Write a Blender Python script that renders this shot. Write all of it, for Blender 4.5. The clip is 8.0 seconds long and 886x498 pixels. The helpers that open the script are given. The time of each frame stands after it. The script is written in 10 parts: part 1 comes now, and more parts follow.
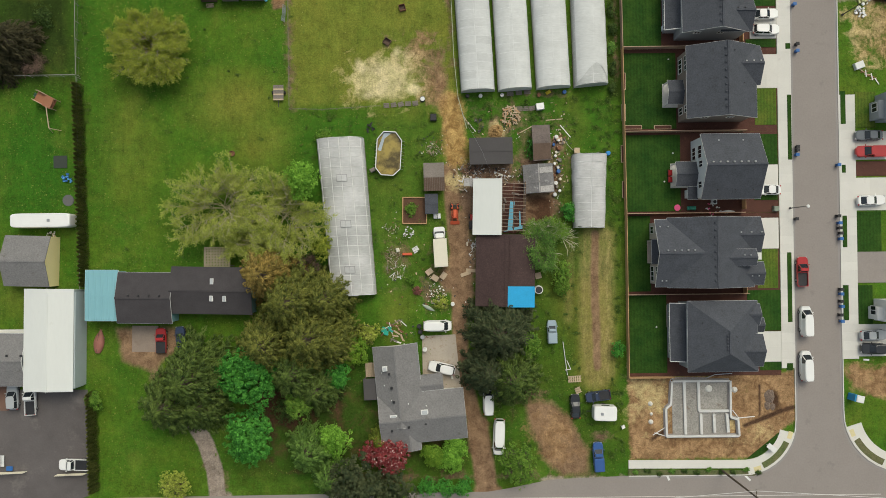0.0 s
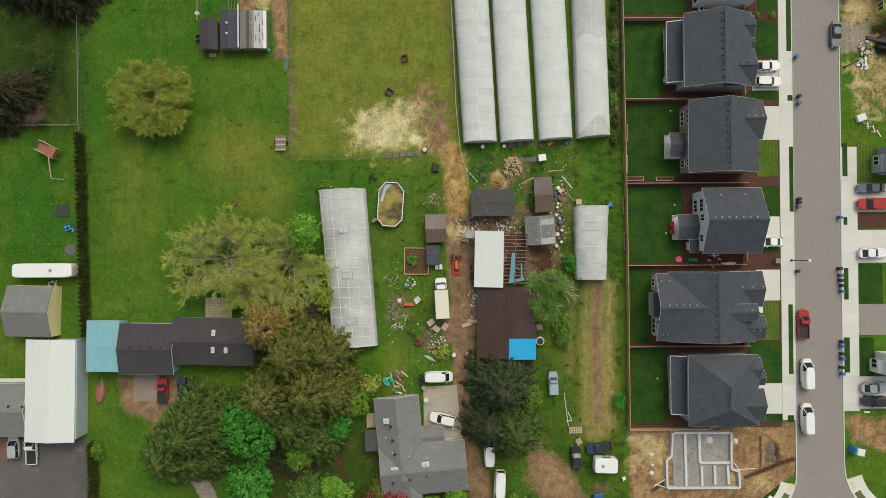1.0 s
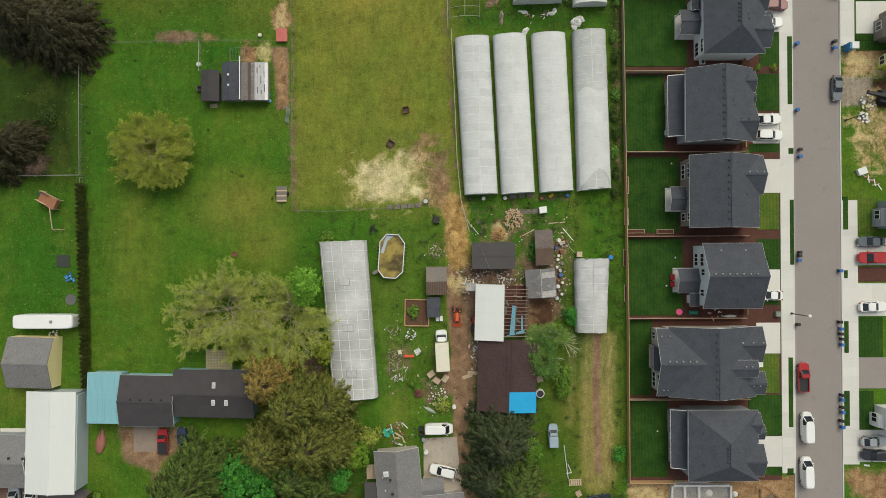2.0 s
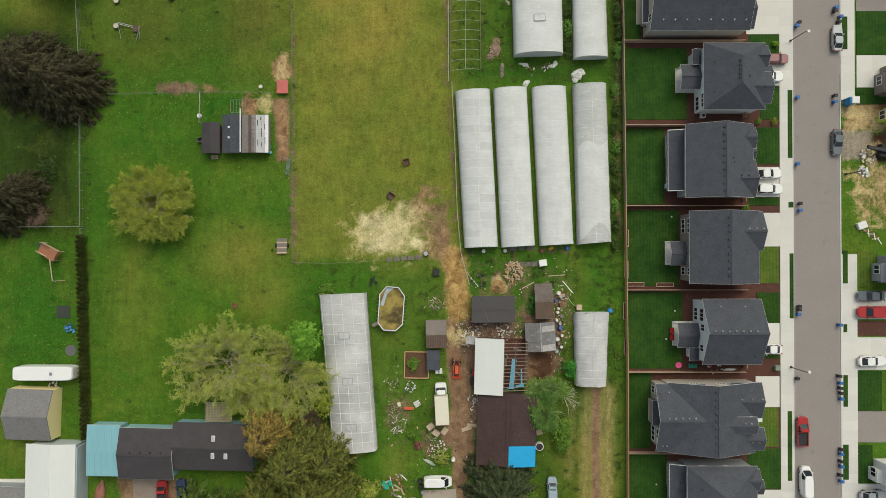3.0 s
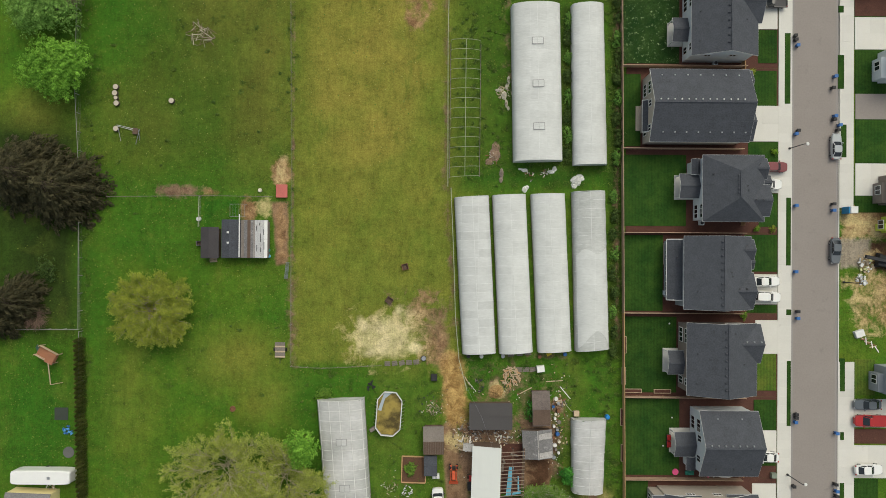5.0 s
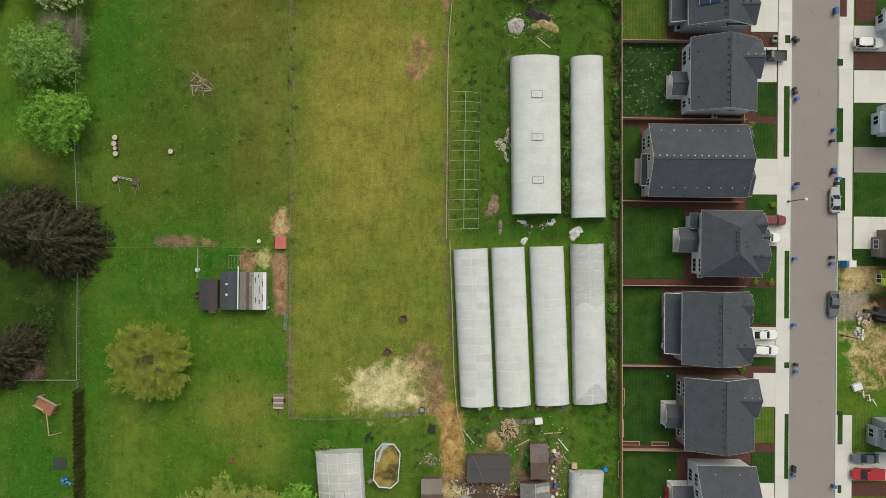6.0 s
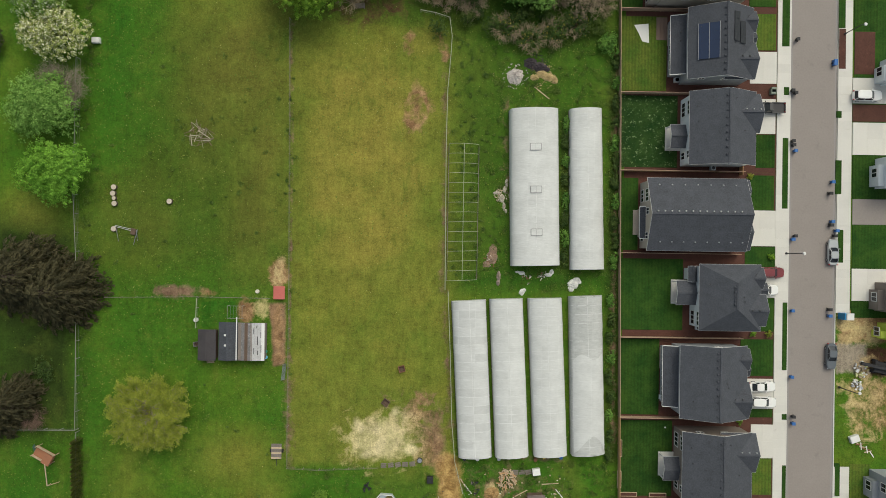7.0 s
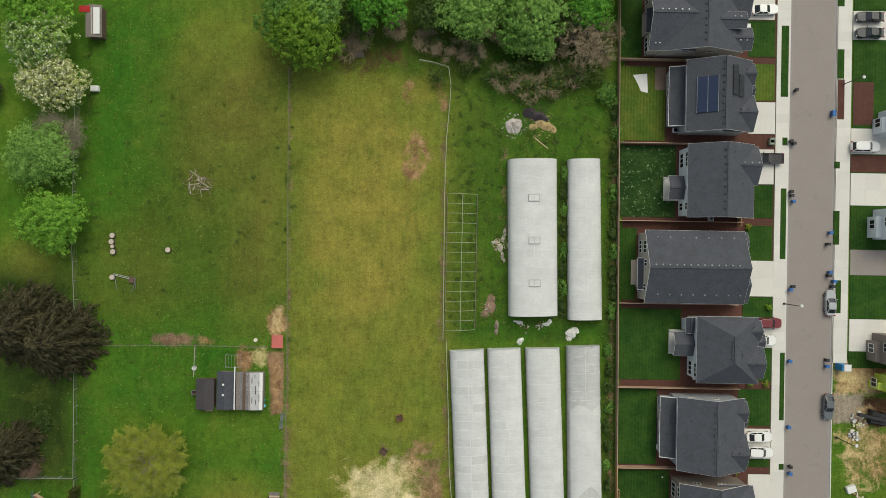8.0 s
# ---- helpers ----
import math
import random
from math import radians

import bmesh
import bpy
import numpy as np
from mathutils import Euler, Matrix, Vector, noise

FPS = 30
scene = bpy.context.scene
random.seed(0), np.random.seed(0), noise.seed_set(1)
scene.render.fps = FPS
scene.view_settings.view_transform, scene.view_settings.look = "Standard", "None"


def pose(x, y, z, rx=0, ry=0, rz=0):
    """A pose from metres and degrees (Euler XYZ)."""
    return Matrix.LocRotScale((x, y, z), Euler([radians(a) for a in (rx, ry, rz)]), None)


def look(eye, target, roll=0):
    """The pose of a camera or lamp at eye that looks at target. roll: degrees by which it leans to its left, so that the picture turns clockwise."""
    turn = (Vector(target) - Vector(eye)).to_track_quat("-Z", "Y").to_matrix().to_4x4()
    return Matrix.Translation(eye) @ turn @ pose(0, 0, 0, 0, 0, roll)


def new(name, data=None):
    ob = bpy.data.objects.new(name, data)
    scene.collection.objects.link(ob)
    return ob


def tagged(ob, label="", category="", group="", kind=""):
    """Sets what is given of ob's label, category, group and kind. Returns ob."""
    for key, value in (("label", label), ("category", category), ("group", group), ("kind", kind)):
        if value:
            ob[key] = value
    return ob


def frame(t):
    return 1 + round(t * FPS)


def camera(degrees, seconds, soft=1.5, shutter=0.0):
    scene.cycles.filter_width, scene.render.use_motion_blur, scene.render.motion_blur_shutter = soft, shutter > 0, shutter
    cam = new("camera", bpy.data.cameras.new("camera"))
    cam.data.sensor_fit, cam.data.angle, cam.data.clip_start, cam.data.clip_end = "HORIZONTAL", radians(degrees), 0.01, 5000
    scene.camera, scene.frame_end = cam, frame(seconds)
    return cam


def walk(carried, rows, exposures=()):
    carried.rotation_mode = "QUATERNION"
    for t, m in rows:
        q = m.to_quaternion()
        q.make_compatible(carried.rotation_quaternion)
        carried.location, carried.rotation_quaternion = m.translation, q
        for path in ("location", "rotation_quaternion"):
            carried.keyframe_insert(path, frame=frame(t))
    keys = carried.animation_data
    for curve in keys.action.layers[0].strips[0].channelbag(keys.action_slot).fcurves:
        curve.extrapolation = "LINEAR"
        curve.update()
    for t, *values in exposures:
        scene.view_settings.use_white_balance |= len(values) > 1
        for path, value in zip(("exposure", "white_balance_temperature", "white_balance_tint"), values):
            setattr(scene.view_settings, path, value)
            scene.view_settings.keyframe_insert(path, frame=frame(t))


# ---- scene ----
cam = camera(67.2, 8.0, soft=0.5)
PATH = [
    (0.0, -0.094, -0.366, 117.528, 0.4891, 0.1206, -0.6767),
    (0.5, -0.207, 4.103, 117.597, 0.4712, 0.1215, -0.5682),
    (1.0, -0.282, 8.623, 117.667, 0.4571, 0.1219, -0.4587),
    (1.5, -0.326, 13.186, 117.737, 0.4457, 0.1218, -0.3485),
    (2.0, -0.343, 17.785, 117.806, 0.4360, 0.1210, -0.2380),
    (2.5, -0.338, 22.413, 117.876, 0.4268, 0.1194, -0.1276),
    (3.0, -0.317, 27.063, 117.945, 0.4171, 0.1168, -0.0176),
    (3.5, -0.282, 31.729, 118.015, 0.4059, 0.1131, 0.0916),
    (4.0, -0.238, 36.404, 118.084, 0.3921, 0.1082, 0.1997),
    (4.5, -0.187, 41.080, 118.153, 0.3745, 0.1018, 0.3062),
    (5.0, -0.133, 45.751, 118.222, 0.3522, 0.0939, 0.4109),
    (5.5, -0.077, 50.409, 118.291, 0.3241, 0.0843, 0.5134),
    (6.0, -0.021, 55.048, 118.360, 0.2891, 0.0729, 0.6133),
    (6.5, 0.034, 59.660, 118.429, 0.2461, 0.0595, 0.7102),
    (7.0, 0.086, 64.240, 118.498, 0.1941, 0.0440, 0.8038),
    (7.5, 0.136, 68.779, 118.567, 0.1319, 0.0262, 0.8938),
    (8.0, 0.184, 73.271, 118.636, 0.0587, 0.0060, 0.9797),
]
STOPS, KELVIN, TINT = -0.05, 6900, 2
walk(cam, [(t, pose(x, y, z, rx, ry, rz)) for t, x, y, z, rx, ry, rz in PATH],
     [(0.0, STOPS, KELVIN, TINT), (8.0, STOPS, KELVIN, TINT)])

# ---- overcast sky and a wide soft sun ----
world = bpy.data.worlds.new("overcast")
scene.world = world
world.use_nodes = True
wn = world.node_tree
sky = wn.nodes.new("ShaderNodeTexSky")
sky.sky_type = "NISHITA"
sky.sun_disc = False
sky.sun_elevation = radians(55)
sky.sun_rotation = radians(24)
sky.air_density, sky.dust_density, sky.ozone_density = 1.0, 4.0, 1.0
wn.nodes["Background"].inputs["Strength"].default_value = 0.15
cloud = wn.nodes.new("ShaderNodeHueSaturation")
cloud.inputs["Saturation"].default_value = 0.6
wn.links.new(sky.outputs[0], cloud.inputs["Color"])
wn.links.new(cloud.outputs[0], wn.nodes["Background"].inputs["Color"])
sun_data = bpy.data.lights.new("sun", "SUN")
sun_data.energy, sun_data.angle, sun_data.color = 1.2, radians(40), (1.0, 0.94, 0.86)
sun = new("sun", sun_data)
sun.matrix_world = look((24, 52, 82), (0, 0, 0))

# ---- materials ----
def node(nt, kind, **values):
    n = nt.nodes.new(kind)
    for k, v in values.items():
        n.inputs[k].default_value = v
    return n


def maths(nt, op, a, b=None, c=None, clamp=False):
    n = nt.nodes.new("ShaderNodeMath")
    n.operation, n.use_clamp = op, clamp
    for i, v in enumerate((a, b, c)):
        if v is None:
            continue
        if isinstance(v, (int, float)):
            n.inputs[i].default_value = v
        else:
            nt.links.new(v, n.inputs[i])
    return n.outputs[0]


def noise_of(nt, scale, detail=3.0, rough=0.55, stretch=None, warp=0.0):
    """World-space noise around 0.5."""
    pos = nt.nodes.new("ShaderNodeNewGeometry").outputs["Position"]
    if stretch:
        m = nt.nodes.new("ShaderNodeMapping")
        m.inputs["Scale"].default_value = stretch
        nt.links.new(pos, m.inputs["Vector"])
        pos = m.outputs[0]
    n = node(nt, "ShaderNodeTexNoise", Scale=scale, Detail=detail, Roughness=rough, Distortion=warp)
    nt.links.new(pos, n.inputs["Vector"])
    return n.outputs["Fac"]


def scaled(nt, colour, factor):
    n = nt.nodes.new("ShaderNodeVectorMath")
    n.operation = "SCALE"
    if isinstance(colour, tuple):
        n.inputs[0].default_value = colour[:3]
    else:
        nt.links.new(colour, n.inputs[0])
    nt.links.new(factor, n.inputs["Scale"])
    return n.outputs[0]


def blend(nt, fac, a, b):
    n = nt.nodes.new("ShaderNodeMix")
    n.data_type = "RGBA"
    for v, k in ((fac, 0), (a, 6), (b, 7)):
        if isinstance(v, tuple):
            n.inputs[k].default_value = (*v[:3], 1)
        elif isinstance(v, (int, float)):
            n.inputs[k].default_value = v
        else:
            nt.links.new(v, n.inputs[k])
    return n.outputs[2]


def shader(name):
    m = bpy.data.materials.new(name)
    m.use_nodes = True
    nt = m.node_tree
    return m, nt, nt.nodes["Principled BSDF"]


def plain(name, colour, rough=0.7, big=(0.6, 0.18), fine=(9.0, 0.15), per=0.0, island=0.0, metal=0.0, spec=0.3,
          bump=0.0, stretch=None, stain=None, coat=0.0):
    """A surface with variation at two scales; per: variation from thing to thing; stain: (colour, scale, amount)."""
    m, nt, b = shader(name)
    v = 1.0
    for scale, amount in (big, fine):
        n = noise_of(nt, scale, 4.0, 0.6, stretch)
        v = maths(nt, "MULTIPLY_ADD", maths(nt, "SUBTRACT", n, 0.5), 2.6 * amount, v)
    if per:
        r = nt.nodes.new("ShaderNodeObjectInfo").outputs["Random"]
        v = maths(nt, "MULTIPLY_ADD", maths(nt, "SUBTRACT", r, 0.5), 2 * per, v)
    if island:
        r = nt.nodes.new("ShaderNodeNewGeometry").outputs["Random Per Island"]
        v = maths(nt, "MULTIPLY_ADD", maths(nt, "SUBTRACT", r, 0.5), 2 * island, v)
    c = tuple(colour)
    if stain:
        s = maths(nt, "MULTIPLY", maths(nt, "SUBTRACT", noise_of(nt, stain[1], 5.0, 0.65), 1.0 - stain[2]), 6.0, clamp=True)
        c = blend(nt, s, c, stain[0])
    nt.links.new(scaled(nt, c, v), b.inputs["Base Color"])
    b.inputs["Roughness"].default_value = rough
    b.inputs["Metallic"].default_value = metal
    b.inputs["Specular IOR Level"].default_value = spec
    b.inputs["Coat Weight"].default_value = coat
    if bump:
        bn = node(nt, "ShaderNodeBump", Strength=bump, Distance=0.05)
        nt.links.new(noise_of(nt, fine[0] * 2, 4.0), bn.inputs["Height"])
        nt.links.new(bn.outputs[0], b.inputs["Normal"])
    return m


def leaf(name, dark, light, accent=None, part_accent=0.0, speck=0.8):
    """Foliage: leaves differ one by one, lighter ones mixed in by clumps."""
    m, nt, b = shader(name)
    r = nt.nodes.new("ShaderNodeNewGeometry").outputs["Random Per Island"]
    n = noise_of(nt, 0.8, 3.0)
    f = maths(nt, "MULTIPLY_ADD", maths(nt, "SUBTRACT", n, 0.5), 2.2, maths(nt, "MULTIPLY_ADD", r, speck, 0.5 - speck / 2), clamp=True)
    c = blend(nt, f, dark, light)
    if accent:
        k = maths(nt, "LESS_THAN", maths(nt, "FRACT", maths(nt, "MULTIPLY", r, 57.31)), part_accent)
        c = blend(nt, k, c, accent)
    nt.links.new(c, b.inputs["Base Color"])
    b.inputs["Roughness"].default_value = 0.65
    b.inputs["Specular IOR Level"].default_value = 0.2
    t = nt.nodes.new("ShaderNodeBsdfTranslucent")
    nt.links.new(c, t.inputs["Color"])
    mix = nt.nodes.new("ShaderNodeMixShader")
    mix.inputs[0].default_value = 0.3
    nt.links.new(b.outputs[0], mix.inputs[1])
    nt.links.new(t.outputs[0], mix.inputs[2])
    nt.links.new(mix.outputs[0], nt.nodes["Material Output"].inputs["Surface"])
    return m


def film(name, colour, clear, worn=0.3, odd=0.955):
    """Milky greenhouse sheeting: part of the light goes straight through."""
    m, nt, b = shader(name)
    n1, n2 = noise_of(nt, 0.35, 4.0, 0.6), noise_of(nt, 2.5, 5.0, 0.65, (0.5, 2.0, 1.0))
    v = maths(nt, "MULTIPLY_ADD", maths(nt, "SUBTRACT", n1, 0.5), 0.35, 1.0)
    v = maths(nt, "MULTIPLY_ADD", maths(nt, "SUBTRACT", n2, 0.5), worn, v)
    panel = node(nt, "ShaderNodeTexBrick", Scale=1.0)
    panel.offset = 0.0
    for key, val in (("Color1", (odd, odd, odd, 1)), ("Color2", (1.015, 1.015, 1.015, 1)), ("Mortar", (1.05, 1.05, 1.05, 1)), ("Mortar Size", 0.03), ("Brick Width", 2.9), ("Row Height", 1.5), ("Bias", 0.15)):
        panel.inputs[key].default_value = val
    nt.links.new(nt.nodes.new("ShaderNodeNewGeometry").outputs["Position"], panel.inputs["Vector"])
    v = maths(nt, "MULTIPLY", v, panel.outputs["Color"])
    c = scaled(nt, colour, v)
    nt.links.new(c, b.inputs["Base Color"])
    b.inputs["Roughness"].default_value = 0.6
    b.inputs["Specular IOR Level"].default_value = 0.2
    folds = noise_of(nt, 1.1, 4.0, 0.6, (0.5, 1.6, 0.5), 0.6)
    bn = node(nt, "ShaderNodeBump", Strength=0.45, Distance=0.12)
    nt.links.new(folds, bn.inputs["Height"])
    nt.links.new(bn.outputs[0], b.inputs["Normal"])
    t = nt.nodes.new("ShaderNodeBsdfTransparent")
    mix = nt.nodes.new("ShaderNodeMixShader")
    f = maths(nt, "MULTIPLY_ADD", maths(nt, "SUBTRACT", noise_of(nt, 0.14, 3.0), 0.5), 4.0 * clear, clear, clamp=True)
    nt.links.new(f, mix.inputs[0])
    nt.links.new(b.outputs[0], mix.inputs[1])
    nt.links.new(t.outputs[0], mix.inputs[2])
    nt.links.new(mix.outputs[0], nt.nodes["Material Output"].inputs["Surface"])
    return m


def ground_material():
    """Rough meadow with worn, strawy, dry and lush places, held in the sheet's own point values."""
    m, nt, b = shader("meadow")
    g1, g2, g3 = noise_of(nt, 0.12, 4.0, 0.6), noise_of(nt, 1.1, 6.0, 0.72), noise_of(nt, 3.4, 6.0, 0.8)
    streak = noise_of(nt, 1.0, 3.0, 0.6, (1.6, 0.22, 1.0))
    v = maths(nt, "MULTIPLY_ADD", maths(nt, "SUBTRACT", g2, 0.5), 1.1, 1.0)
    v = maths(nt, "MULTIPLY_ADD", maths(nt, "SUBTRACT", g3, 0.5), 1.9, v)
    v = maths(nt, "MULTIPLY_ADD", maths(nt, "SUBTRACT", noise_of(nt, 0.28, 5.0, 0.65, None, 0.4), 0.5), 0.9, v)
    v = maths(nt, "MULTIPLY_ADD", maths(nt, "SUBTRACT", streak, 0.5), 0.45, v)

    ragged = maths(nt, "ADD", maths(nt, "MULTIPLY", noise_of(nt, 0.35, 6.0, 0.66, None, 0.6), 0.78), maths(nt, "MULTIPLY", noise_of(nt, 2.2, 5.0, 0.75), 0.22))

    def mask(name, wide=0.55, hard=3.0, noisy=None):
        wide = 2.4 * wide
        a = nt.nodes.new("ShaderNodeAttribute")
        a.attribute_name = name
        n = maths(nt, "MULTIPLY", maths(nt, "SUBTRACT", ragged, 0.5), 2.0 * wide)
        here = maths(nt, "GREATER_THAN", a.outputs["Fac"], 0.004)
        s = maths(nt, "SUBTRACT", maths(nt, "ADD", a.outputs["Fac"], n), 0.5)
        return maths(nt, "MULTIPLY", maths(nt, "MULTIPLY_ADD", s, hard, 0.5, clamp=True), here)

    def soft(name):
        a = nt.nodes.new("ShaderNodeAttribute")
        a.attribute_name = name
        n = maths(nt, "MULTIPLY_ADD", maths(nt, "SUBTRACT", g1, 0.5), 1.2, 1.0)
        return maths(nt, "MULTIPLY", a.outputs["Fac"], n, clamp=True)

    mossy = maths(nt, "MULTIPLY_ADD", maths(nt, "SUBTRACT", g1, 0.5), 2.4, 0.5, clamp=True)
    c = blend(nt, mossy, (0.047, 0.137, 0.012), (0.089, 0.151, 0.015))
    c = blend(nt, soft("dry"), c, (0.232, 0.206, 0.042))
    c = blend(nt, soft("lush"), c, (0.031, 0.116, 0.010))
    brown = maths(nt, "MULTIPLY_ADD", maths(nt, "SUBTRACT", noise_of(nt, 0.9, 6.0, 0.75, None, 0.5), 0.52), 4.0, 0.0, clamp=True)
    c = blend(nt, maths(nt, "MULTIPLY", brown, 0.40), c, (0.145, 0.112, 0.022))
    # dark green blend: rank growth, and shade painted into the ground under trees
    c = blend(nt, soft("dark_green"), c, (0.028, 0.049, 0.009))
    pale = maths(nt, "MULTIPLY_ADD", maths(nt, "SUBTRACT", noise_of(nt, 0.16, 5.0, 0.62, None, 0.7), 0.53), 5.0, 0.0, clamp=True)
    c = blend(nt, maths(nt, "MULTIPLY", pale, 0.34), c, (0.170, 0.200, 0.035))
    deep = maths(nt, "MULTIPLY_ADD", maths(nt, "SUBTRACT", noise_of(nt, 0.21, 5.0, 0.65, (1.0, 0.6, 1.0), 0.9), 0.55), 6.0, 0.0, clamp=True)
    c = blend(nt, maths(nt, "MULTIPLY", deep, 0.42), c, (0.030, 0.098, 0.010))
    weeds = maths(nt, "MULTIPLY_ADD", maths(nt, "SUBTRACT", noise_of(nt, 0.5, 6.0, 0.7), 0.53), 4.0, 0.0, clamp=True)
    c = blend(nt, maths(nt, "MULTIPLY", weeds, 0.22), c, (0.026, 0.060, 0.012))
    mud = maths(nt, "MULTIPLY_ADD", maths(nt, "SUBTRACT", noise_of(nt, 0.55, 6.0, 0.7, None, 0.8), 0.5), 4.0, 0.5, clamp=True)
    c = blend(nt, mask("dirt", 0.6, 2.0), c, blend(nt, mud, (0.138, 0.086, 0.056), (0.240, 0.160, 0.105)))
    rows = maths(nt, "MULTIPLY_ADD", maths(nt, "SUBTRACT", noise_of(nt, 1.2, 5.0, 0.7, (1.6, 0.35, 1.0)), 0.5), 1.6, 0.55, clamp=True)
    c = blend(nt, maths(nt, "MULTIPLY", soft("stubble"), rows), c, (0.400, 0.315, 0.135))
    track = maths(nt, "MULTIPLY_ADD", maths(nt, "SUBTRACT", noise_of(nt, 0.5, 4.0, 0.6, None, 0.5), 0.5), 2.6, 0.5, clamp=True)
    c = blend(nt, mask("lane", 0.14, 2.6), c, blend(nt, track, (0.168, 0.102, 0.060), (0.290, 0.188, 0.112)))
    c = blend(nt, mask("grit", 0.10, 3.0), c, blend(nt, track, (0.225, 0.180, 0.146), (0.350, 0.292, 0.240)))
    c = blend(nt, mask("mulch", 0.5, 2.4), c, (0.085, 0.045, 0.026))
    c = blend(nt, mask("gravel", 0.5, 2.4, g3), c, (0.30, 0.255, 0.195))
    c = blend(nt, mask("hay", 0.4, 2.0), c, blend(nt, mud, (0.235, 0.135, 0.046), (0.470, 0.315, 0.120)))
    c = blend(nt, mask("clay", 0.5, 2.2), c, blend(nt, mud, (0.195, 0.112, 0.056), (0.37, 0.235, 0.122)))
    c = blend(nt, maths(nt, "MULTIPLY", mask("straw", 0.75, 1.5), 0.82), c, (0.54, 0.44, 0.215))
    c = blend(nt, maths(nt, "MULTIPLY", mask("chaff", 0.16, 2.0), 0.94), c, (0.60, 0.52, 0.295))
    c = blend(nt, mask("trench", 0.12, 2.6), c, (0.072, 0.040, 0.024))
    nt.links.new(scaled(nt, c, v), b.inputs["Base Color"])
    b.inputs["Roughness"].default_value = 0.9
    b.inputs["Specular IOR Level"].default_value = 0.1
    bn = node(nt, "ShaderNodeBump", Strength=0.6, Distance=0.15)
    nt.links.new(g3, bn.inputs["Height"])
    nt.links.new(bn.outputs[0], b.inputs["Normal"])
    return m


def turf(name, a, bcol, stripes=0.0, flowers=0.0):
    """Mown lawn with faint mower stripes."""
    m, nt, b = shader(name)
    g1, g2, g3 = noise_of(nt, 0.35, 4.0, 0.6), noise_of(nt, 1.6, 5.0, 0.7), noise_of(nt, 4.5, 5.0, 0.8)
    c = blend(nt, maths(nt, "MULTIPLY_ADD", maths(nt, "SUBTRACT", g1, 0.5), 2.6, 0.5, clamp=True), a, bcol)
    v = maths(nt, "MULTIPLY_ADD", maths(nt, "SUBTRACT", g2, 0.5), 0.7, 1.0)
    v = maths(nt, "MULTIPLY_ADD", maths(nt, "SUBTRACT", g3, 0.5), 1.6, v)
    if stripes:
        w = node(nt, "ShaderNodeTexWave", Scale=0.55, Distortion=1.2, Detail=2.0)
        w.bands_direction = "X"
        nt.links.new(nt.nodes.new("ShaderNodeNewGeometry").outputs["Position"], w.inputs["Vector"])
        v = maths(nt, "MULTIPLY_ADD", maths(nt, "SUBTRACT", w.outputs["Fac"], 0.5), stripes, v)
    r = nt.nodes.new("ShaderNodeObjectInfo").outputs["Random"]
    v = maths(nt, "MULTIPLY_ADD", maths(nt, "SUBTRACT", r, 0.5), 0.2, v)
    c = scaled(nt, c, v)
    if flowers:
        k = maths(nt, "MULTIPLY", maths(nt, "SUBTRACT", noise_of(nt, 1.5, 5.0, 0.85), 0.575), 14.0, clamp=True)
        c = blend(nt, maths(nt, "MULTIPLY", k, flowers), c, (0.24, 0.31, 0.16))
    nt.links.new(c, b.inputs["Base Color"])
    b.inputs["Roughness"].default_value = 0.9
    b.inputs["Specular IOR Level"].default_value = 0.1
    return m


MEADOW = ground_material()
TURF = turf("mown_turf", (0.015, 0.050, 0.009), (0.036, 0.080, 0.013), 0.15)
TURF_YELLOW = turf("yellowed_turf", (0.052, 0.108, 0.016), (0.108, 0.138, 0.024), 0.2)
CLOVER = turf("clover_turf", (0.010, 0.036, 0.008), (0.032, 0.068, 0.016), 0.0, 0.95)
ASPHALT = plain("asphalt", (0.264, 0.234, 0.215), 0.85, (0.25, 0.06), (3.5, 0.10), bump=0.1, stain=((0.21, 0.188, 0.175), 0.35, 0.4))
ASPHALT_OLD = plain("old_asphalt", (0.112, 0.100, 0.098), 0.85, (0.18, 0.28), (4.0, 0.14), bump=0.15, stain=((0.175, 0.155, 0.148), 0.22, 0.44))
CONCRETE = plain("concrete", (0.60, 0.585, 0.54), 0.8, (0.3, 0.05), (5.0, 0.05), per=0.04, bump=0.05, stain=((0.5, 0.48, 0.44), 0.8, 0.36))
CONCRETE_OLD = plain("worn_concrete", (0.40, 0.35, 0.29), 0.85, (0.35, 0.16), (4.0, 0.12), bump=0.1, stain=((0.27, 0.21, 0.15), 0.7, 0.45))
CONCRETE_GREY = plain("grey_concrete", (0.27, 0.25, 0.24), 0.85, (0.3, 0.06), (5.0, 0.06))
PAINT_LINE = plain("road_paint", (0.55, 0.53, 0.48), 0.7, (0.8, 0.2), (6.0, 0.25))
MULCH = plain("bark_mulch", (0.086, 0.038, 0.028), 0.95, (0.6, 0.25), (7.0, 0.4), bump=0.4, stain=((0.15, 0.068, 0.045), 0.9, 0.40))
SHINGLE = plain("charcoal_shingles", (0.064, 0.069, 0.081), 0.85, (0.7, 0.22), (4.5, 0.42), per=0.06, spec=0.25, bump=0.2)
SHINGLE_GREY = plain("grey_shingles", (0.185, 0.18, 0.178), 0.88, (0.5, 0.16), (4.0, 0.35), bump=0.2, stain=((0.13, 0.12, 0.105), 0.7, 0.38))
SHINGLE_DARK = plain("dark_brown_shingles", (0.056, 0.051, 0.054), 0.88, (0.5, 0.2), (5.0, 0.2), bump=0.2)
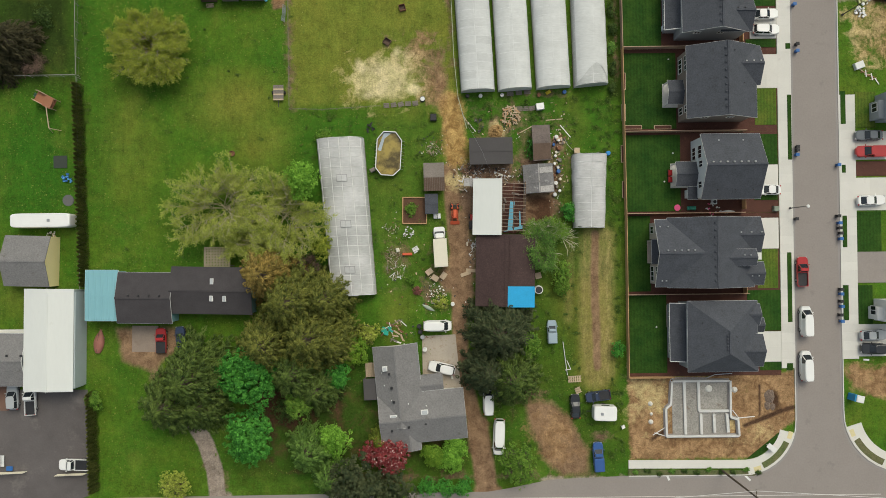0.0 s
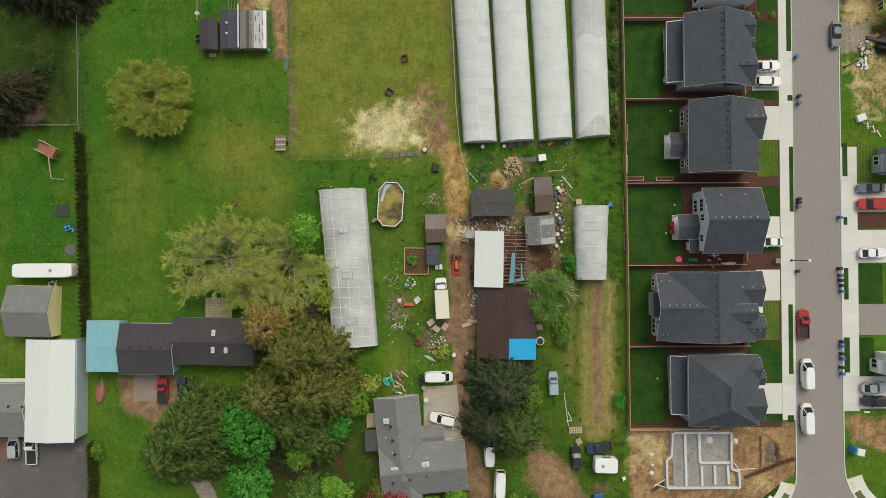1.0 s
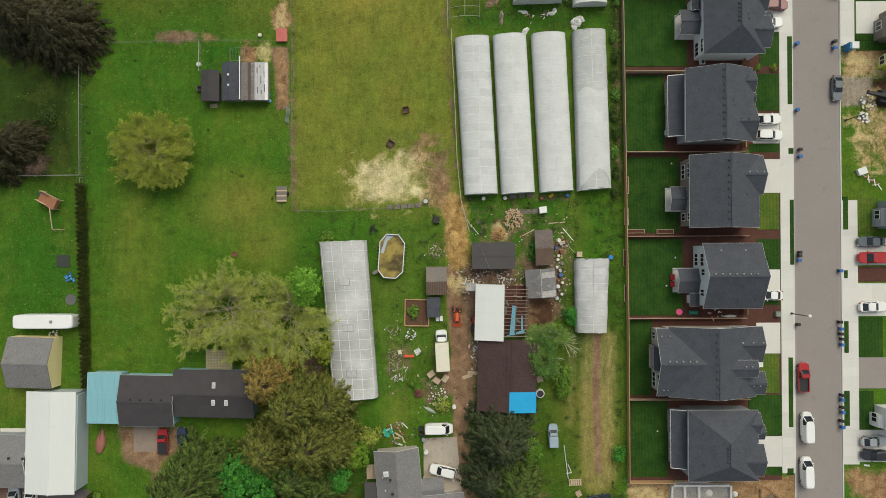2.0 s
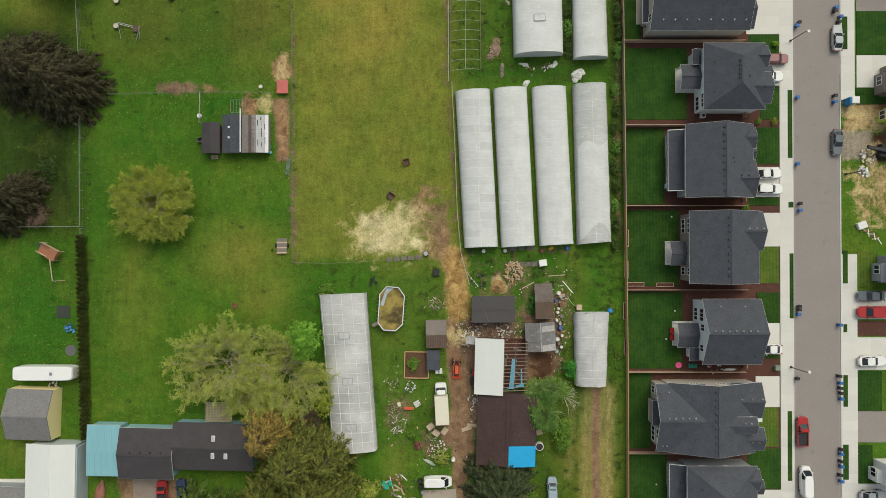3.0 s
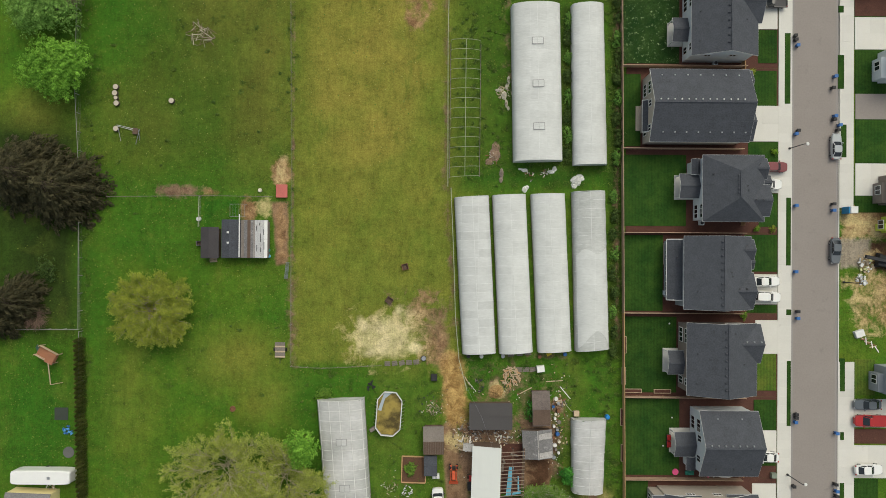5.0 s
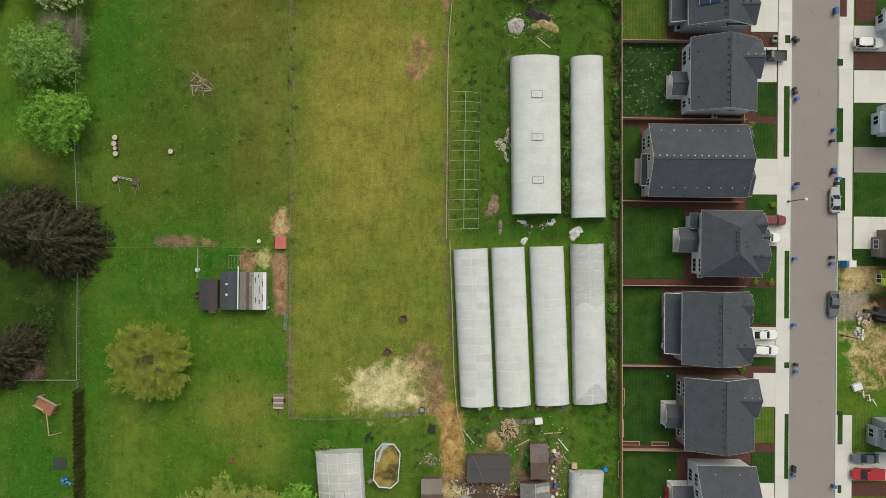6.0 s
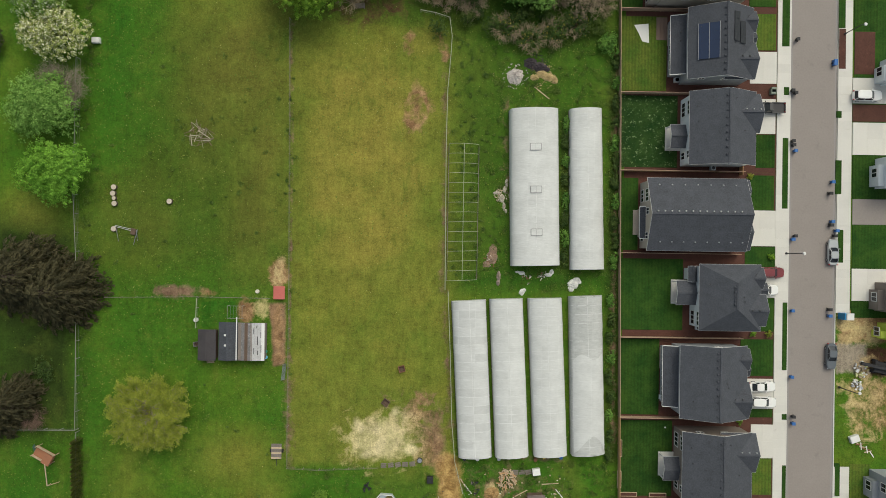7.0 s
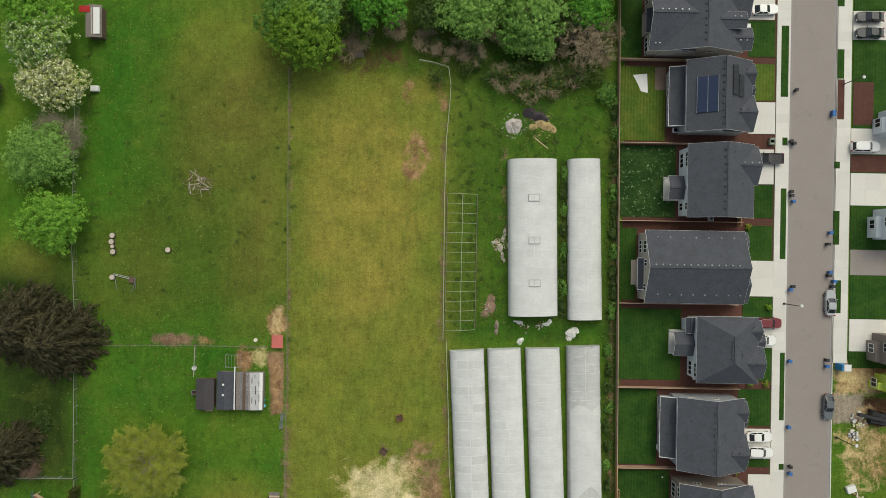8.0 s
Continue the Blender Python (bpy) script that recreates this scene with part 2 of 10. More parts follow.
SHINGLE_BARN = plain("weathered_barn_shingles", (0.058, 0.036, 0.034), 0.9, (0.5, 0.30), (4.0, 0.4), bump=0.3, stain=((0.15, 0.118, 0.108), 3.4, 0.36))
ROLL_ROOF = plain("grey_roll_roofing", (0.075, 0.070, 0.070), 0.9, (0.3, 0.1), (4.0, 0.1))
TRIM = plain("white_trim", (0.68, 0.68, 0.66), 0.5, (0.6, 0.05), (8.0, 0.05))
GUTTER = plain("grey_gutter_paint", (0.54, 0.55, 0.56), 0.5, (0.6, 0.05), (8.0, 0.05))
SIDING_WHITE = plain("pale_siding", (0.62, 0.66, 0.68), 0.6, (0.5, 0.05), (6.0, 0.05))
SIDING_BEIGE = plain("beige_siding", (0.40, 0.36, 0.31), 0.65, (0.5, 0.06), (6.0, 0.06))
SIDING_BROWN = plain("brown_siding", (0.22, 0.185, 0.16), 0.65, (0.5, 0.06), (6.0, 0.06))
SIDING_GREY = plain("grey_siding", (0.30, 0.32, 0.34), 0.65, (0.5, 0.06), (6.0, 0.06))
SIDING_YELLOW = plain("cream_siding", (0.82, 0.70, 0.36), 0.65, (0.5, 0.05), (6.0, 0.05))
SIDING_TEAL = plain("teal_siding", (0.22, 0.40, 0.42), 0.6, (0.5, 0.06), (6.0, 0.06))
WOOD_FENCE = plain("cedar_fence", (0.40, 0.275, 0.195), 0.85, (0.4, 0.2), (5.0, 0.25), island=0.18, bump=0.2)
WOOD_NEW = plain("fresh_timber", (0.47, 0.29, 0.15), 0.8, (0.4, 0.15), (5.0, 0.2), island=0.12)
WOOD_GREY = plain("weathered_wood", (0.19, 0.165, 0.145), 0.9, (0.6, 0.25), (5.0, 0.3), island=0.2, bump=0.3)
GREY_SHEET = plain("weathered_grey_roofing", (0.17, 0.165, 0.165), 0.85, (0.6, 0.3), (4.0, 0.4), bump=0.2, stain=((0.42, 0.41, 0.40), 1.3, 0.42))
PEELED = plain("peeling_pale_roofing", (0.36, 0.345, 0.33), 0.85, (0.7, 0.3), (4.0, 0.4), stain=((0.12, 0.095, 0.08), 1.6, 0.42))
PALE_TIN = plain("pale_tin_sheet", (0.44, 0.44, 0.44), 0.6, (0.7, 0.2), (4.0, 0.3), stain=((0.22, 0.20, 0.19), 1.8, 0.36))
LATTICE = plain("tan_lattice", (0.30, 0.26, 0.17), 0.85, (0.6, 0.2), (5.0, 0.2))
WOOD_BROWN = plain("old_brown_wood", (0.115, 0.078, 0.058), 0.9, (0.6, 0.25), (5.0, 0.3), island=0.2, bump=0.3)
WOOD_PALE = plain("split_pale_wood", (0.46, 0.36, 0.25), 0.85, (0.8, 0.15), (6.0, 0.2), island=0.25)
BARK = plain("bark", (0.10, 0.078, 0.058), 0.95, (1.0, 0.2), (8.0, 0.3), bump=0.4)
TWIG = plain("bare_twigs", (0.33, 0.295, 0.19), 0.95, (1.0, 0.2), (6.0, 0.2), island=0.25)
TWIG_PALE = plain("bleached_twigs", (0.46, 0.43, 0.32), 0.95, (1.0, 0.2), (6.0, 0.2), island=0.2)
TWIG_GREY = plain("grey_brown_twigs", (0.25, 0.215, 0.16), 0.95, (1.0, 0.2), (6.0, 0.2), island=0.3)
TWIG_BROWN = plain("brown_grey_twigs", (0.300, 0.240, 0.155), 0.95, (1.0, 0.2), (6.0, 0.2), island=0.3)
TWIG_RED = plain("reddish_twigs", (0.17, 0.115, 0.085), 0.95, (1.0, 0.2), (6.0, 0.2), island=0.25)
GLASS = plain("dark_window_glass", (0.018, 0.022, 0.027), 0.08, (0.5, 0.1), (3.0, 0.05), spec=0.6)
SKYLIGHT = plain("milky_skylight", (0.42, 0.44, 0.45), 0.25, (0.8, 0.1), (6.0, 0.1), spec=0.6)
CAR_GLASS = plain("car_glass", (0.022, 0.027, 0.032), 0.07, (0.5, 0.1), (3.0, 0.05), spec=0.7)
METAL = plain("galvanised_metal", (0.42, 0.43, 0.44), 0.4, (0.8, 0.1), (8.0, 0.1), metal=0.8)
METAL_DARK = plain("dark_metal", (0.045, 0.045, 0.048), 0.5, (0.8, 0.1), (8.0, 0.1), metal=0.5)
METAL_WHITE = plain("white_metal_roof", (0.635, 0.65, 0.62), 0.45, (0.25, 0.04), (3.0, 0.03), stretch=(1, 0.2, 1), stain=((0.55, 0.555, 0.51), 0.5, 0.34))
METAL_TEAL = plain("teal_metal_roof", (0.215, 0.43, 0.48), 0.45, (0.3, 0.07), (3.0, 0.05), stretch=(1, 0.2, 1))
RUBBER = plain("tyre_rubber", (0.022, 0.022, 0.023), 0.85, (1.0, 0.1), (8.0, 0.1))
BLACK = plain("black_plastic", (0.025, 0.025, 0.027), 0.55, (1.0, 0.1), (8.0, 0.1))
WHITE = plain("white_paint", (0.75, 0.75, 0.73), 0.35, (0.8, 0.04), (8.0, 0.04), coat=0.3)
CREAM = plain("cream_paint", (0.66, 0.62, 0.50), 0.45, (0.8, 0.06), (8.0, 0.05))
BLUE_PLASTIC = plain("blue_plastic", (0.035, 0.13, 0.36), 0.5, (1.0, 0.1), (8.0, 0.1))
TARP_BLUE = plain("blue_tarpaulin", (0.02, 0.33, 0.62), 0.45, (0.8, 0.08), (4.0, 0.1), bump=0.3)
TARP_PALE = plain("pale_blue_sheeting", (0.16, 0.50, 0.66), 0.5, (0.8, 0.1), (4.0, 0.12), bump=0.3)
RUST = plain("rusty_brown", (0.20, 0.095, 0.055), 0.85, (0.8, 0.2), (6.0, 0.25))
ORANGE = plain("orange_red_paint", (0.60, 0.11, 0.05), 0.45, (0.8, 0.1), (8.0, 0.1))
RED = plain("red_paint", (0.36, 0.022, 0.024), 0.35, (0.8, 0.06), (8.0, 0.05), coat=0.4)
PINK = plain("pink_plastic", (0.75, 0.10, 0.26), 0.5, (0.8, 0.05), (8.0, 0.05))
POLE_GREEN = plain("greenish_tube", (0.36, 0.39, 0.27), 0.5, (0.8, 0.1), (8.0, 0.1))
SHEETING = film("milky_sheeting", (0.575, 0.585, 0.57), 0.03)
SHEETING_PATCHED = film("patched_sheeting", (0.565, 0.575, 0.565), 0.03, 0.3, 0.86)
SHEETING_GREY = film("greyed_sheeting", (0.50, 0.51, 0.495), 0.08, 0.6)
SHEETING_THIN = film("thin_sheeting", (0.62, 0.615, 0.61), 0.24, 0.5)

# ---- building tools ----
class Shape:
    """Collects corners and faces of one mesh."""

    def __init__(self):
        self.v, self.f, self.smooth = [], [], False

    def add(self, verts, faces):
        k = len(self.v)
        self.v.extend(tuple(p) for p in verts)
        self.f.extend(tuple(k + i for i in f) for f in faces)
        return self

    def box(self, x0, y0, z0, x1, y1, z1):
        return self.prism([(x0, y0), (x1, y0), (x1, y1), (x0, y1)], z0, z1)

    def block(self, cx, cy, z0, lx, ly, h, turn=0.0, chamfer=0.0):
        """A box turned about the vertical, its top edge chamfered."""
        c, s = math.cos(radians(turn)), math.sin(radians(turn))

        def ring(dx, dy):
            return [(cx + c * a - s * b, cy + s * a + c * b) for a, b in ((-dx, -dy), (dx, -dy), (dx, dy), (-dx, dy))]
        if not chamfer:
            return self.prism(ring(lx / 2, ly / 2), z0, z0 + h)
        low, top = ring(lx / 2, ly / 2), ring(lx / 2 - chamfer, ly / 2 - chamfer)
        v = [(*p, z0) for p in low] + [(*p, z0 + h - chamfer) for p in low] + [(*p, z0 + h) for p in top]
        f = [(3, 2, 1, 0), (8, 9, 10, 11)] + [(r + i, r + (i + 1) % 4, r + 4 + (i + 1) % 4, r + 4 + i) for r in (0, 4) for i in range(4)]
        return self.add(v, f)

    def prism(self, pts, z0, z1):
        n = len(pts)
        if sum(pts[i][0] * pts[(i + 1) % n][1] - pts[(i + 1) % n][0] * pts[i][1] for i in range(n)) < 0:
            pts = pts[::-1]
        v = [(x, y, z0) for x, y in pts] + [(x, y, z1) for x, y in pts]
        f = [tuple(range(n))[::-1], tuple(range(n, 2 * n))]
        f += [(i, (i + 1) % n, n + (i + 1) % n, n + i) for i in range(n)]
        return self.add(v, f)

    def tube(self, a, b, r, r2=None, seg=6, caps=True):
        a, b = Vector(a), Vector(b)
        d = (b - a).normalized() if (b - a).length > 1e-6 else Vector((0, 0, 1))
        u = d.orthogonal().normalized()
        w = d.cross(u)
        r2 = r if r2 is None else r2
        v = [a + r * (math.cos(2 * math.pi * i / seg) * u + math.sin(2 * math.pi * i / seg) * w) for i in range(seg)]
        v += [b + r2 * (math.cos(2 * math.pi * i / seg) * u + math.sin(2 * math.pi * i / seg) * w) for i in range(seg)]
        f = [(i, (i + 1) % seg, seg + (i + 1) % seg, seg + i) for i in range(seg)]
        if caps:
            f += [tuple(range(seg))[::-1], tuple(range(seg, 2 * seg))]
        return self.add(v, f)

    def pipe(self, pts, r, seg=5, r2=None):
        """One bent tube through all the points."""
        pts = [Vector(p) for p in pts]
        rings, u = [], None
        for i, p in enumerate(pts):
            d = (pts[min(i + 1, len(pts) - 1)] - pts[max(i - 1, 0)]).normalized()
            u = d.orthogonal().normalized() if u is None else (u - d * u.dot(d)).normalized()
            w = d.cross(u)
            rr = r if r2 is None else r + (r2 - r) * i / (len(pts) - 1)
            rings.append([p + rr * (math.cos(2 * math.pi * k / seg) * u + math.sin(2 * math.pi * k / seg) * w) for k in range(seg)])
        return self.loft(rings)

    def disc(self, cx, cy, z0, r, h, seg=12, top=None):
        return self.tube((cx, cy, z0), (cx, cy, z0 + h), r, top, seg)

    def loft(self, rings, close=True):
        """Rings of equally many points, one above or behind the other."""
        n = len(rings[0])
        v = [p for ring in rings for p in ring]
        f = [(r * n + i, r * n + (i + 1) % n, (r + 1) * n + (i + 1) % n, (r + 1) * n + i) for r in range(len(rings) - 1) for i in range(n)]
        if close:
            f += [tuple(range(n))[::-1], tuple(range((len(rings) - 1) * n, len(rings) * n))]
        return self.add(v, f)

    def slab(self, pts, t):
        """A flat polygon in space given thickness t downwards."""
        n = len(pts)
        v = [tuple(p) for p in pts] + [(p[0], p[1], p[2] - t) for p in pts]
        f = [tuple(range(n)), tuple(range(n, 2 * n))[::-1]]
        f += [(i, n + i, n + (i + 1) % n, (i + 1) % n) for i in range(n)]
        return self.add(v, f)

    def mesh(self, name, material):
        me = bpy.data.meshes.new(name)
        me.from_pydata(self.v, [], self.f)
        me.materials.append(material)
        bm = bmesh.new()
        bm.from_mesh(me)
        bmesh.ops.recalc_face_normals(bm, faces=bm.faces)
        bm.to_mesh(me)
        bm.free()
        if self.smooth:
            me.polygons.foreach_set("use_smooth", [True] * len(me.polygons))
        return me


def thing(name, x, y, z=0.0, turn=0.0, label="", category="", group="", kind=""):
    ob = new(name)
    ob.empty_display_size = 0.3
    ob.matrix_basis = pose(x, y, z, 0, 0, turn)
    return tagged(ob, label, category, group, kind)


def part(name, shape, material, parent, label=""):
    ob = new(name, shape.mesh(name, material))
    ob.parent = parent
    return tagged(ob, label)


def single(name, shape, material, label, category="", group="", kind="", x=0.0, y=0.0, z=0.0, turn=0.0):
    ob = new(name, shape.mesh(name, material))
    ob.matrix_basis = pose(x, y, z, 0, 0, turn)
    return tagged(ob, label, category, group, kind)

# ---- ground: one sheet to the horizon ----
def seg_dist(X, Y, pts):
    d = np.full(X.shape, 1e9)
    for (ax, ay), (bx, by) in zip(pts, pts[1:]):
        ux, uy = bx - ax, by - ay
        k = np.clip(((X - ax) * ux + (Y - ay) * uy) / (ux * ux + uy * uy + 1e-9), 0, 1)
        d = np.minimum(d, np.hypot(X - ax - k * ux, Y - ay - k * uy))
    return d


def poly_dist(X, Y, pts):
    """Signed distance to a polygon, negative inside."""
    inside = np.zeros(X.shape, bool)
    for (ax, ay), (bx, by) in zip(pts, pts[1:] + pts[:1]):
        cross = ((ay > Y) != (by > Y)) & (X < (bx - ax) * (Y - ay) / (by - ay + 1e-12) + ax)
        inside ^= cross
    d = seg_dist(X, Y, pts + pts[:1])
    return np.where(inside, -d, d)


def oval(X, Y, cx, cy, rx, ry, turn=0.0):
    c, s = math.cos(radians(turn)), math.sin(radians(turn))
    u, v = (c * (X - cx) + s * (Y - cy)) / rx, (-s * (X - cx) + c * (Y - cy)) / ry
    return (np.hypot(u, v) - 1) * min(rx, ry)


STEP = 0.5
far = [180.0, 320.0, 700.0, 1500.0, 3500.0]
xs = np.array([-v for v in far[::-1]] + list(np.arange(-100, 100.01, STEP)) + far)
ys = np.array([-v for v in far[::-1]] + list(np.arange(-62, 132.01, STEP)) + far)
GX, GY = np.meshgrid(xs, ys)
MASK = {k: np.zeros(GX.shape) for k in ("dry", "lush", "dirt", "straw", "clay", "gravel", "mulch", "hay", "dark_green", "lane", "grit", "stubble", "trench", "chaff")}


def lay(kind, dist, soft, amount=1.0):
    MASK[kind] = np.maximum(MASK[kind], amount * np.clip(0.5 - dist / (2 * soft), 0, 1))


# the middle pasture and the fields, dry and lush
lay("dry", poly_dist(GX, GY, [(-27.0, 26.0), (2.5, 26.5), (1.0, 104.0), (-27.5, 106.0)]), 0.8, 0.5)
lay("dry", poly_dist(GX, GY, [(-26.0, 62.0), (0.5, 60.0), (0.5, 102.0), (-26.5, 104.0)]), 9.0, 0.85)
lay("dry", oval(GX, GY, -14, 78, 13, 26), 5.0, 0.85)
lay("dry", oval(GX, GY, -36.36, 26.63, 8, 5), 3.0, 0.42)
lay("dry", oval(GX, GY, -32.23, 20.08, 4, 5), 2.5, 0.4)
lay("dry", oval(GX, GY, -56.9, 19.88, 5, 8), 4.0, 0.3)
lay("dry", oval(GX, GY, -36.0, 96.0, 10, 17), 7.0, 0.74)
lay("dry", oval(GX, GY, -32.0, 79.0, 5.5, 20), 5.0, 0.72)
lay("dry", oval(GX, GY, -53.45, 69.56, 10, 7), 5.0, 0.3)
lay("dark_green", poly_dist(GX, GY, [(-50.0, 106.0), (-28.0, 106.0), (-28.0, 60.0), (-62.0, 60.0), (-62.0, 72.0), (-52.0, 88.0)]), 5.0, 0.42)
lay("dry", oval(GX, GY, -73.55, 69.22, 5, 4), 3.0, 0.6)
lay("dry", oval(GX, GY, -75.56, -6.34, 4, 4), 3.0, 0.3)
lay("dry", oval(GX, GY, -8.6, 9.31, 4, 2.5), 2.0, 0.6)
lay("dry", oval(GX, GY, 25.07, -5.53, 6, 9), 3.0, 0.6)
lay("dry", oval(GX, GY, -9.7, -0.15, 1.2, 9), 1.5, 0.4)
lay("dry", oval(GX, GY, 4.45, 93.68, 3, 8), 3.0, 0.3)
lay("lush", poly_dist(GX, GY, [(-63.5, 116.0), (-52.0, 117.0), (-54.0, 88.0), (-64.0, 76.0)]), 6.0, 0.9)
lay("lush", poly_dist(GX, GY, [(-64.0, 46.0), (-59.0, 46.0), (-59.0, 8.0), (-64.0, 8.0)]), 3.0, 0.6)
lay("lush", oval(GX, GY, -72.42, 15.57, 8, 14), 4.0, 0.8)
lay("lush", poly_dist(GX, GY, [(-26.5, 24.5), (0.5, 24.5), (0.5, -8.0), (-26.5, -8.0)]), 2.0, 0.65)
lay("lush", poly_dist(GX, GY, [(3.0, 60.8), (30.5, 60.8), (30.5, 57.5), (3.0, 57.5)]), 1.2, 0.8)
lay("lush", poly_dist(GX, GY, [(3.0, 27.5), (30.5, 27.5), (30.5, -5.0), (12.0, -5.0)]), 2.0, 0.6)
lay("lush", poly_dist(GX, GY, [(1.5, 104.0), (30.5, 104.0), (30.5, 90.0), (1.5, 58.0)]), 2.0, 0.3)
lay("lush", poly_dist(GX, GY, [(-60.0, 59.0), (-30.0, 59.0), (-27.6, 50.0), (-30.0, 46.0), (-60.0, 44.0)]), 2.5, 0.55)
lay("lush", oval(GX, GY, -22.85, -18.89, 9, 20), 5.0, 0.6)

# worn earth, lanes and yards
LANE = [(0.58, 27.17), (1.5, 20.67), (1.03, 14.68), (1.37, 9.69), (2.06, 0.71), (2.36, -7.26), (2.47, -15.21), (3.17, -23.16), (5.36, -31.12), (6.89, -44.01)]
lay("lane", seg_dist(GX, GY, LANE[2:]) - 1.35, 0.7, 1.0)
lay("lane", seg_dist(GX, GY, [(5.3, -30.5), (6.3, -37.08), (7.0, -42.5)]) - 1.9, 0.7, 1.0)
lay("lane", seg_dist(GX, GY, [(5.6, -41.9), (8.6, -41.9)]) - 0.9, 0.8, 1.0)
lay("dirt", seg_dist(GX, GY, [(-19.08, -39.37), (26.59, -39.48)]) - 0.5, 0.8, 0.6)
lay("lane", seg_dist(GX, GY, [(2.7, 6.0), (3.3, -2.0), (3.3, -10.0)]) - 1.5, 0.8, 1.0)
lay("lane", oval(GX, GY, 0.6, -4.6, 2.2, 2.6), 1.2, 0.8)
lay("dirt", seg_dist(GX, GY, LANE[:3]) - 1.2, 1.2, 0.7)
lay("dirt", oval(GX, GY, -2.2, 32.6, 3.0, 4.6), 3.0, 0.7)
lay("dirt", oval(GX, GY, -5.31, 35.75, 4.0, 3.0), 2.5, 0.55)
lay("lane", poly_dist(GX, GY, [(13.6, -26.2), (18.6, -26.4), (21.4, -29.4), (24.6, -35.0), (25.0, -39.0), (20.0, -39.6), (17.0, -36.4), (14.6, -31.0)]), 1.6, 1.0)
lay("clay", oval(GX, GY, 19.0, -32.4, 3.4, 5.0, 25), 3.0, 0.8)
lay("dirt", oval(GX, GY, 12.4, -24.26, 4.0, 2.5), 2.0, 0.9)
lay("dirt", oval(GX, GY, 20.71, -34.27, 3.0, 3.5), 1.5, 0.9)
lay("dirt", oval(GX, GY, 26.89, -32.55, 2.2, 0.8), 0.6, 0.9)
lay("dirt", poly_dist(GX, GY, [(0.5, 13.0), (20.5, 14.0), (20.5, 8.5), (16.5, 4.0), (2.5, 4.5)]), 1.5, 0.85)
lay("lane", poly_dist(GX, GY, [(14.33, 10.23), (19.51, 10.17), (18.74, 4.5), (14.45, 4.05)]), 0.6)
lay("mulch", poly_dist(GX, GY, [(14.4, 10.2), (19.3, 10.1), (18.6, 4.0), (14.5, 3.6)]), 0.9, 0.72)
lay("mulch", oval(GX, GY, 9, -17.77, 2.0, 1.5), 1.0, 0.9)
lay("mulch", poly_dist(GX, GY, [(-7, 9.49), (-3.41, 9.45), (-3.46, 5.56), (-7.05, 5.6)]), 0.15)
lay("lane", seg_dist(GX, GY, [(26.5, 2.92), (26.3, -7.53), (26.6, -20.45)]) - 0.7, 0.6, 1.0)
lay("stubble", seg_dist(GX, GY, [(28.7, 2.8), (28.3, -21.48)]) - 0.9, 0.9, 0.95)
lay("stubble", seg_dist(GX, GY, [(24.7, 2.44), (24.4, -11.48), (24.8, -21.44)]) - 0.6, 0.9, 0.85)
lay("stubble", seg_dist(GX, GY, [(26.5, 2.9), (26.5, -22.0)]) - 2.0, 1.2, 0.72)
lay("stubble", seg_dist(GX, GY, [(22.2, 2.0), (21.6, -12.0)]) - 0.4, 0.8, 0.5)
lay("dry", seg_dist(GX, GY, [(26.68, 2.91), (26.34, -21.44)]) - 3.0, 1.5, 1.0)
lay("lane", poly_dist(GX, GY, [(-58.15, -12.52), (-45.69, -12.66), (-46.22, -15.64), (-51.74, -20.55), (-57.2, -18.5)]), 1.2, 0.9)
lay("grit", seg_dist(GX, GY, [(-48.0, -21.5), (-46.4, -26.5), (-44.4, -29.6), (-42.4, -33.2), (-41.0, -37.6), (-40.3, -43.5)]) - 1.45, 0.45, 1.0)
lay("grit", seg_dist(GX, GY, [(-41.2, -42.4), (-38.6, -42.4)]) - 0.7, 0.9, 1.0)
lay("dirt", seg_dist(GX, GY, [(-51.73, -19.56), (-49.77, -23.55), (-44.35, -30.07), (-40.45, -39.53), (-39.99, -43.5)]) - 1.6, 0.8, 0.5)
lay("lane", poly_dist(GX, GY, [(-31.0, 54.6), (-27.8, 54.6), (-27.8, 43.6), (-29.9, 43.4), (-30.3, 50.0)]), 0.7, 1.0)
lay("clay", poly_dist(GX, GY, [(-30.6, 54.2), (-28.2, 54.2), (-28.2, 44.4), (-29.6, 44.2)]), 0.8, 0.85)
lay("lush", poly_dist(GX, GY, [(-43.0, 55.2), (-36.6, 55.2), (-36.6, 50.5), (-43.0, 49.8)]), 0.5, 1.0)
lay("straw", oval(GX, GY, -28.6, 60.2, 1.4, 2.2), 1.0, 0.55)
lay("clay", oval(GX, GY, -28.9, 59.91, 2.0, 2.4), 1.0, 0.95)
lay("clay", oval(GX, GY, -34.83, 53.11, 1.5, 2.0), 0.8, 0.9)
lay("straw", oval(GX, GY, -32.03, 53.85, 1.1, 1.4), 0.8, 0.9)
lay("dirt", oval(GX, GY, -48.14, 56.66, 4.0, 0.9), 0.8, 0.85)
lay("clay", oval(GX, GY, -41.6, 56.34, 1.2, 0.6), 0.6, 0.8)
lay("clay", oval(GX, GY, -5.03, 89.49, 1.9, 3.3), 1.6, 0.82)
lay("clay", np.abs(oval(GX, GY, -5.03, 89.49, 1.8, 3.1)) - 0.35, 0.6, 1.0)
lay("clay", seg_dist(GX, GY, [(-1.24, 102.63), (0.11, 100.14), (-0.06, 98.43)]) - 0.5, 0.8, 0.85)
lay("clay", seg_dist(GX, GY, [(-5.96, 102.55), (-6.94, 101.03), (-6.52, 99.73)]) - 0.5, 1.0, 0.8)
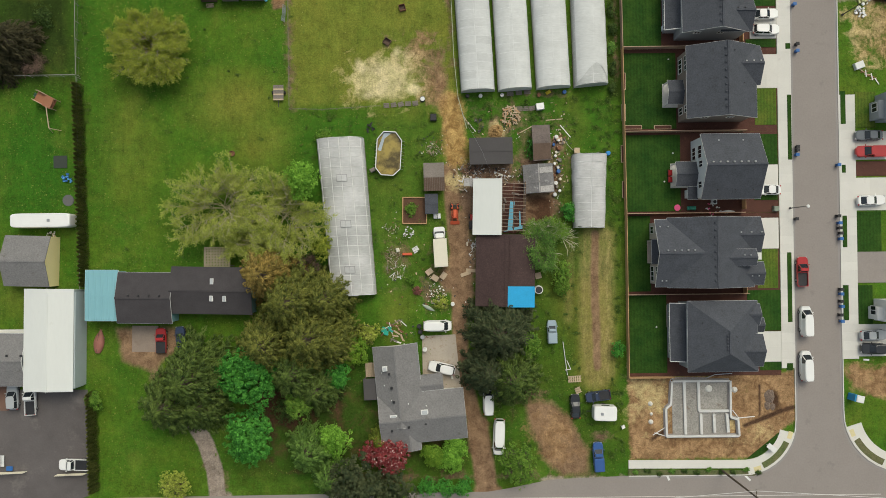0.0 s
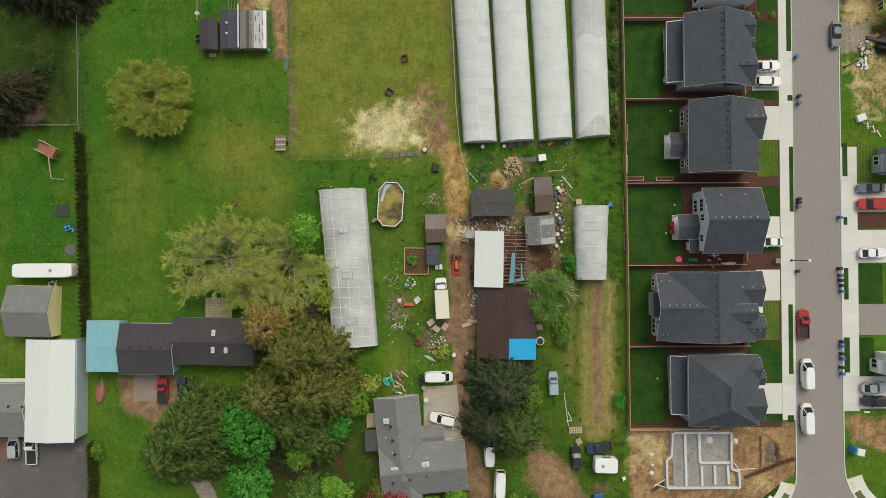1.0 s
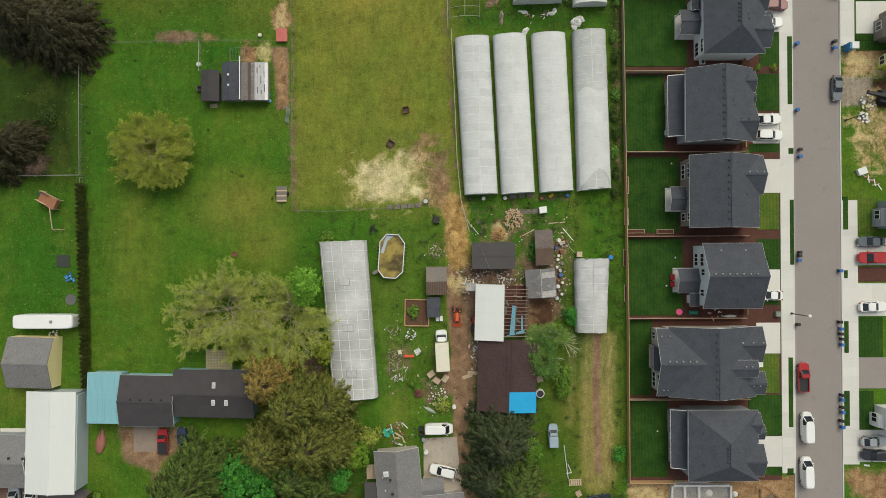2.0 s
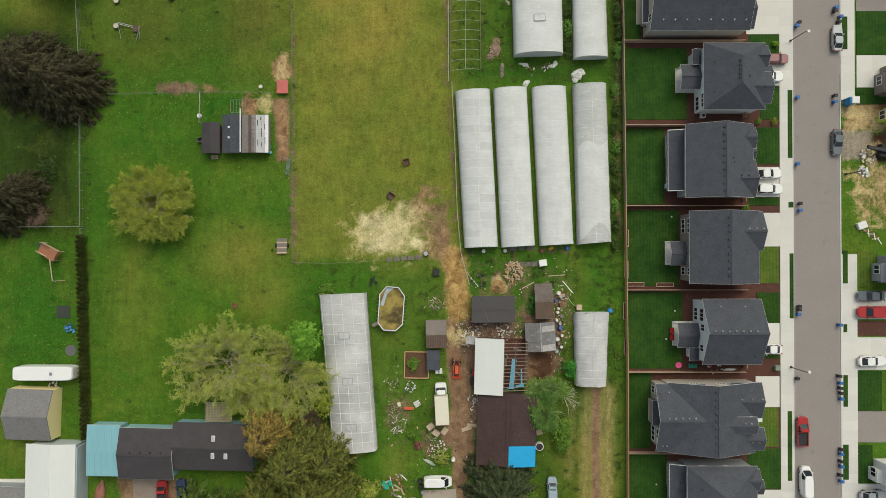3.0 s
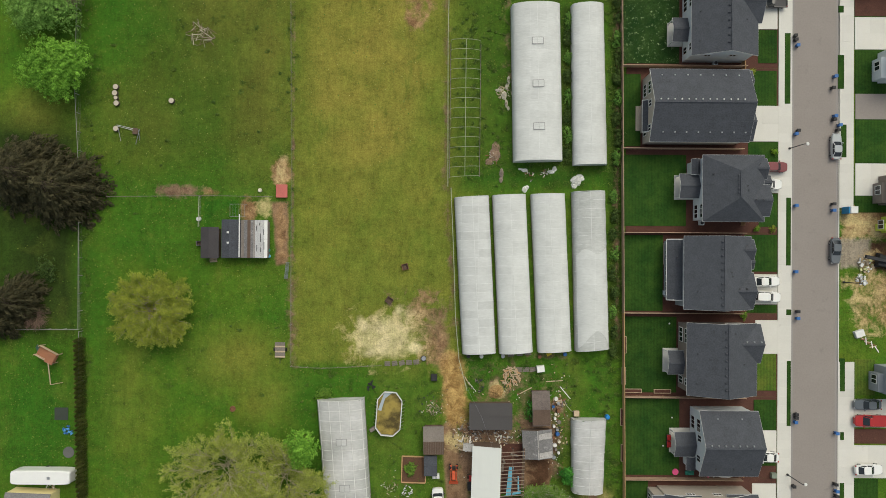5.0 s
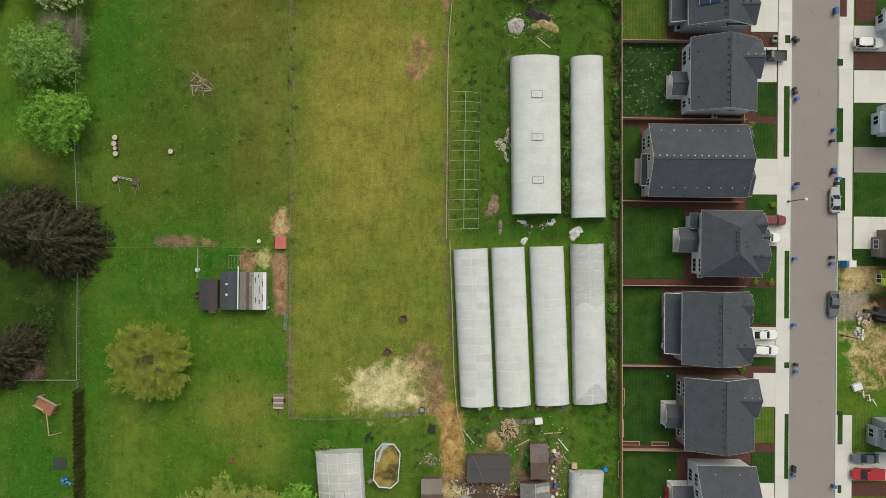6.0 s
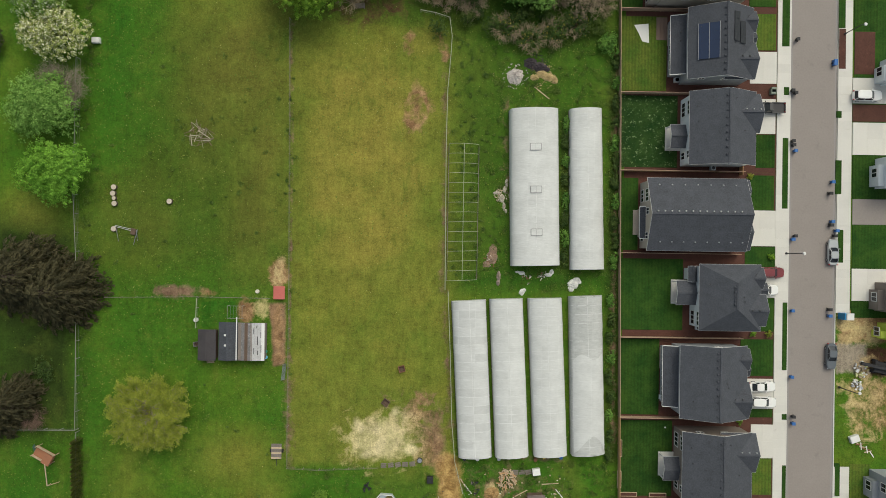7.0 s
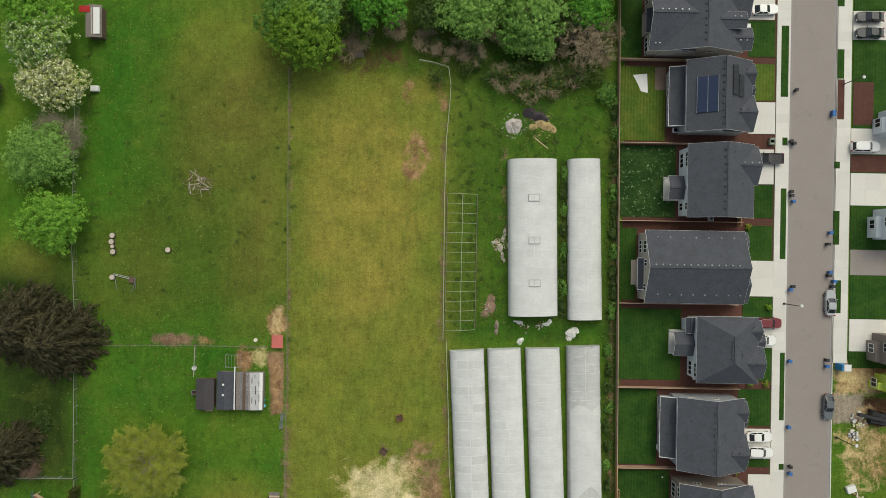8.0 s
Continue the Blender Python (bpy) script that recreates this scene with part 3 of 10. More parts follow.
lay("dry", oval(GX, GY, -3.73, 101.58, 4, 4), 2.0, 0.8)
lay("dirt", seg_dist(GX, GY, [(-27.2, 44.0), (-26.6, 26.0)]) - 0.5, 1.2, 0.75)
lay("dirt", seg_dist(GX, GY, [(-27.4, 105.0), (-27.0, 60.0), (-27.0, 28.0)]) - 0.12, 0.35, 0.9)
lay("dirt", seg_dist(GX, GY, [(0.2, 100.0), (0.0, 60.0), (2.0, 30.0)]) - 0.2, 0.8, 0.7)
# straw and hay
lay("straw", oval(GX, GY, -10.0, 31.0, 6.8, 4.8, 5), 2.2, 0.50)
lay("chaff", oval(GX, GY, -10.8, 30.6, 5.8, 4.2, 5), 1.8, 0.60)
lay("chaff", oval(GX, GY, -7.2, 34.6, 2.6, 2.2, 0), 2.0, 0.46)
for cx, cy, rx, ry, turn in ((-14.3, 32.7, 0.9, 1.8, 28), (-11.2, 32.3, 1.2, 1.0, 0), (-10.7, 29.6, 1.3, 2.3, -25), (-12.9, 28.2, 1.6, 0.8, 10), (-8.0, 35.6, 0.7, 0.9, 0), (-5.4, 29.0, 1.3, 1.0, 0)):
    lay("chaff", oval(GX, GY, cx, cy, rx, ry, turn), 0.8, 0.92)
lay("lane", oval(GX, GY, -0.8, 29.6, 1.6, 5.0, 6), 2.0, 0.9)
lay("clay", oval(GX, GY, -1.4, 29.2, 1.8, 4.2, 6), 2.0, 0.62)
lay("clay", oval(GX, GY, -4.4, 35.6, 3.2, 3.6, 0), 2.5, 0.42)
lay("hay", seg_dist(GX, GY, [(1.3, 26.4), (2.2, 21.16), (2.0, 17.0)]) - 2.1, 1.3, 0.95)
lay("straw", oval(GX, GY, 2.2, 12.47, 1.8, 1.6), 0.9)
lay("straw", oval(GX, GY, 9.29, 21.37, 1.2, 1.2), 0.6, 0.7)
lay("hay", oval(GX, GY, 2.97, 17.85, 2.0, 3.0), 1.4, 0.85)
lay("dirt", oval(GX, GY, 7.41, 14.1, 7.0, 2.6), 1.6, 0.9)
lay("dirt", oval(GX, GY, 17.37, 14.48, 4.4, 5.5), 2.0, 0.72)
lay("dirt", oval(GX, GY, 11.96, 19.54, 9.0, 7.0), 4.0, 0.42)
lay("dry", poly_dist(GX, GY, [(-11.9, 26.83), (1.57, 26.66), (1.31, 4.7), (-9.87, -15.07), (-11.64, 4.86)]), 2.0, 0.42)
lay("dry", poly_dist(GX, GY, [(20.52, 26.43), (23.51, 26.39), (22.17, 0.47), (18.68, 0.51)]), 1.5, 0.5)
lay("dirt", oval(GX, GY, 12.02, 24.03, 3.0, 2.4), 1.6, 0.6)
lay("dirt", oval(GX, GY, -1.79, -5.22, 2.6, 4.5), 2.0, 0.6)
lay("dirt", oval(GX, GY, -8.71, -0.66, 2.2, 3.6), 1.8, 0.5)
lay("dirt", oval(GX, GY, 19.88, 15.45, 1.6, 7.0), 1.2, 0.62)
lay("dirt", oval(GX, GY, 4.75, 0.68, 1.2, 8.0), 1.0, 0.8)
lay("dirt", seg_dist(GX, GY, [(4.08, 27.43), (21.54, 28.11)]) - 0.3, 0.9, 0.6)
lay("dry", seg_dist(GX, GY, [(22.52, 26.4), (24.46, 22.38), (21.88, 16.42), (21.72, 4.46), (19.63, -3.48)]) - 0.8, 1.4, 0.7)
lay("dry", seg_dist(GX, GY, [(-11.76, 11.84), (-10.66, 2.85), (-9.78, -7.11)]) - 0.8, 1.5, 0.7)
lay("dry", oval(GX, GY, -9.57, 11.81, 4.5, 3.0), 2.0, 0.7)
# plots under construction and bare verges
lay("clay", poly_dist(GX, GY, [(31.8, -22.6), (61.2, -21.5), (61.2, -30.0), (58.6, -32.2), (53.2, -36.7), (32.2, -36.8)]), 0.6)
lay("trench", seg_dist(GX, GY, [(51.0, -21.5), (55.0, -21.7), (59.4, -22.2)]) - 0.3, 0.7, 0.9)
lay("mulch", seg_dist(GX, GY, [(51.31, -31.34), (55.59, -30.3), (59.19, -28.66), (60.97, -29.07)]) - 0.35, 0.5, 1.2)
lay("mulch", seg_dist(GX, GY, [(54.39, -24.54), (54.31, -29.89)]) - 0.25, 0.5, 1.2)
lay("mulch", oval(GX, GY, 56.94, -26.95, 1.2, 2.2), 0.8, 1.0)
lay("trench", seg_dist(GX, GY, [(55.0, -23.9), (55.0, -29.1)]) - 0.2, 0.5)
lay("trench", seg_dist(GX, GY, [(52.3, -31.0), (55.8, -29.7), (58.6, -28.5), (61.0, -27.9)]) - 0.4, 0.5)
lay("trench", oval(GX, GY, 57.6, -26.6, 1.0, 2.0, 10), 0.7, 0.9)
lay("trench", seg_dist(GX, GY, [(36.0, -33.2), (38.6, -31.6)]) - 0.3, 0.5)
lay("trench", seg_dist(GX, GY, [(38.3, -33.2), (51.5, -33.4)]) - 0.15, 0.4, 0.8)
lay("trench", seg_dist(GX, GY, [(33.0, -36.6), (46.0, -36.9), (53.4, -36.6)]) - 0.15, 0.4, 0.8)
lay("straw", oval(GX, GY, 35.22, -25.51, 3.0, 4.5), 2.0, 0.6)
lay("straw", oval(GX, GY, 53.48, -32.16, 4.0, 1.5), 1.5, 0.55)
lay("gravel", oval(GX, GY, 59.85, -24.6, 2.2, 3.4), 1.5, 0.8)
lay("gravel", poly_dist(GX, GY, [(39.24, -22.78), (49.95, -22.9), (50.99, -32.82), (38.59, -32.68)]), 0.4, 0.9)
lay("clay", oval(GX, GY, 75.54, 39.74, 4.5, 7.0), 3.0, 0.5)
lay("straw", oval(GX, GY, 75.0, 39.0, 3.6, 5.0), 2.5, 0.5)
lay("clay", poly_dist(GX, GY, [(70.53, -20.46), (79.46, -20.56), (79.34, -27.2), (70.66, -24.92)]), 1.2, 0.9)
lay("straw", poly_dist(GX, GY, [(70.53, 52.99), (77.02, 52.99), (77, 48.78), (70.71, 49.19)]), 0.8, 0.62)
lay("gravel", poly_dist(GX, GY, [(69.71, 48.99), (75.5, 48.98), (74.97, 43.48), (69.99, 43.49)]), 0.8, 0.95)
lay("mulch", poly_dist(GX, GY, [(75.2, 48.48), (80.99, 48.48), (80.96, 42.98), (74.77, 42.98)]), 0.8, 0.9)
lay("gravel", seg_dist(GX, GY, [(16.66, -39.96), (31.05, -40.12)]) - 0.4, 0.5, 0.9)
lay("mulch", oval(GX, GY, -14, -32, 24, 9), 4.0, 0.36)
# dark brown ovals also paint in the shade between the evergreens
lay("mulch", oval(GX, GY, -29, -24, 7, 11), 3.0, 0.62)
lay("mulch", oval(GX, GY, -21, -29, 6, 8), 3.0, 0.45)
lay("lush", oval(GX, GY, 12, 106, 18, 8), 3.0, 0.3)
# north woods: ground laid darker for the shade between the trees
lay("dark_green", poly_dist(GX, GY, [(-4.0, 105.0), (1.5, 102.5), (12.0, 100.5), (31.0, 98.0), (31.0, 124.0), (-40.0, 124.0), (-26.0, 108.0)]), 4.0, 0.62)
lay("dark_green", poly_dist(GX, GY, [(13.0, 3.0), (21.5, 14.0), (31.5, 14.0), (31.5, -38.0), (13.0, -38.0)]), 3.0, 0.35)
lay("dark_green", poly_dist(GX, GY, [(28.6, 104.0), (31.6, 104.0), (31.6, 27.0), (29.2, 27.0)]), 0.8, 0.8)
lay("dark_green", poly_dist(GX, GY, [(20.4, 90.0), (22.4, 90.0), (22.4, 61.0), (20.6, 61.0)]), 0.6, 0.9)
lay("dirt", seg_dist(GX, GY, [(30.6, 100.0), (30.4, 60.0), (30.6, 30.0)]) - 0.25, 0.6, 0.75)
lay("dirt", oval(GX, GY, 10.97, 83, 0.5, 6.0), 0.8, 0.5)
lay("clay", poly_dist(GX, GY, [(70.56, 54.83), (80.78, 54.95), (80.83, 49.24), (70.62, 49.11)]), 0.8, 1.0)
lay("clay", poly_dist(GX, GY, [(71.48, 43.11), (80.89, 43.23), (80.98, 33.22), (72.98, 33.12)]), 1.5, 0.6)
# roadside tree belt: shade under the crowns put into the ground colour
lay("dark_green", oval(GX, GY, -14, -30, 24, 12), 6.0, 0.7)
lay("dark_green", poly_dist(GX, GY, [(2.0, 103.0), (30.5, 103.0), (30.5, 57.0), (2.0, 57.0)]), 3.0, 0.3)
lay("dark_green", poly_dist(GX, GY, [(-90.0, 70.0), (-64.5, 68.0), (-64.5, 31.0), (-90.0, 31.0)]), 3.0, 0.95)
lay("mulch", oval(GX, GY, -14, 107, 8, 3), 2.0, 0.5)
lay("grit", seg_dist(GX, GY, [(-65.0, 97.5), (-65.18, 73.38), (-64.4, 60.0), (-64.2, 32.0)]) - 0.12, 0.4, 0.75)
lay("mulch", poly_dist(GX, GY, [(-3.0, 104.8), (31.0, 104.0), (31.0, 122.0), (-30.0, 122.0), (-30.0, 109.0)]), 2.5, 0.12)
lay("mulch", poly_dist(GX, GY, [(-64.8, 31.0), (-63.7, 31.0), (-62.9, -14.0), (-64.2, -14.0)]), 0.5, 0.4)

rng = np.random.default_rng(4)
near = (np.abs(GX) < 110) & (GY > -70) & (GY < 140)
GZ = np.where(near, rng.uniform(-0.03, 0.0, GX.shape), -0.05)
n_x, n_y = len(xs), len(ys)
idx = np.arange(n_x * n_y).reshape(n_y, n_x)
quads = np.stack([idx[:-1, :-1], idx[:-1, 1:], idx[1:, 1:], idx[1:, :-1]], -1).reshape(-1, 4)
me = bpy.data.meshes.new("ground")
me.vertices.add(n_x * n_y)
me.vertices.foreach_set("co", np.stack([GX, GY, GZ], -1).astype(np.float32).ravel())
me.loops.add(quads.size)
me.loops.foreach_set("vertex_index", quads.astype(np.int32).ravel())
me.polygons.add(len(quads))
me.polygons.foreach_set("loop_start", np.arange(0, quads.size, 4, dtype=np.int32))
me.polygons.foreach_set("use_smooth", np.ones(len(quads), bool))
me.update()
for key, values in MASK.items():
    me.attributes.new(key, "FLOAT", "POINT").data.foreach_set("value", values.astype(np.float32).ravel())
me.materials.append(MEADOW)
tagged(new("ground", me), "rough green meadow ground with dry, strawy and muddy places", "ground", kind="structure")

# ---- street, kerbs and pavements ----
ROAD_W, ROAD_E, RTOP = 61.35, 69.6, 0.03


def arc(cx, cy, r, a0, a1, n=10):
    return [(cx + r * math.cos(radians(a0 + (a1 - a0) * i / n)), cy + r * math.sin(radians(a0 + (a1 - a0) * i / n))) for i in range(n + 1)]


corner_w = arc(ROAD_W - 9.5, -30.2, 9.5, 0, -90)
corner_e = arc(ROAD_E + 10.6, -28.8, 10.6, 180, 270)
street = Shape()
street.prism([(ROAD_W, 150.0)] + corner_w + [(31.5, -39.6), (18.0, -40.1), (11.0, -41.5), (7.0, -42.1), (-20.0, -42.2), (-79.0, -42.6), (-140.0, -43.0), (-140.0, -54.0), (140.0, -54.0), (140.0, -42.5)] + corner_e[::-1] + [(ROAD_E, 150.0)], -0.2, RTOP)
single("road", street, ASPHALT, "worn grey-brown asphalt street with a side road", "road", kind="structure")
line = Shape()
for k in range(28):
    x0 = -92 + k * 6.0
    line.box(x0, -43.32, RTOP, x0 + 5.94, -43.2, RTOP + 0.006)
single("lane_line", line, PAINT_LINE, "faded white line along the asphalt", "road marking", kind="structure")


def path_offset(pts, d):
    out = []
    for i, p in enumerate(pts):
        a, b = pts[max(i - 1, 0)], pts[min(i + 1, len(pts) - 1)]
        t = Vector((b[0] - a[0], b[1] - a[1])).normalized()
        out.append((p[0] - t.y * d, p[1] + t.x * d))
    return out


def band(shape, pts, d0, d1, z0, z1):
    a, b = path_offset(pts, d0), path_offset(pts, d1)
    for i in range(len(pts) - 1):
        shape.prism([a[i], a[i + 1], b[i + 1], b[i]], z0, z1)


west_line = [(ROAD_W, y) for y in np.linspace(125, -30.0, 32)] + corner_w[1:] + [(x, -39.7) for x in (48.0, 44.0, 40.0, 36.0, 31.8)]
east_line = [(ROAD_E, y) for y in np.linspace(125, -28.4, 32)] + corner_e[1:]
kerb = Shape()
band(kerb, west_line, -0.16, 0.0, -0.2, 0.15)
single("kerb", kerb, CONCRETE, "pale concrete kerb along the street", "kerb", kind="structure")
kerb = Shape()
band(kerb, east_line, 0.0, 0.16, -0.2, 0.15)
single("kerb", kerb, CONCRETE, "pale concrete kerb along the street", "kerb", kind="structure")
tray = Shape()
band(tray, west_line, 0.02, 0.38, 0.0, RTOP + 0.006)
band(tray, east_line, -0.38, -0.02, 0.0, RTOP + 0.006)
single("gutter_pan", tray, CONCRETE_GREY, "grey concrete gutter strip beside the kerb", "gutter", kind="structure")


def slabs(name, x0, x1, y0, y1, step, label):
    top = thing(name, x0, y0, label=label, category="pavement", kind="structure")
    s = Shape().block((x1 - x0) / 2, step / 2, -0.1, x1 - x0, step - 0.007, 0.25, 0, 0.006)
    data = s.mesh("paving_slab", CONCRETE)
    for k in range(int((y1 - y0) / step)):
        ob = new("paving_slab", data)
        ob.parent, ob.location = top, (0, k * step, 0)
    return top


slabs("pavement_west", 58.95, ROAD_W - 0.17, -21.0, 124.0, 1.55, "pale concrete pavement slabs along the street")
slabs("pavement_east", ROAD_E + 0.17, 72.51, -19.5, 27.9, 1.55, "pale concrete pavement slabs along the street")
slabs("pavement_east_far", 69.56, 72.26, 54.31, 124.0, 1.55, "pale concrete pavement slabs along the street")
walkway = Shape()
band(walkway, [(31.78, -37.56), (45.46, -37.68), (52.6, -37.72)], -0.72, 0.72, -0.1, 0.15)
band(walkway, arc(ROAD_W - 9.5, -30.2, 9.31, -84, -14, 14), 0.0, 2.5, -0.1, 0.146)
single("corner_walk", walkway, CONCRETE, "curved pale concrete walk round the corner", "pavement", kind="structure")
walkway = Shape()
band(walkway, arc(ROAD_E + 10.6, -28.8, 10.42, 195, 268, 14), 0.0, 2.7, -0.1, 0.15)
single("corner_walk", walkway, CONCRETE, "curved pale concrete walk round the corner", "pavement", kind="structure")

# ---- plots of the new houses: lawns, drives, beds, fences ----
def patch(name, x0, y0, x1, y1, z, material, label, category):
    x0, x1, y0, y1 = min(x0, x1), max(x0, x1), min(y0, y1), max(y0, y1)
    s = Shape().block((x0 + x1) / 2, (y0 + y1) / 2, -0.1, x1 - x0, y1 - y0, z + 0.1, 0, 0.02)
    return single(name, s, material, label, category, kind="structure")


FENCE_X = lambda y: 31.75 - 0.0105 * max(y - 5, 0)
FENCE_Y = [-22.2, -7.75, 6.4, 20.75, 35.5, 49.62, 64.43, 78.97, 92.69, 107.44, 122.5]
for y0, y1 in zip(FENCE_Y, FENCE_Y[1:]):
    patch("mulch_bed", 32.0, y0, 58.9, y1 - 0.02, 0.02, MULCH, "reddish-brown bark mulch round the house", "mulch bed")




LAWNS = [
    (32.3, -7.8, 38.86, -21.59, TURF), (53.08, -7.25, 59.02, -14.37, TURF), (55.16, -19.89, 58.91, -21.32, TURF),
    (32.2, 6.03, 36.18, -7.25, TURF), (54.98, -0.01, 58.55, -6.92, TURF_YELLOW),
    (32.1, 20.29, 41.66, 6.81, TURF), (54.8, 20.22, 58.8, 14.88, TURF), (54.63, 9.45, 58.7, 8.6, TURF),
    (32, 34.78, 41.08, 21.38, TURF), (54.93, 28.3, 58.71, 21.86, TURF_YELLOW),
    (31.45, 49.22, 38.61, 35.8, TURF), (53.04, 49.4, 58.8, 42.89, TURF), (53.49, 37, 58.78, 35.59, TURF),
    (31.59, 63.45, 42.65, 50.81, TURF), (53.6, 65.84, 58.88, 61.92, TURF), (55.56, 56.71, 58.84, 50.8, TURF),
]
LAWNS += [
    (31.5, 77.76, 34.52, 64.94, TURF), (53.86, 78.49, 58.63, 71.52, TURF),
    (31.06, 92.43, 41.31, 79.67, CLOVER), (55.3, 85.74, 58.66, 79.85, TURF),
    (30.88, 106.5, 39.24, 93.27, TURF_YELLOW), (53.99, 107.2, 58.63, 100.74, TURF_YELLOW),
    (30.68, 118.27, 34.88, 107.98, TURF), (53.86, 114.94, 58.6, 108.48, TURF),
]
for x0, y0, x1, y1, m in LAWNS:
    patch("lawn", x0, y0, x1, y1, 0.10, m, "mown green lawn in a plot of the new houses" if m is TURF else "patchy mown lawn in a plot of the new houses", "lawn")
DRIVES = [
    (54.75, -14.52, 58.93, -19.83), (54.57, 5.46, 58.76, 0.04), (54.72, 14.83, 58.81, 9.5), (55.03, 34.3, 59.02, 28.35),
    (54.21, 42.4, 58.88, 37.09), (55.08, 61.62, 59.06, 56.81), (53.12, 72.26, 59, 65.93), (55.25, 92.07, 58.71, 85.88),
    (54.11, 100.46, 58.82, 94.81), (53.23, 122.67, 58.49, 115.12),
    (72.54, 15.51, 80.18, 20.5), (72.48, 12.32, 79.94, 6.56), (72.44, -13.44, 79.48, -19.08),
    (72.59, 62.17, 80.76, 56.46), (72.43, 88.13, 80.39, 82.39), (72.37, 96.07, 80.32, 91.53), (72.43, 116.97, 80.56, 111.87),
]
for x0, y0, x1, y1 in DRIVES:
    x0, x1, y0, y1 = min(x0, x1), max(x0, x1), min(y0, y1), max(y0, y1)
    d = thing("driveway", x0, y0, label="pale concrete driveway before a garage", category="driveway", kind="structure")
    nx, ny = max(1, round((x1 - x0) / 2.6)), 2
    for i in range(nx):
        for j in range(ny):
            part("concrete_panel", Shape().block((i + 0.5) * (x1 - x0) / nx, (j + 0.5) * (y1 - y0) / ny, -0.1, (x1 - x0) / nx - 0.007, (y1 - y0) / ny - 0.007, 0.235, 0, 0.006), CONCRETE, d)
STRIPS = [
    (60.14, -0.67, 60.93, -12.91), (60.59, 27.13, 61.3, 15.65), (60.44, 36.23, 61.32, 35.22), (60.36, 56, 61.2, 43.99),
    (59.82, -20.14, 60.9, -21.34), (60.02, 85.19, 61.02, 72.65), (60.14, 94.24, 61.06, 92.84), (59.71, 114.13, 61.03, 101.48),
    (69.96, 27.62, 70.85, 21.82), (70.04, 14.64, 70.71, 13.24), (69.98, 5.68, 70.78, 0.1), (69.88, -6.55, 70.86, -12.72),
    (70, 69.03, 70.98, 63.21), (69.51, 90.11, 70.42, 88.91), (69.47, 81.37, 70.52, 75.36), (69.73, 110.08, 70.92, 104.87), (69.59, 118.93, 70.81, 117.74),
]
patch("gravel_drive", 72.46, -0.72, 79.71, -6.17, 0.12, ASPHALT, "grey-brown driveway across the street", "driveway")
patch("gravel_drive", 72.57, 74.51, 80.64, 70, 0.12, ASPHALT, "grey-brown driveway across the street", "driveway")
for x0, y0, x1, y1 in STRIPS:
    patch("planting_strip", x0, y0, x1, y1, 0.18, TURF, "narrow grass strip let into the pavement", "grass strip")
patch("planting_strip", 69.82, 104.75, 71.04, 97.63, 0.18, MULCH, "narrow mulched strip let into the pavement", "mulch strip")
EAST_LAWNS = [
    (72.28, 6.35, 76.83, -0.67, TURF), (72.56, -6.59, 75.12, -13.37, TURF), (72.54, 27.48, 76.21, 21.15, TURF_YELLOW), (72.53, 15.21, 80.04, 12.63, MULCH),
    (72.62, 69.8, 77.2, 62.33, TURF), (72.44, 56.4, 77.83, 55.19, TURF), (72.5, 82.24, 78.39, 74.69, TURF), (72.4, 91.35, 80.35, 88.31, MULCH),
    (72.52, 111.64, 76.66, 104.46, TURF), (72.64, 104.3, 76.29, 96.71, MULCH), (72.6, 118.98, 80.47, 117.3, TURF),
]
for x0, y0, x1, y1, m in EAST_LAWNS:
    patch("front_garden", x0, y0, x1, y1, 0.10 if m is TURF else 0.09, m, "small front garden beside a driveway", "front garden")


patch("side_lawn", 72.6, 53.47, 100.0, 124.0, 0.06, TURF, "mown lawn round the houses across the street", "lawn")


def board_fence(x0, y0, x1, y1, material, label, height=1.6):
    """Close-boarded fence: posts, two rails, a cap and boards panel by panel."""
    length, turn = math.hypot(x1 - x0, y1 - y0), math.degrees(math.atan2(y1 - y0, x1 - x0))
    f = thing("board_fence", x0, y0, 0.02, turn, label, "fence", "fences of the new plots")
    n = max(1, round(length / 2.4))
    d = length / n
    post = Shape().block(0, 0, 0, 0.1, 0.1, height + 0.08, 0, 0.02).mesh("post", material)
    front, back = [], []
    for k in range(15):
        o = 0.008 * (k % 2)
        a, b = 0.06 + k * (d - 0.12) / 15, 0.06 + (k + 1) * (d - 0.12) / 15
        front += [(a, -0.012 - o), (b, -0.012 - o)]
        back += [(a, 0.012 + o), (b, 0.012 + o)]
    panel = Shape().prism(front + back[::-1], 0.05, height).mesh("board_panel", material)
    rail = Shape().box(0.05, -0.05, height, d - 0.05, 0.05, height + 0.04).mesh("cap_rail", material)
    for k in range(n + 1):
        for data in (post, panel, rail) if k < n else (post,):
            ob = new(data.name.split(".")[0], data)
            ob.parent, ob.location = f, (k * d, 0, 0)
    return f


CEDAR = "reddish cedar board fence with a flat cap rail"
for k, y in enumerate(FENCE_Y[:-1]):
    new_one = k in (0,)
    board_fence(FENCE_X(y) + 0.1, y, 39.6 if k == 0 else 52.3 + (0.5 if k % 2 else 0.0), y, WOOD_NEW if new_one else WOOD_FENCE, "fresh yellow board fence beside the building plot" if new_one else CEDAR)
for y0, y1 in zip(FENCE_Y, FENCE_Y[1:]):
    board_fence(FENCE_X(y0), y0 + 0.05, FENCE_X(y1), y1 - 0.05, WOOD_NEW if y0 < 30 else WOOD_FENCE, "long orange-brown board fence behind the plots")
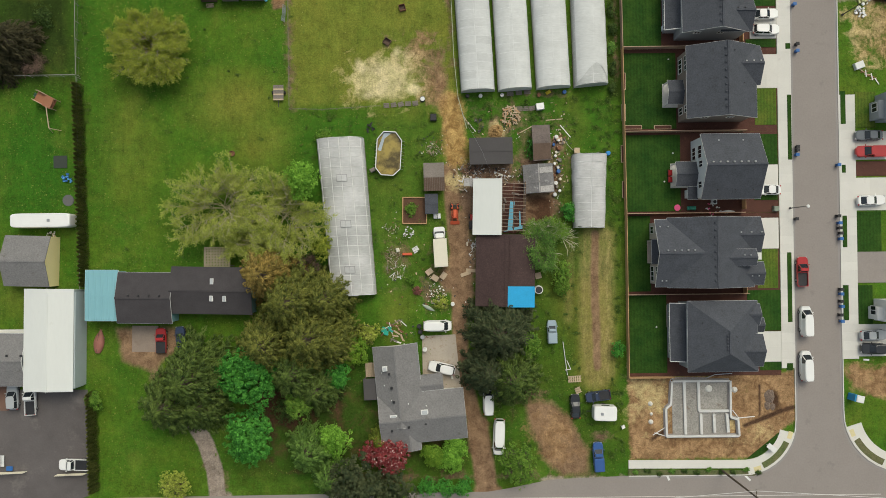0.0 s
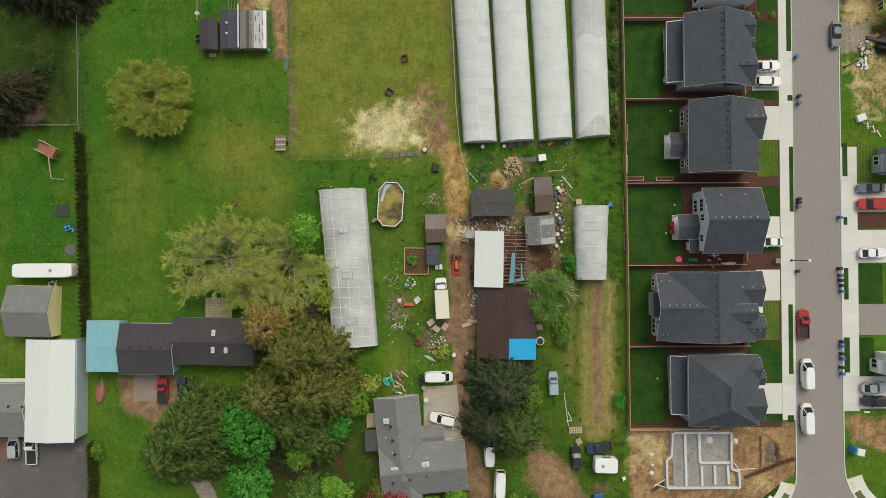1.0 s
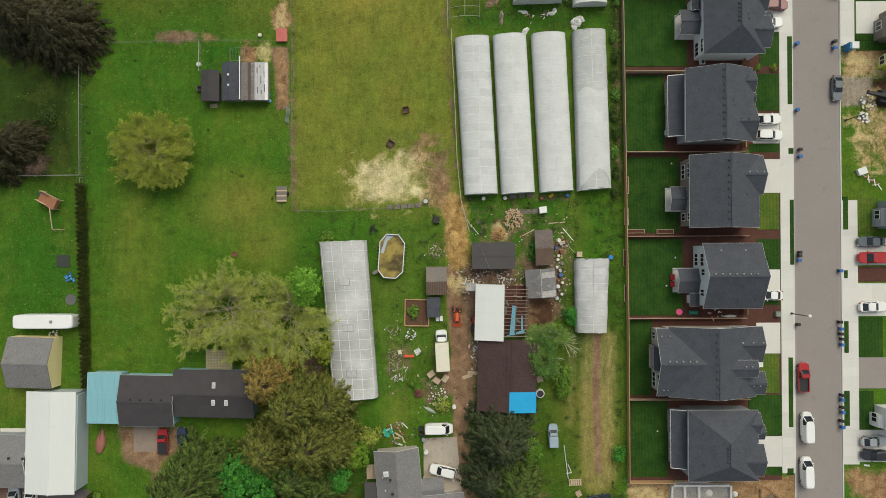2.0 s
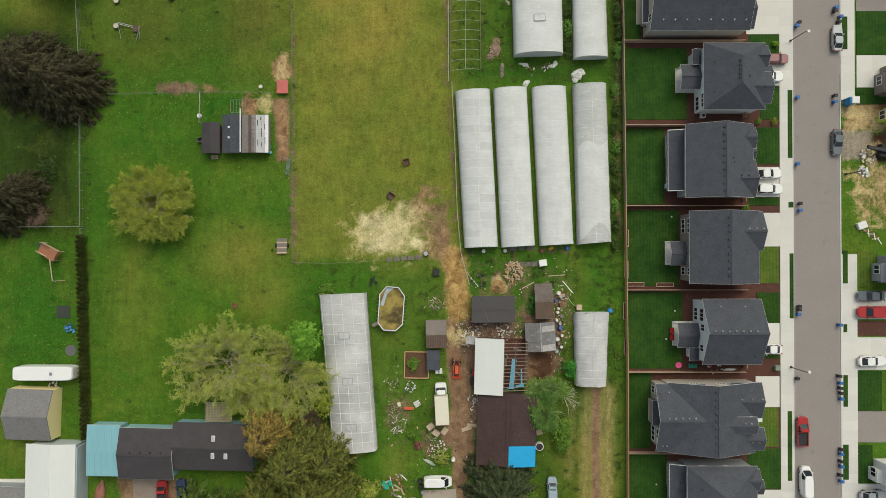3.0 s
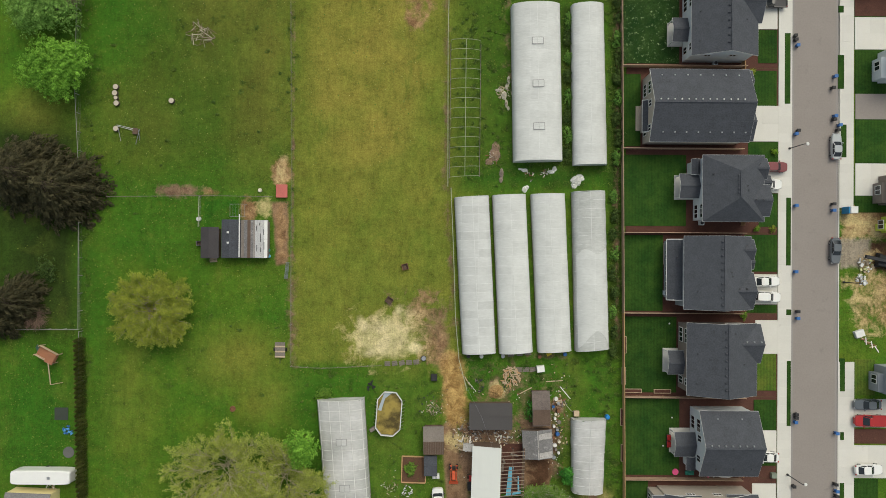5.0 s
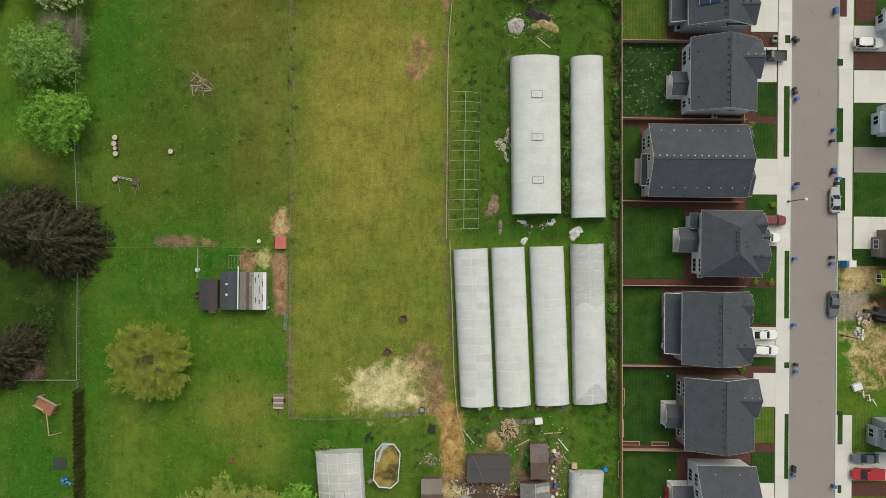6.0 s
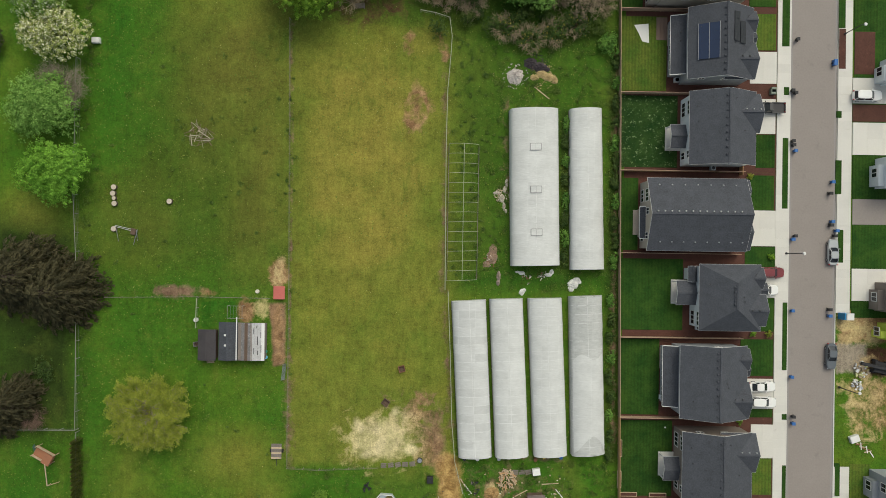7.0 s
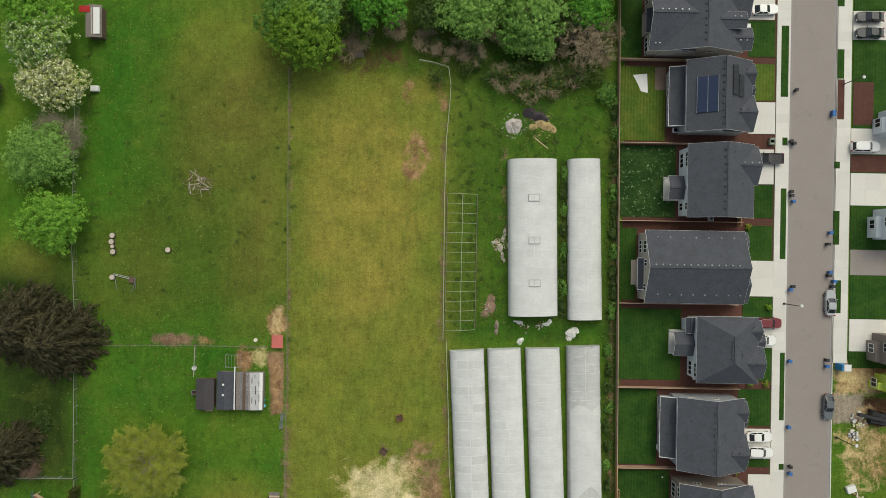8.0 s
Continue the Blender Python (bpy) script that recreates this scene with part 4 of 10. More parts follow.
for y in (-7.01, 7.65, 23.44, 36.86, 51.6, 79.01):
    board_fence(52.4, y - 0.6, 52.4, y + 1.2, WOOD_NEW, "short cedar side gate between two houses")

# ---- houses ----
def beam(shape, a, b, w, h):
    """A straight bar of width w and height h between two points."""
    a, b = Vector(a), Vector(b)
    d = (b - a).normalized()
    side = Vector((-d.y, d.x, 0))
    side = side.normalized() * (w / 2) if side.length > 1e-6 else Vector((w / 2, 0, 0))
    up = d.cross(side).normalized() * (h / 2) if side.length else Vector((0, 0, h / 2))
    ring = [side + up, -side + up, -side - up, side - up]
    return shape.loft([[a + r for r in ring], [b + r for r in ring]])


def roof_faces(x0, y0, x1, y1, ze, zr, axis, h0=0.0, h1=0.0):
    if axis == "y":
        xm = (x0 + x1) / 2
        p, q = (xm, y0 + h0, zr), (xm, y1 - h1, zr)
        faces = [[(x0, y0, ze), p, q, (x0, y1, ze)], [(x1, y1, ze), q, p, (x1, y0, ze)]]
        ends = [(h0, [(x1, y0, ze), p, (x0, y0, ze)]), (h1, [(x0, y1, ze), q, (x1, y1, ze)])]
    else:
        ym = (y0 + y1) / 2
        p, q = (x0 + h0, ym, zr), (x1 - h1, ym, zr)
        faces = [[(x1, y0, ze), q, p, (x0, y0, ze)], [(x0, y1, ze), p, q, (x1, y1, ze)]]
        ends = [(h0, [(x0, y0, ze), p, (x0, y1, ze)]), (h1, [(x1, y1, ze), q, (x1, y0, ze)])]
    return faces + [f for h, f in ends if h > 0], [f for h, f in ends if h == 0], (p, q)


def volume(house, rect, ze, zr, axis, h0, h1, wall, roofing, z0=0.0, over=0.4, trim=TRIM, body=True, thick=0.2, name="roof"):
    """One roofed block of a house; rect is the roof's outline."""
    x0, y0, x1, y1 = rect
    x0, x1, y0, y1 = min(x0, x1), max(x0, x1), min(y0, y1), max(y0, y1)
    faces, gables, ridge = roof_faces(x0, y0, x1, y1, ze, zr, axis, h0, h1)
    s = Shape()
    for f in faces:
        s.slab(f, thick)
    r = part(name, s, roofing, house)
    cap = beam(Shape(), Vector(ridge[0]) + Vector((0, 0, 0.02)), Vector(ridge[1]) + Vector((0, 0, 0.02)), 0.3, 0.06)
    part("ridge_cap", cap, roofing, r)
    if trim:
        edges = [((x0, y0), (x1, y0)), ((x1, y0), (x1, y1)), ((x1, y1), (x0, y1)), ((x0, y1), (x0, y0))]
        for (ax, ay), (bx, by) in edges:
            mid = ((ax + bx) / 2, (ay + by) / 2)
            gable = any(abs(f[1][0] - mid[0]) < 1e-6 and abs(f[1][1] - mid[1]) < 1e-6 for f in gables)
            if gable:
                k = (mid[0], mid[1], zr - 0.1)
                part("bargeboard", beam(Shape(), (ax, ay, ze - 0.1), k, 0.05, 0.16), trim, r, "white bargeboard")
                part("bargeboard", beam(Shape(), k, (bx, by, ze - 0.1), 0.05, 0.16), trim, r, "white bargeboard")
            else:
                part("gutter", beam(Shape(), (ax, ay, ze - 0.1), (bx, by, ze - 0.1), 0.07, 0.12), GUTTER, r, "pale grey gutter")
    if body:
        a0, b0, a1, b1 = x0 + over, y0 + over, x1 - over, y1 - over
        slope = (zr - ze) / ((x1 - x0) / 2 if axis == "y" else (y1 - y0) / 2)
        top = ze + slope * over - thick - 0.03
        b = Shape()
        b.box(a0, b0, z0, a1, b1, top)
        for f in gables:
            m = Vector(f[1])
            if axis == "y":
                yy, d = (b0, 0.15) if m.y < (y0 + y1) / 2 else (b1, -0.15)
                tri = [(a0, yy, top), (a1, yy, top), ((a0 + a1) / 2, yy, zr - thick - 0.03)]
                b.loft([tri, [(p[0], p[1] + d, p[2]) for p in tri]])
            else:
                xx, d = (a0, 0.15) if m.x < (x0 + x1) / 2 else (a1, -0.15)
                tri = [(xx, b0, top), (xx, b1, top), (xx, (b0 + b1) / 2, zr - thick - 0.03)]
                b.loft([tri, [(p[0] + d, p[1], p[2]) for p in tri]])
        part("wall", b, wall, house)
    return r


def window(house, side, at, pos, z, w=1.2, h=1.3, bars=1):
    """A framed pane set on a wall; at: the wall's plane, pos: place along it."""
    out = {"W": -1, "E": 1, "S": -1, "N": 1}[side]
    f, g = Shape(), Shape()

    def put(s, a0, a1, c0, c1, d0, d1):
        lo, hi = sorted((at + out * d0, at + out * d1))
        if side in "WE":
            s.box(lo, a0, c0, hi, a1, c1)
        else:
            s.box(a0, lo, c0, a1, hi, c1)
    t = 0.1

    def ring(e, d):
        c = at + out * d
        q = [(pos - w / 2 - e, z - h / 2 - e), (pos + w / 2 + e, z - h / 2 - e), (pos + w / 2 + e, z + h / 2 + e), (pos - w / 2 - e, z + h / 2 + e)]
        return [(c, a, b) if side in "WE" else (a, c, b) for a, b in q]
    f.loft([ring(t, 0.0), ring(t, 0.07), ring(0.0, 0.07), ring(0.0, 0.0)], close=False)
    bar_shapes = []
    for k in range(1, bars + 1):
        c = pos - w / 2 + k * w / (bars + 1)
        bar_shapes.append(Shape())
        put(bar_shapes[-1], c - t / 2, c + t / 2, z - h / 2, z + h / 2, 0.0, 0.06)
    put(g, pos - w / 2, pos + w / 2, z - h / 2, z + h / 2, 0.0, 0.03)
    ob = part("window", f, TRIM, house, "white-framed window")
    part("pane", g, GLASS, ob, "dark glass pane")
    for b in bar_shapes:
        part("mullion", b, TRIM, ob)
    return ob


def vents(house, pts, size=0.22, material=METAL):
    for x, y, z in pts:
        part("roof_vent", Shape().block(x, y, z - 0.1, size, size, 0.26, 0, 0.05), material, house, "small metal roof vent")


def along(a, b, n):
    return [tuple(Vector(a).lerp(Vector(b), (k + 0.5) / n)) for k in range(n)]


def lean_to(house, x0, y0, x1, y1, z_low, z_high, wall, roofing, z0=0.0):
    """A single-pitch roof falling to the west, on a low body."""
    s = Shape().slab([(x0, y0, z_low), (x1, y0, z_high), (x1, y1, z_high), (x0, y1, z_low)], 0.18)
    r = part("lean_to_roof", s, roofing, house)
    part("gutter", beam(Shape(), (x0, y0, z_low - 0.08), (x0, y1, z_low - 0.08), 0.12, 0.16), TRIM, r, "white gutter")
    part("bargeboard", beam(Shape(), (x0, y0, z_low - 0.08), (x1, y0, z_high - 0.08), 0.12, 0.2), TRIM, r, "white bargeboard")
    part("bargeboard", beam(Shape(), (x0, y1, z_low - 0.08), (x1, y1, z_high - 0.08), 0.12, 0.2), TRIM, r, "white bargeboard")
    part("wall", Shape().box(x0 + 0.45, y0 + 0.3, z0, x1 + 0.3, y1 - 0.3, z_low - 0.1), wall, house)


def porch(house, x0, y0, x1, y1, ze, zr, deck=0.0):
    """A covered terrace: small gable roof on white posts over a slab."""
    volume(house, (x0, y0, x1, y1), ze, zr, "x", 0, 0, TRIM, SHINGLE, body=False, thick=0.15, name="porch_roof")
    part("terrace_slab", Shape().block((x0 - deck + x1) / 2, (y0 + y1) / 2, 0, x1 - x0 + deck, y1 - y0 + 0.1, 0.25, 0, 0.03), CONCRETE, house, "pale concrete terrace")
    for y in (y0 + 0.2, y1 - 0.2):
        part("post", Shape().box(x0 + 0.1, y - 0.09, 0.25, x0 + 0.28, y + 0.09, ze - 0.1), TRIM, house, "white porch post")


def front_gable(house, x0, x1, y, half, ze, pitch, wall):
    """A gable across the main slope; its ridge at y, of the same pitch as the main roof."""
    volume(house, (x0, y - half, x1, y + half), ze, ze + half * pitch, "x", 0, 0, wall, SHINGLE, name="gable_roof", trim=GUTTER)


def garage_door(house, x, y0, y1):
    door = part("garage_door", Shape().box(x, y0, 0.1, x + 0.06, y1, 2.3), TRIM, house, "white panelled garage door")
    for k in range(1, 4):
        part("door_joint", Shape().box(x + 0.06, y0, 0.1 + 0.55 * k, x + 0.066, y1, 0.12 + 0.55 * k), GUTTER, door)


def new_house(x, y, label):
    return thing("house", x, y, 0.0, 0, label, "house", "row of new houses")


def chimney_vent(house, x, y, z):
    """A dark pipe standing out of a slope."""
    part("vent_pipe", Shape().tube((x, y, z - 0.2), (x, y, z + 0.3), 0.07, None, 8), METAL_DARK, house, "dark vent pipe")


def house_gabled(x0, y0, x1, y1, wall, label, porch_at, gable_at):
    """Ridge along the street, a porch at the back and a gable over the garage."""
    h = new_house((x0 + x1) / 2, (y0 + y1) / 2, label)
    w, d = (x1 - x0) / 2, (y1 - y0) / 2
    pitch = 3.0 / w
    volume(h, (-w, -d, w, d), 5.55, 8.55, "y", 0, 0, wall, SHINGLE)
    front_gable(h, 0.6, w + 0.65, gable_at, 3.3, 5.5, pitch, wall)
    porch(h, -w - 2.35, porch_at - 2.05, -w + 0.35, porch_at + 2.05, 2.9, 3.7)
    volume(h, (w - 0.4, gable_at - 6.0, w + 0.85, gable_at - 3.4), 3.0, 3.5, "y", 0.4, 0.4, wall, SHINGLE, body=False, name="entry_roof")
    for z in (1.5, 4.3):
        for y, ww in ((d - 2.4, 2.3), (-d + 2.0, 1.1)):
            window(h, "W", -w + 0.4, y, z, ww, 1.5, 2 if ww > 2 else 1)
    for y, side in ((-d + 0.4, "S"), (d - 0.4, "N")):
        for x in (-2.5, 1.8):
            window(h, side, y, x, 4.4, 1.0, 0.9, 1)
    garage_door(h, w + 0.26, gable_at - 2.5, gable_at + 2.5)
    window(h, "E", w + 0.25, gable_at, 4.4, 1.8, 1.3, 1)
    part("door", Shape().box(w - 0.4, gable_at - 5.2, 0.1, w - 0.34, gable_at - 4.2, 2.2), METAL_DARK, h, "dark front door")
    vents(h, along((-0.42, -d + 0.8, 8.42), (-0.42, d - 0.6, 8.42), 9), 0.26, SHINGLE)
    vents(h, [(w - 2.3 + k * 1.2, gable_at + 0.4, 5.5 + 2.9 * pitch) for k in range(3)])
    for x, y in ((-4.6, 3.6), (-4.4, 1.0), (-4.5, -4.0), (1.2, 4.6), (3.1, -0.6)):
        chimney_vent(h, x, y, 8.55 - pitch * abs(x))
    return h


def house_deep(x0, y0, x1, y1, wall, label):
    """Main ridge along the street with a short rear wing, a dormer and two front gables."""
    h = new_house((x0 + x1) / 2, (y0 + y1) / 2, label)
    w, d = (x1 - x0) / 2, (y1 - y0) / 2
    a, b = -w + 2.1, w - 1.2
    pitch, mid = 0.44, (a + b) / 2
    zr = 5.55 + pitch * (b - a) / 2
    volume(h, (a, -d, b, d), 5.55, zr, "y", 0, 0, wall, SHINGLE)
    volume(h, (-w, -d + 0.15, mid - 1.0, d - 0.25), 5.5, 5.5 + pitch * (d - 0.2), "x", 0, 0, wall, SHINGLE, name="wing_roof", body=False)
    for ya, yb, xa in ((-d + 0.55, -2.0, -w + 0.8), (2.4, d - 0.65, -w + 0.8), (-2.0, 2.4, -w + 2.6)):
        part("wall", Shape().box(xa, ya, 0, a + 0.5, yb, 5.3), wall, h)
    tri = [(-w + 0.8, -d + 0.55, 5.3), (-w + 0.8, d - 0.65, 5.3), (-w + 0.8, 0, 5.2 + pitch * (d - 0.6))]
    part("gable_wall", Shape().loft([tri, [(p[0] + 0.15, p[1], p[2]) for p in tri]]), wall, h)
    front_gable(h, mid + 3.2, w + 0.05, 2.9, 3.0, 5.5, pitch, wall)
    front_gable(h, mid + 4.6, w + 0.4, -3.6, 1.95, 5.45, pitch, wall)
    volume(h, (mid + 2.2, -2.3, mid + 6.9, 0.5), zr - 1.55, zr - 0.95, "x", 0, 0, TRIM, SHINGLE, z0=5.4, over=0.2, name="dormer_roof")
    part("entry_hood", Shape().block(w + 0.75, -0.75, 2.6, 1.0, 1.2, 0.5, 0, 0.04), TRIM, h, "small white hood over the entry")
    part("hood_wall", Shape().box(w - 1.4, -1.6, 0, w + 0.3, 0.0, 3.0), wall, h)
    volume(h, (-w + 0.3, -1.9, -w + 2.4, 2.3), 2.9, 3.4, "y", 0, 0, wall, SHINGLE, body=False, name="porch_roof")
    part("terrace_slab", Shape().block(-w + 1.3, 0.2, 0, 1.9, 4.0, 0.25, 0, 0.03), CONCRETE_OLD, h, "worn concrete terrace")
    for y in (-1.7, 2.1):
        part("post", Shape().box(-w + 0.35, y - 0.1, 0.25, -w + 0.5, y + 0.1, 2.8), wall, h)
    for y, ww in ((-3.6, 2.4), (4.0, 1.1)):
        for z in (1.5, 4.3):
            window(h, "W", -w + 0.8, y, z, ww, 1.5, 2 if ww > 2 else 1)
    for side, y in (("N", d - 0.4), ("S", -d + 0.4)):
        for x in (-2.0, 2.5):
            window(h, side, y, x, 4.4, 1.3, 0.8, 2)
    garage_door(h, w - 0.33, 0.6, 5.2)
    vents(h, along((mid - 0.42, -d + 0.6, zr - 0.12), (mid - 0.42, d - 0.4, zr - 0.12), 9), 0.26, SHINGLE)
    wing = 5.5 + pitch * (d - 0.2)
    vents(h, along((-w + 0.9, 0.4, wing - 0.12), (-w + 6.4, 0.4, wing - 0.12), 5), 0.26)
    vents(h, [(w - 3.8 + 1.7 * k, 3.3, 6.65) for k in range(3)] + [(mid + 4.7, -0.5, zr - 1.05), (mid + 5.7, -0.5, zr - 1.05)], 0.24)
    vents(h, [(-w + 1.0, -d + 1.2, 6.0), (-w + 1.7, -d + 1.2, 6.0), (-w + 0.7, d - 1.5, 6.15), (-w + 2.0, d - 1.5, 6.15)] + [(w - 1.8, -4.0, 6.1), (w - 0.7, -4.0, 6.1)], 0.22)
    return h


def house_cross(x0, y0, x1, y1, wall, label, hipped=(0.0, 0.0), porch_at=None):
    """Main ridge along the street, a low single-pitch strip at the back, two gables and an entry porch in front."""
    h = new_house((x0 + x1) / 2, (y0 + y1) / 2, label)
    w, d = (x1 - x0) / 2, (y1 - y0) / 2
    pitch = 3.05 / w
    volume(h, (-w, -d, w, d), 5.55, 8.6, "y", *hipped, wall, SHINGLE)
    if hipped[0]:
        front_gable(h, -0.2, w + 0.75, -d + 3.6, 2.7, 5.8, 0.48, wall)
    else:
        front_gable(h, 0.7, w + 0.35, -d + 3.2, 3.1, 5.5, pitch, wall)
    front_gable(h, 2.6, w + 0.4, d - 2.3, 1.8, 5.5, pitch, wall)
    entry = volume(h, (w - 0.6, d - 5.6, w + (2.2 if hipped[0] else 1.5), d - 3.1), 3.1, 3.75, "x", 0, 0, wall, SHINGLE, over=0.25, name="entry_roof")
    part("entry_trim", Shape().box(w - 0.66, d - 4.9, 3.45, w - 0.5, d - 4.2, 4.3).box(w - 0.5, d - 4.98, 3.45, w + 0.1, d - 4.9, 4.0).box(w - 0.5, d - 4.2, 3.45, w + 0.1, d - 4.12, 4.0), TRIM, entry, "white trim board")
    if porch_at is None:
        lean_to(h, -w - 2.05, -d + 1.4, -w + 0.42, d - 0.5, 2.8, 3.7, wall, SHINGLE)
        part("terrace_slab", Shape().block(-w - 1.1, d - 3.0, 0, 1.25, 3.8, 0.2, 0, 0.03), CONCRETE_OLD, h, "pale concrete terrace")
        for y in (-2.5, 0.2, 3.0):
            window(h, "W", -w - 1.6, y, 1.5, 1.5, 1.3, 1)
        for y in (2.5, 1.1):
            chimney_vent(h, -w - 0.5, y, 3.4)
    else:
        porch(h, -w - 3.0, porch_at - 2.0, -w + 0.4, porch_at + 2.2, 2.9, 3.7)
        volume(h, (-w - 1.1, porch_at + 2.0, -w + 0.4, d - 0.4), 3.3, 3.9, "y", 0, 0, wall, SHINGLE, name="bay_roof")
        window(h, "W", -w + 0.4, -d + 1.9, 1.5, 2.2, 1.4, 2)
        window(h, "W", -w + 0.4, -d + 1.9, 4.2, 2.2, 1.4, 2)
    for y in (-3.6, 0.5, 3.8):
        window(h, "W", -w + 0.4, y, 4.75, 1.1, 0.9, 1)
    for side, y in (("N", d - 0.4), ("S", -d + 0.4)):
        for x in (-2.8, 1.2):
            window(h, side, y, x, 4.4, 0.9, 0.9, 1)
    garage_door(h, w - 0.04, -d + 0.9, -d + 5.6)
    n = hipped[0] + hipped[1]
    vents(h, along((-0.4, -d + hipped[0] + 0.4, 8.47), (-0.4, d - hipped[1] - 0.4, 8.47), 10 if not n else 5), 0.26, SHINGLE)
    vents(h, [(1.9 + 1.2 * k, -d + 3.6, 5.5 + 2.75 * pitch) for k in range(3)], 0.22, METAL_DARK)
    for x, y in ((-3.8, -0.5 * d), (-3.8, 0.4 * d), (1.3, 0.2), (1.5, -0.5), (w - 1.2, d - 1.6)):
        chimney_vent(h, x, y, 8.6 - pitch * abs(x))
    return h


def house_ridge(x0, y0, x1, y1, wall, label, porch_y, wide):
    """Ridge square to the street with tall gable windows at the back."""
    h = new_house((x0 + x1) / 2, (y0 + y1) / 2, label)
    w, d = (x1 - x0) / 2, (y1 - y0) / 2
    back = -w + (0.9 if wide else 0.0)
    volume(h, (back, -d, w, d), 5.5, 8.5, "x", 0, 0, wall, SHINGLE)
    pitch = 3.0 / d
    if wide:
        front_gable(h, w - 3.6, w + 0.65, -d + 3.3, 3.1, 5.5, pitch, wall)
        front_gable(h, w - 2.4, w + 0.5, d - 2.1, 1.9, 5.4, pitch, wall)
        part("entry_hood", Shape().block(w - 0.35, 0.55, 4.6, 0.95, 1.05, 0.35, 0, 0.04), TRIM, h, "small white hood over the entry")
        lean_to(h, -w + 0.45, porch_y - 2.9, back + 0.5, porch_y + 2.6, 2.9, 3.5, wall, SHINGLE)
        part("terrace_slab", Shape().block(-w + 0.5, porch_y, 0, 0.9, 4.4, 0.25, 0, 0.03), CONCRETE_OLD, h, "worn concrete terrace")
    else:
        volume(h, (w - 1.0, d - 3.6, w + 0.3, d - 0.9), 4.4, 4.8, "y", 0.3, 0.3, wall, SHINGLE, name="entry_roof")
        porch(h, -w - 3.3, porch_y - 2.1, -w + 0.3, porch_y + 2.1, 2.9, 3.7)
        volume(h, (-w - 1.2, -d + 0.2, -w + 0.5, porch_y - 2.2), 2.8, 3.1, "y", 0, 0, wall, SHINGLE, name="bay_roof")
    for y, z, ww, n in ((-d + 2.2, 1.5, 1.0, 1), (-d + 2.6, 4.2, 1.0, 1), (d - 2.8, 1.5, 2.0, 2), (d - 2.8, 4.2, 2.0, 2), (0.6, 4.6, 1.0, 1)):
        window(h, "W", back + 0.4, y, z, ww, 1.4, n)
    for side, y in (("N", d - 0.4), ("S", -d + 0.4)):
        for x in (-3.0, 1.5):
            window(h, side, y, x, 4.4, 1.0, 0.8, 1)
    garage_door(h, w - 0.07 if not wide else w + 0.28, -d + 1.0, -d + 5.4)
    vents(h, along((back + 0.4, 0.4, 8.38), (w - 1.5, 0.4, 8.38), 13 if wide else 7), 0.26)
    vents(h, along((back + 1.0, -d + 1.5, 6.25), (w, -d + 1.5, 6.25), 8 if wide else 3), 0.22, METAL if wide else METAL_DARK)
    vents(h, along((back + 0.8, d - 1.2, 6.1), (w - 1, d - 1.2, 6.1), 7 if wide else 2), 0.22, METAL)
    return h


DARK_ROOF = "two-storey house, charcoal shingle roof, "
house_cross(40.54, -20.54, 52.27, -8.65, SIDING_GREY, DARK_ROOF + "grey siding, hipped roof", (3.4, 4.8))
house_deep(35.25, -6.37, 53.06, 5.37, SIDING_BEIGE, DARK_ROOF + "beige siding, dormers in front")
house_ridge(43.15, 8.43, 53.09, 19.43, SIDING_WHITE, DARK_ROOF + "pale siding, tall gable windows", -0.9, False)
house_gabled(40.98, 22.05, 52.76, 34.29, SIDING_BROWN, DARK_ROOF + "brown siding, back porch", -1.0, 2.7)
house_cross(40.42, 36.54, 51.79, 48.93, SIDING_GREY, DARK_ROOF + "grey siding, low rear roof")
house_cross(43.51, 51.42, 53.94, 62.69, SIDING_WHITE, DARK_ROOF + "pale siding, hipped roof", (3.9, 3.0), 0.5)
house_ridge(33.58, 64.87, 51.35, 77.21, SIDING_BEIGE, DARK_ROOF + "a ridge square to the road", -1.2, True)
house_gabled(41.48, 79.51, 52.76, 91.98, SIDING_WHITE, DARK_ROOF + "white siding, back porch", -1.0, 2.6)
nine = house_cross(41.05, 94.03, 52.16, 106.21, SIDING_GREY, DARK_ROOF + "solar panels on both slopes")
house_deep(34.49, 107.63, 51.6, 119.4, SIDING_BEIGE, DARK_ROOF + "beige siding, rear wing")


def roof_panel(h, x0, y0, x1, y1, z0, slope, material, label):
    """A flat panel a hand above a slope that rises towards x = 0."""
    def z(x):
        return z0 - slope * abs(x)
    part("solar_panel", Shape().slab([(x0, y0, z(x0)), (x1, y0, z(x1)), (x1, y1, z(x1)), (x0, y1, z(x0))], 0.06), material, h, label)


SOLAR = plain("solar_cells", (0.014, 0.026, 0.062), 0.2, (0.8, 0.1), (8.0, 0.05), spec=0.6)
SOLAR_BLACK = plain("black_solar_cells", (0.014, 0.015, 0.018), 0.25, (0.8, 0.1), (8.0, 0.05), spec=0.5)
for k in range(2):
    for j in range(4):
        roof_panel(nine, -4.15 + 1.5 * k, -3.1 + 1.5 * j, -2.71 + 1.5 * k, -1.62 + 1.5 * j, 8.75, 0.52, SOLAR, "blue solar panel")
for x in (-4.19, -2.68, -1.19):
    part("panel_rail", Shape().slab([(x - 0.03, -3.15, 8.80 - 0.52 * abs(x - 0.03)), (x + 0.03, -3.15, 8.80 - 0.52 * abs(x + 0.03)), (x + 0.03, 2.95, 8.80 - 0.52 * abs(x + 0.03)), (x - 0.03, 2.95, 8.80 - 0.52 * abs(x - 0.03))], 0.05), METAL, nine, "bright metal panel rail")
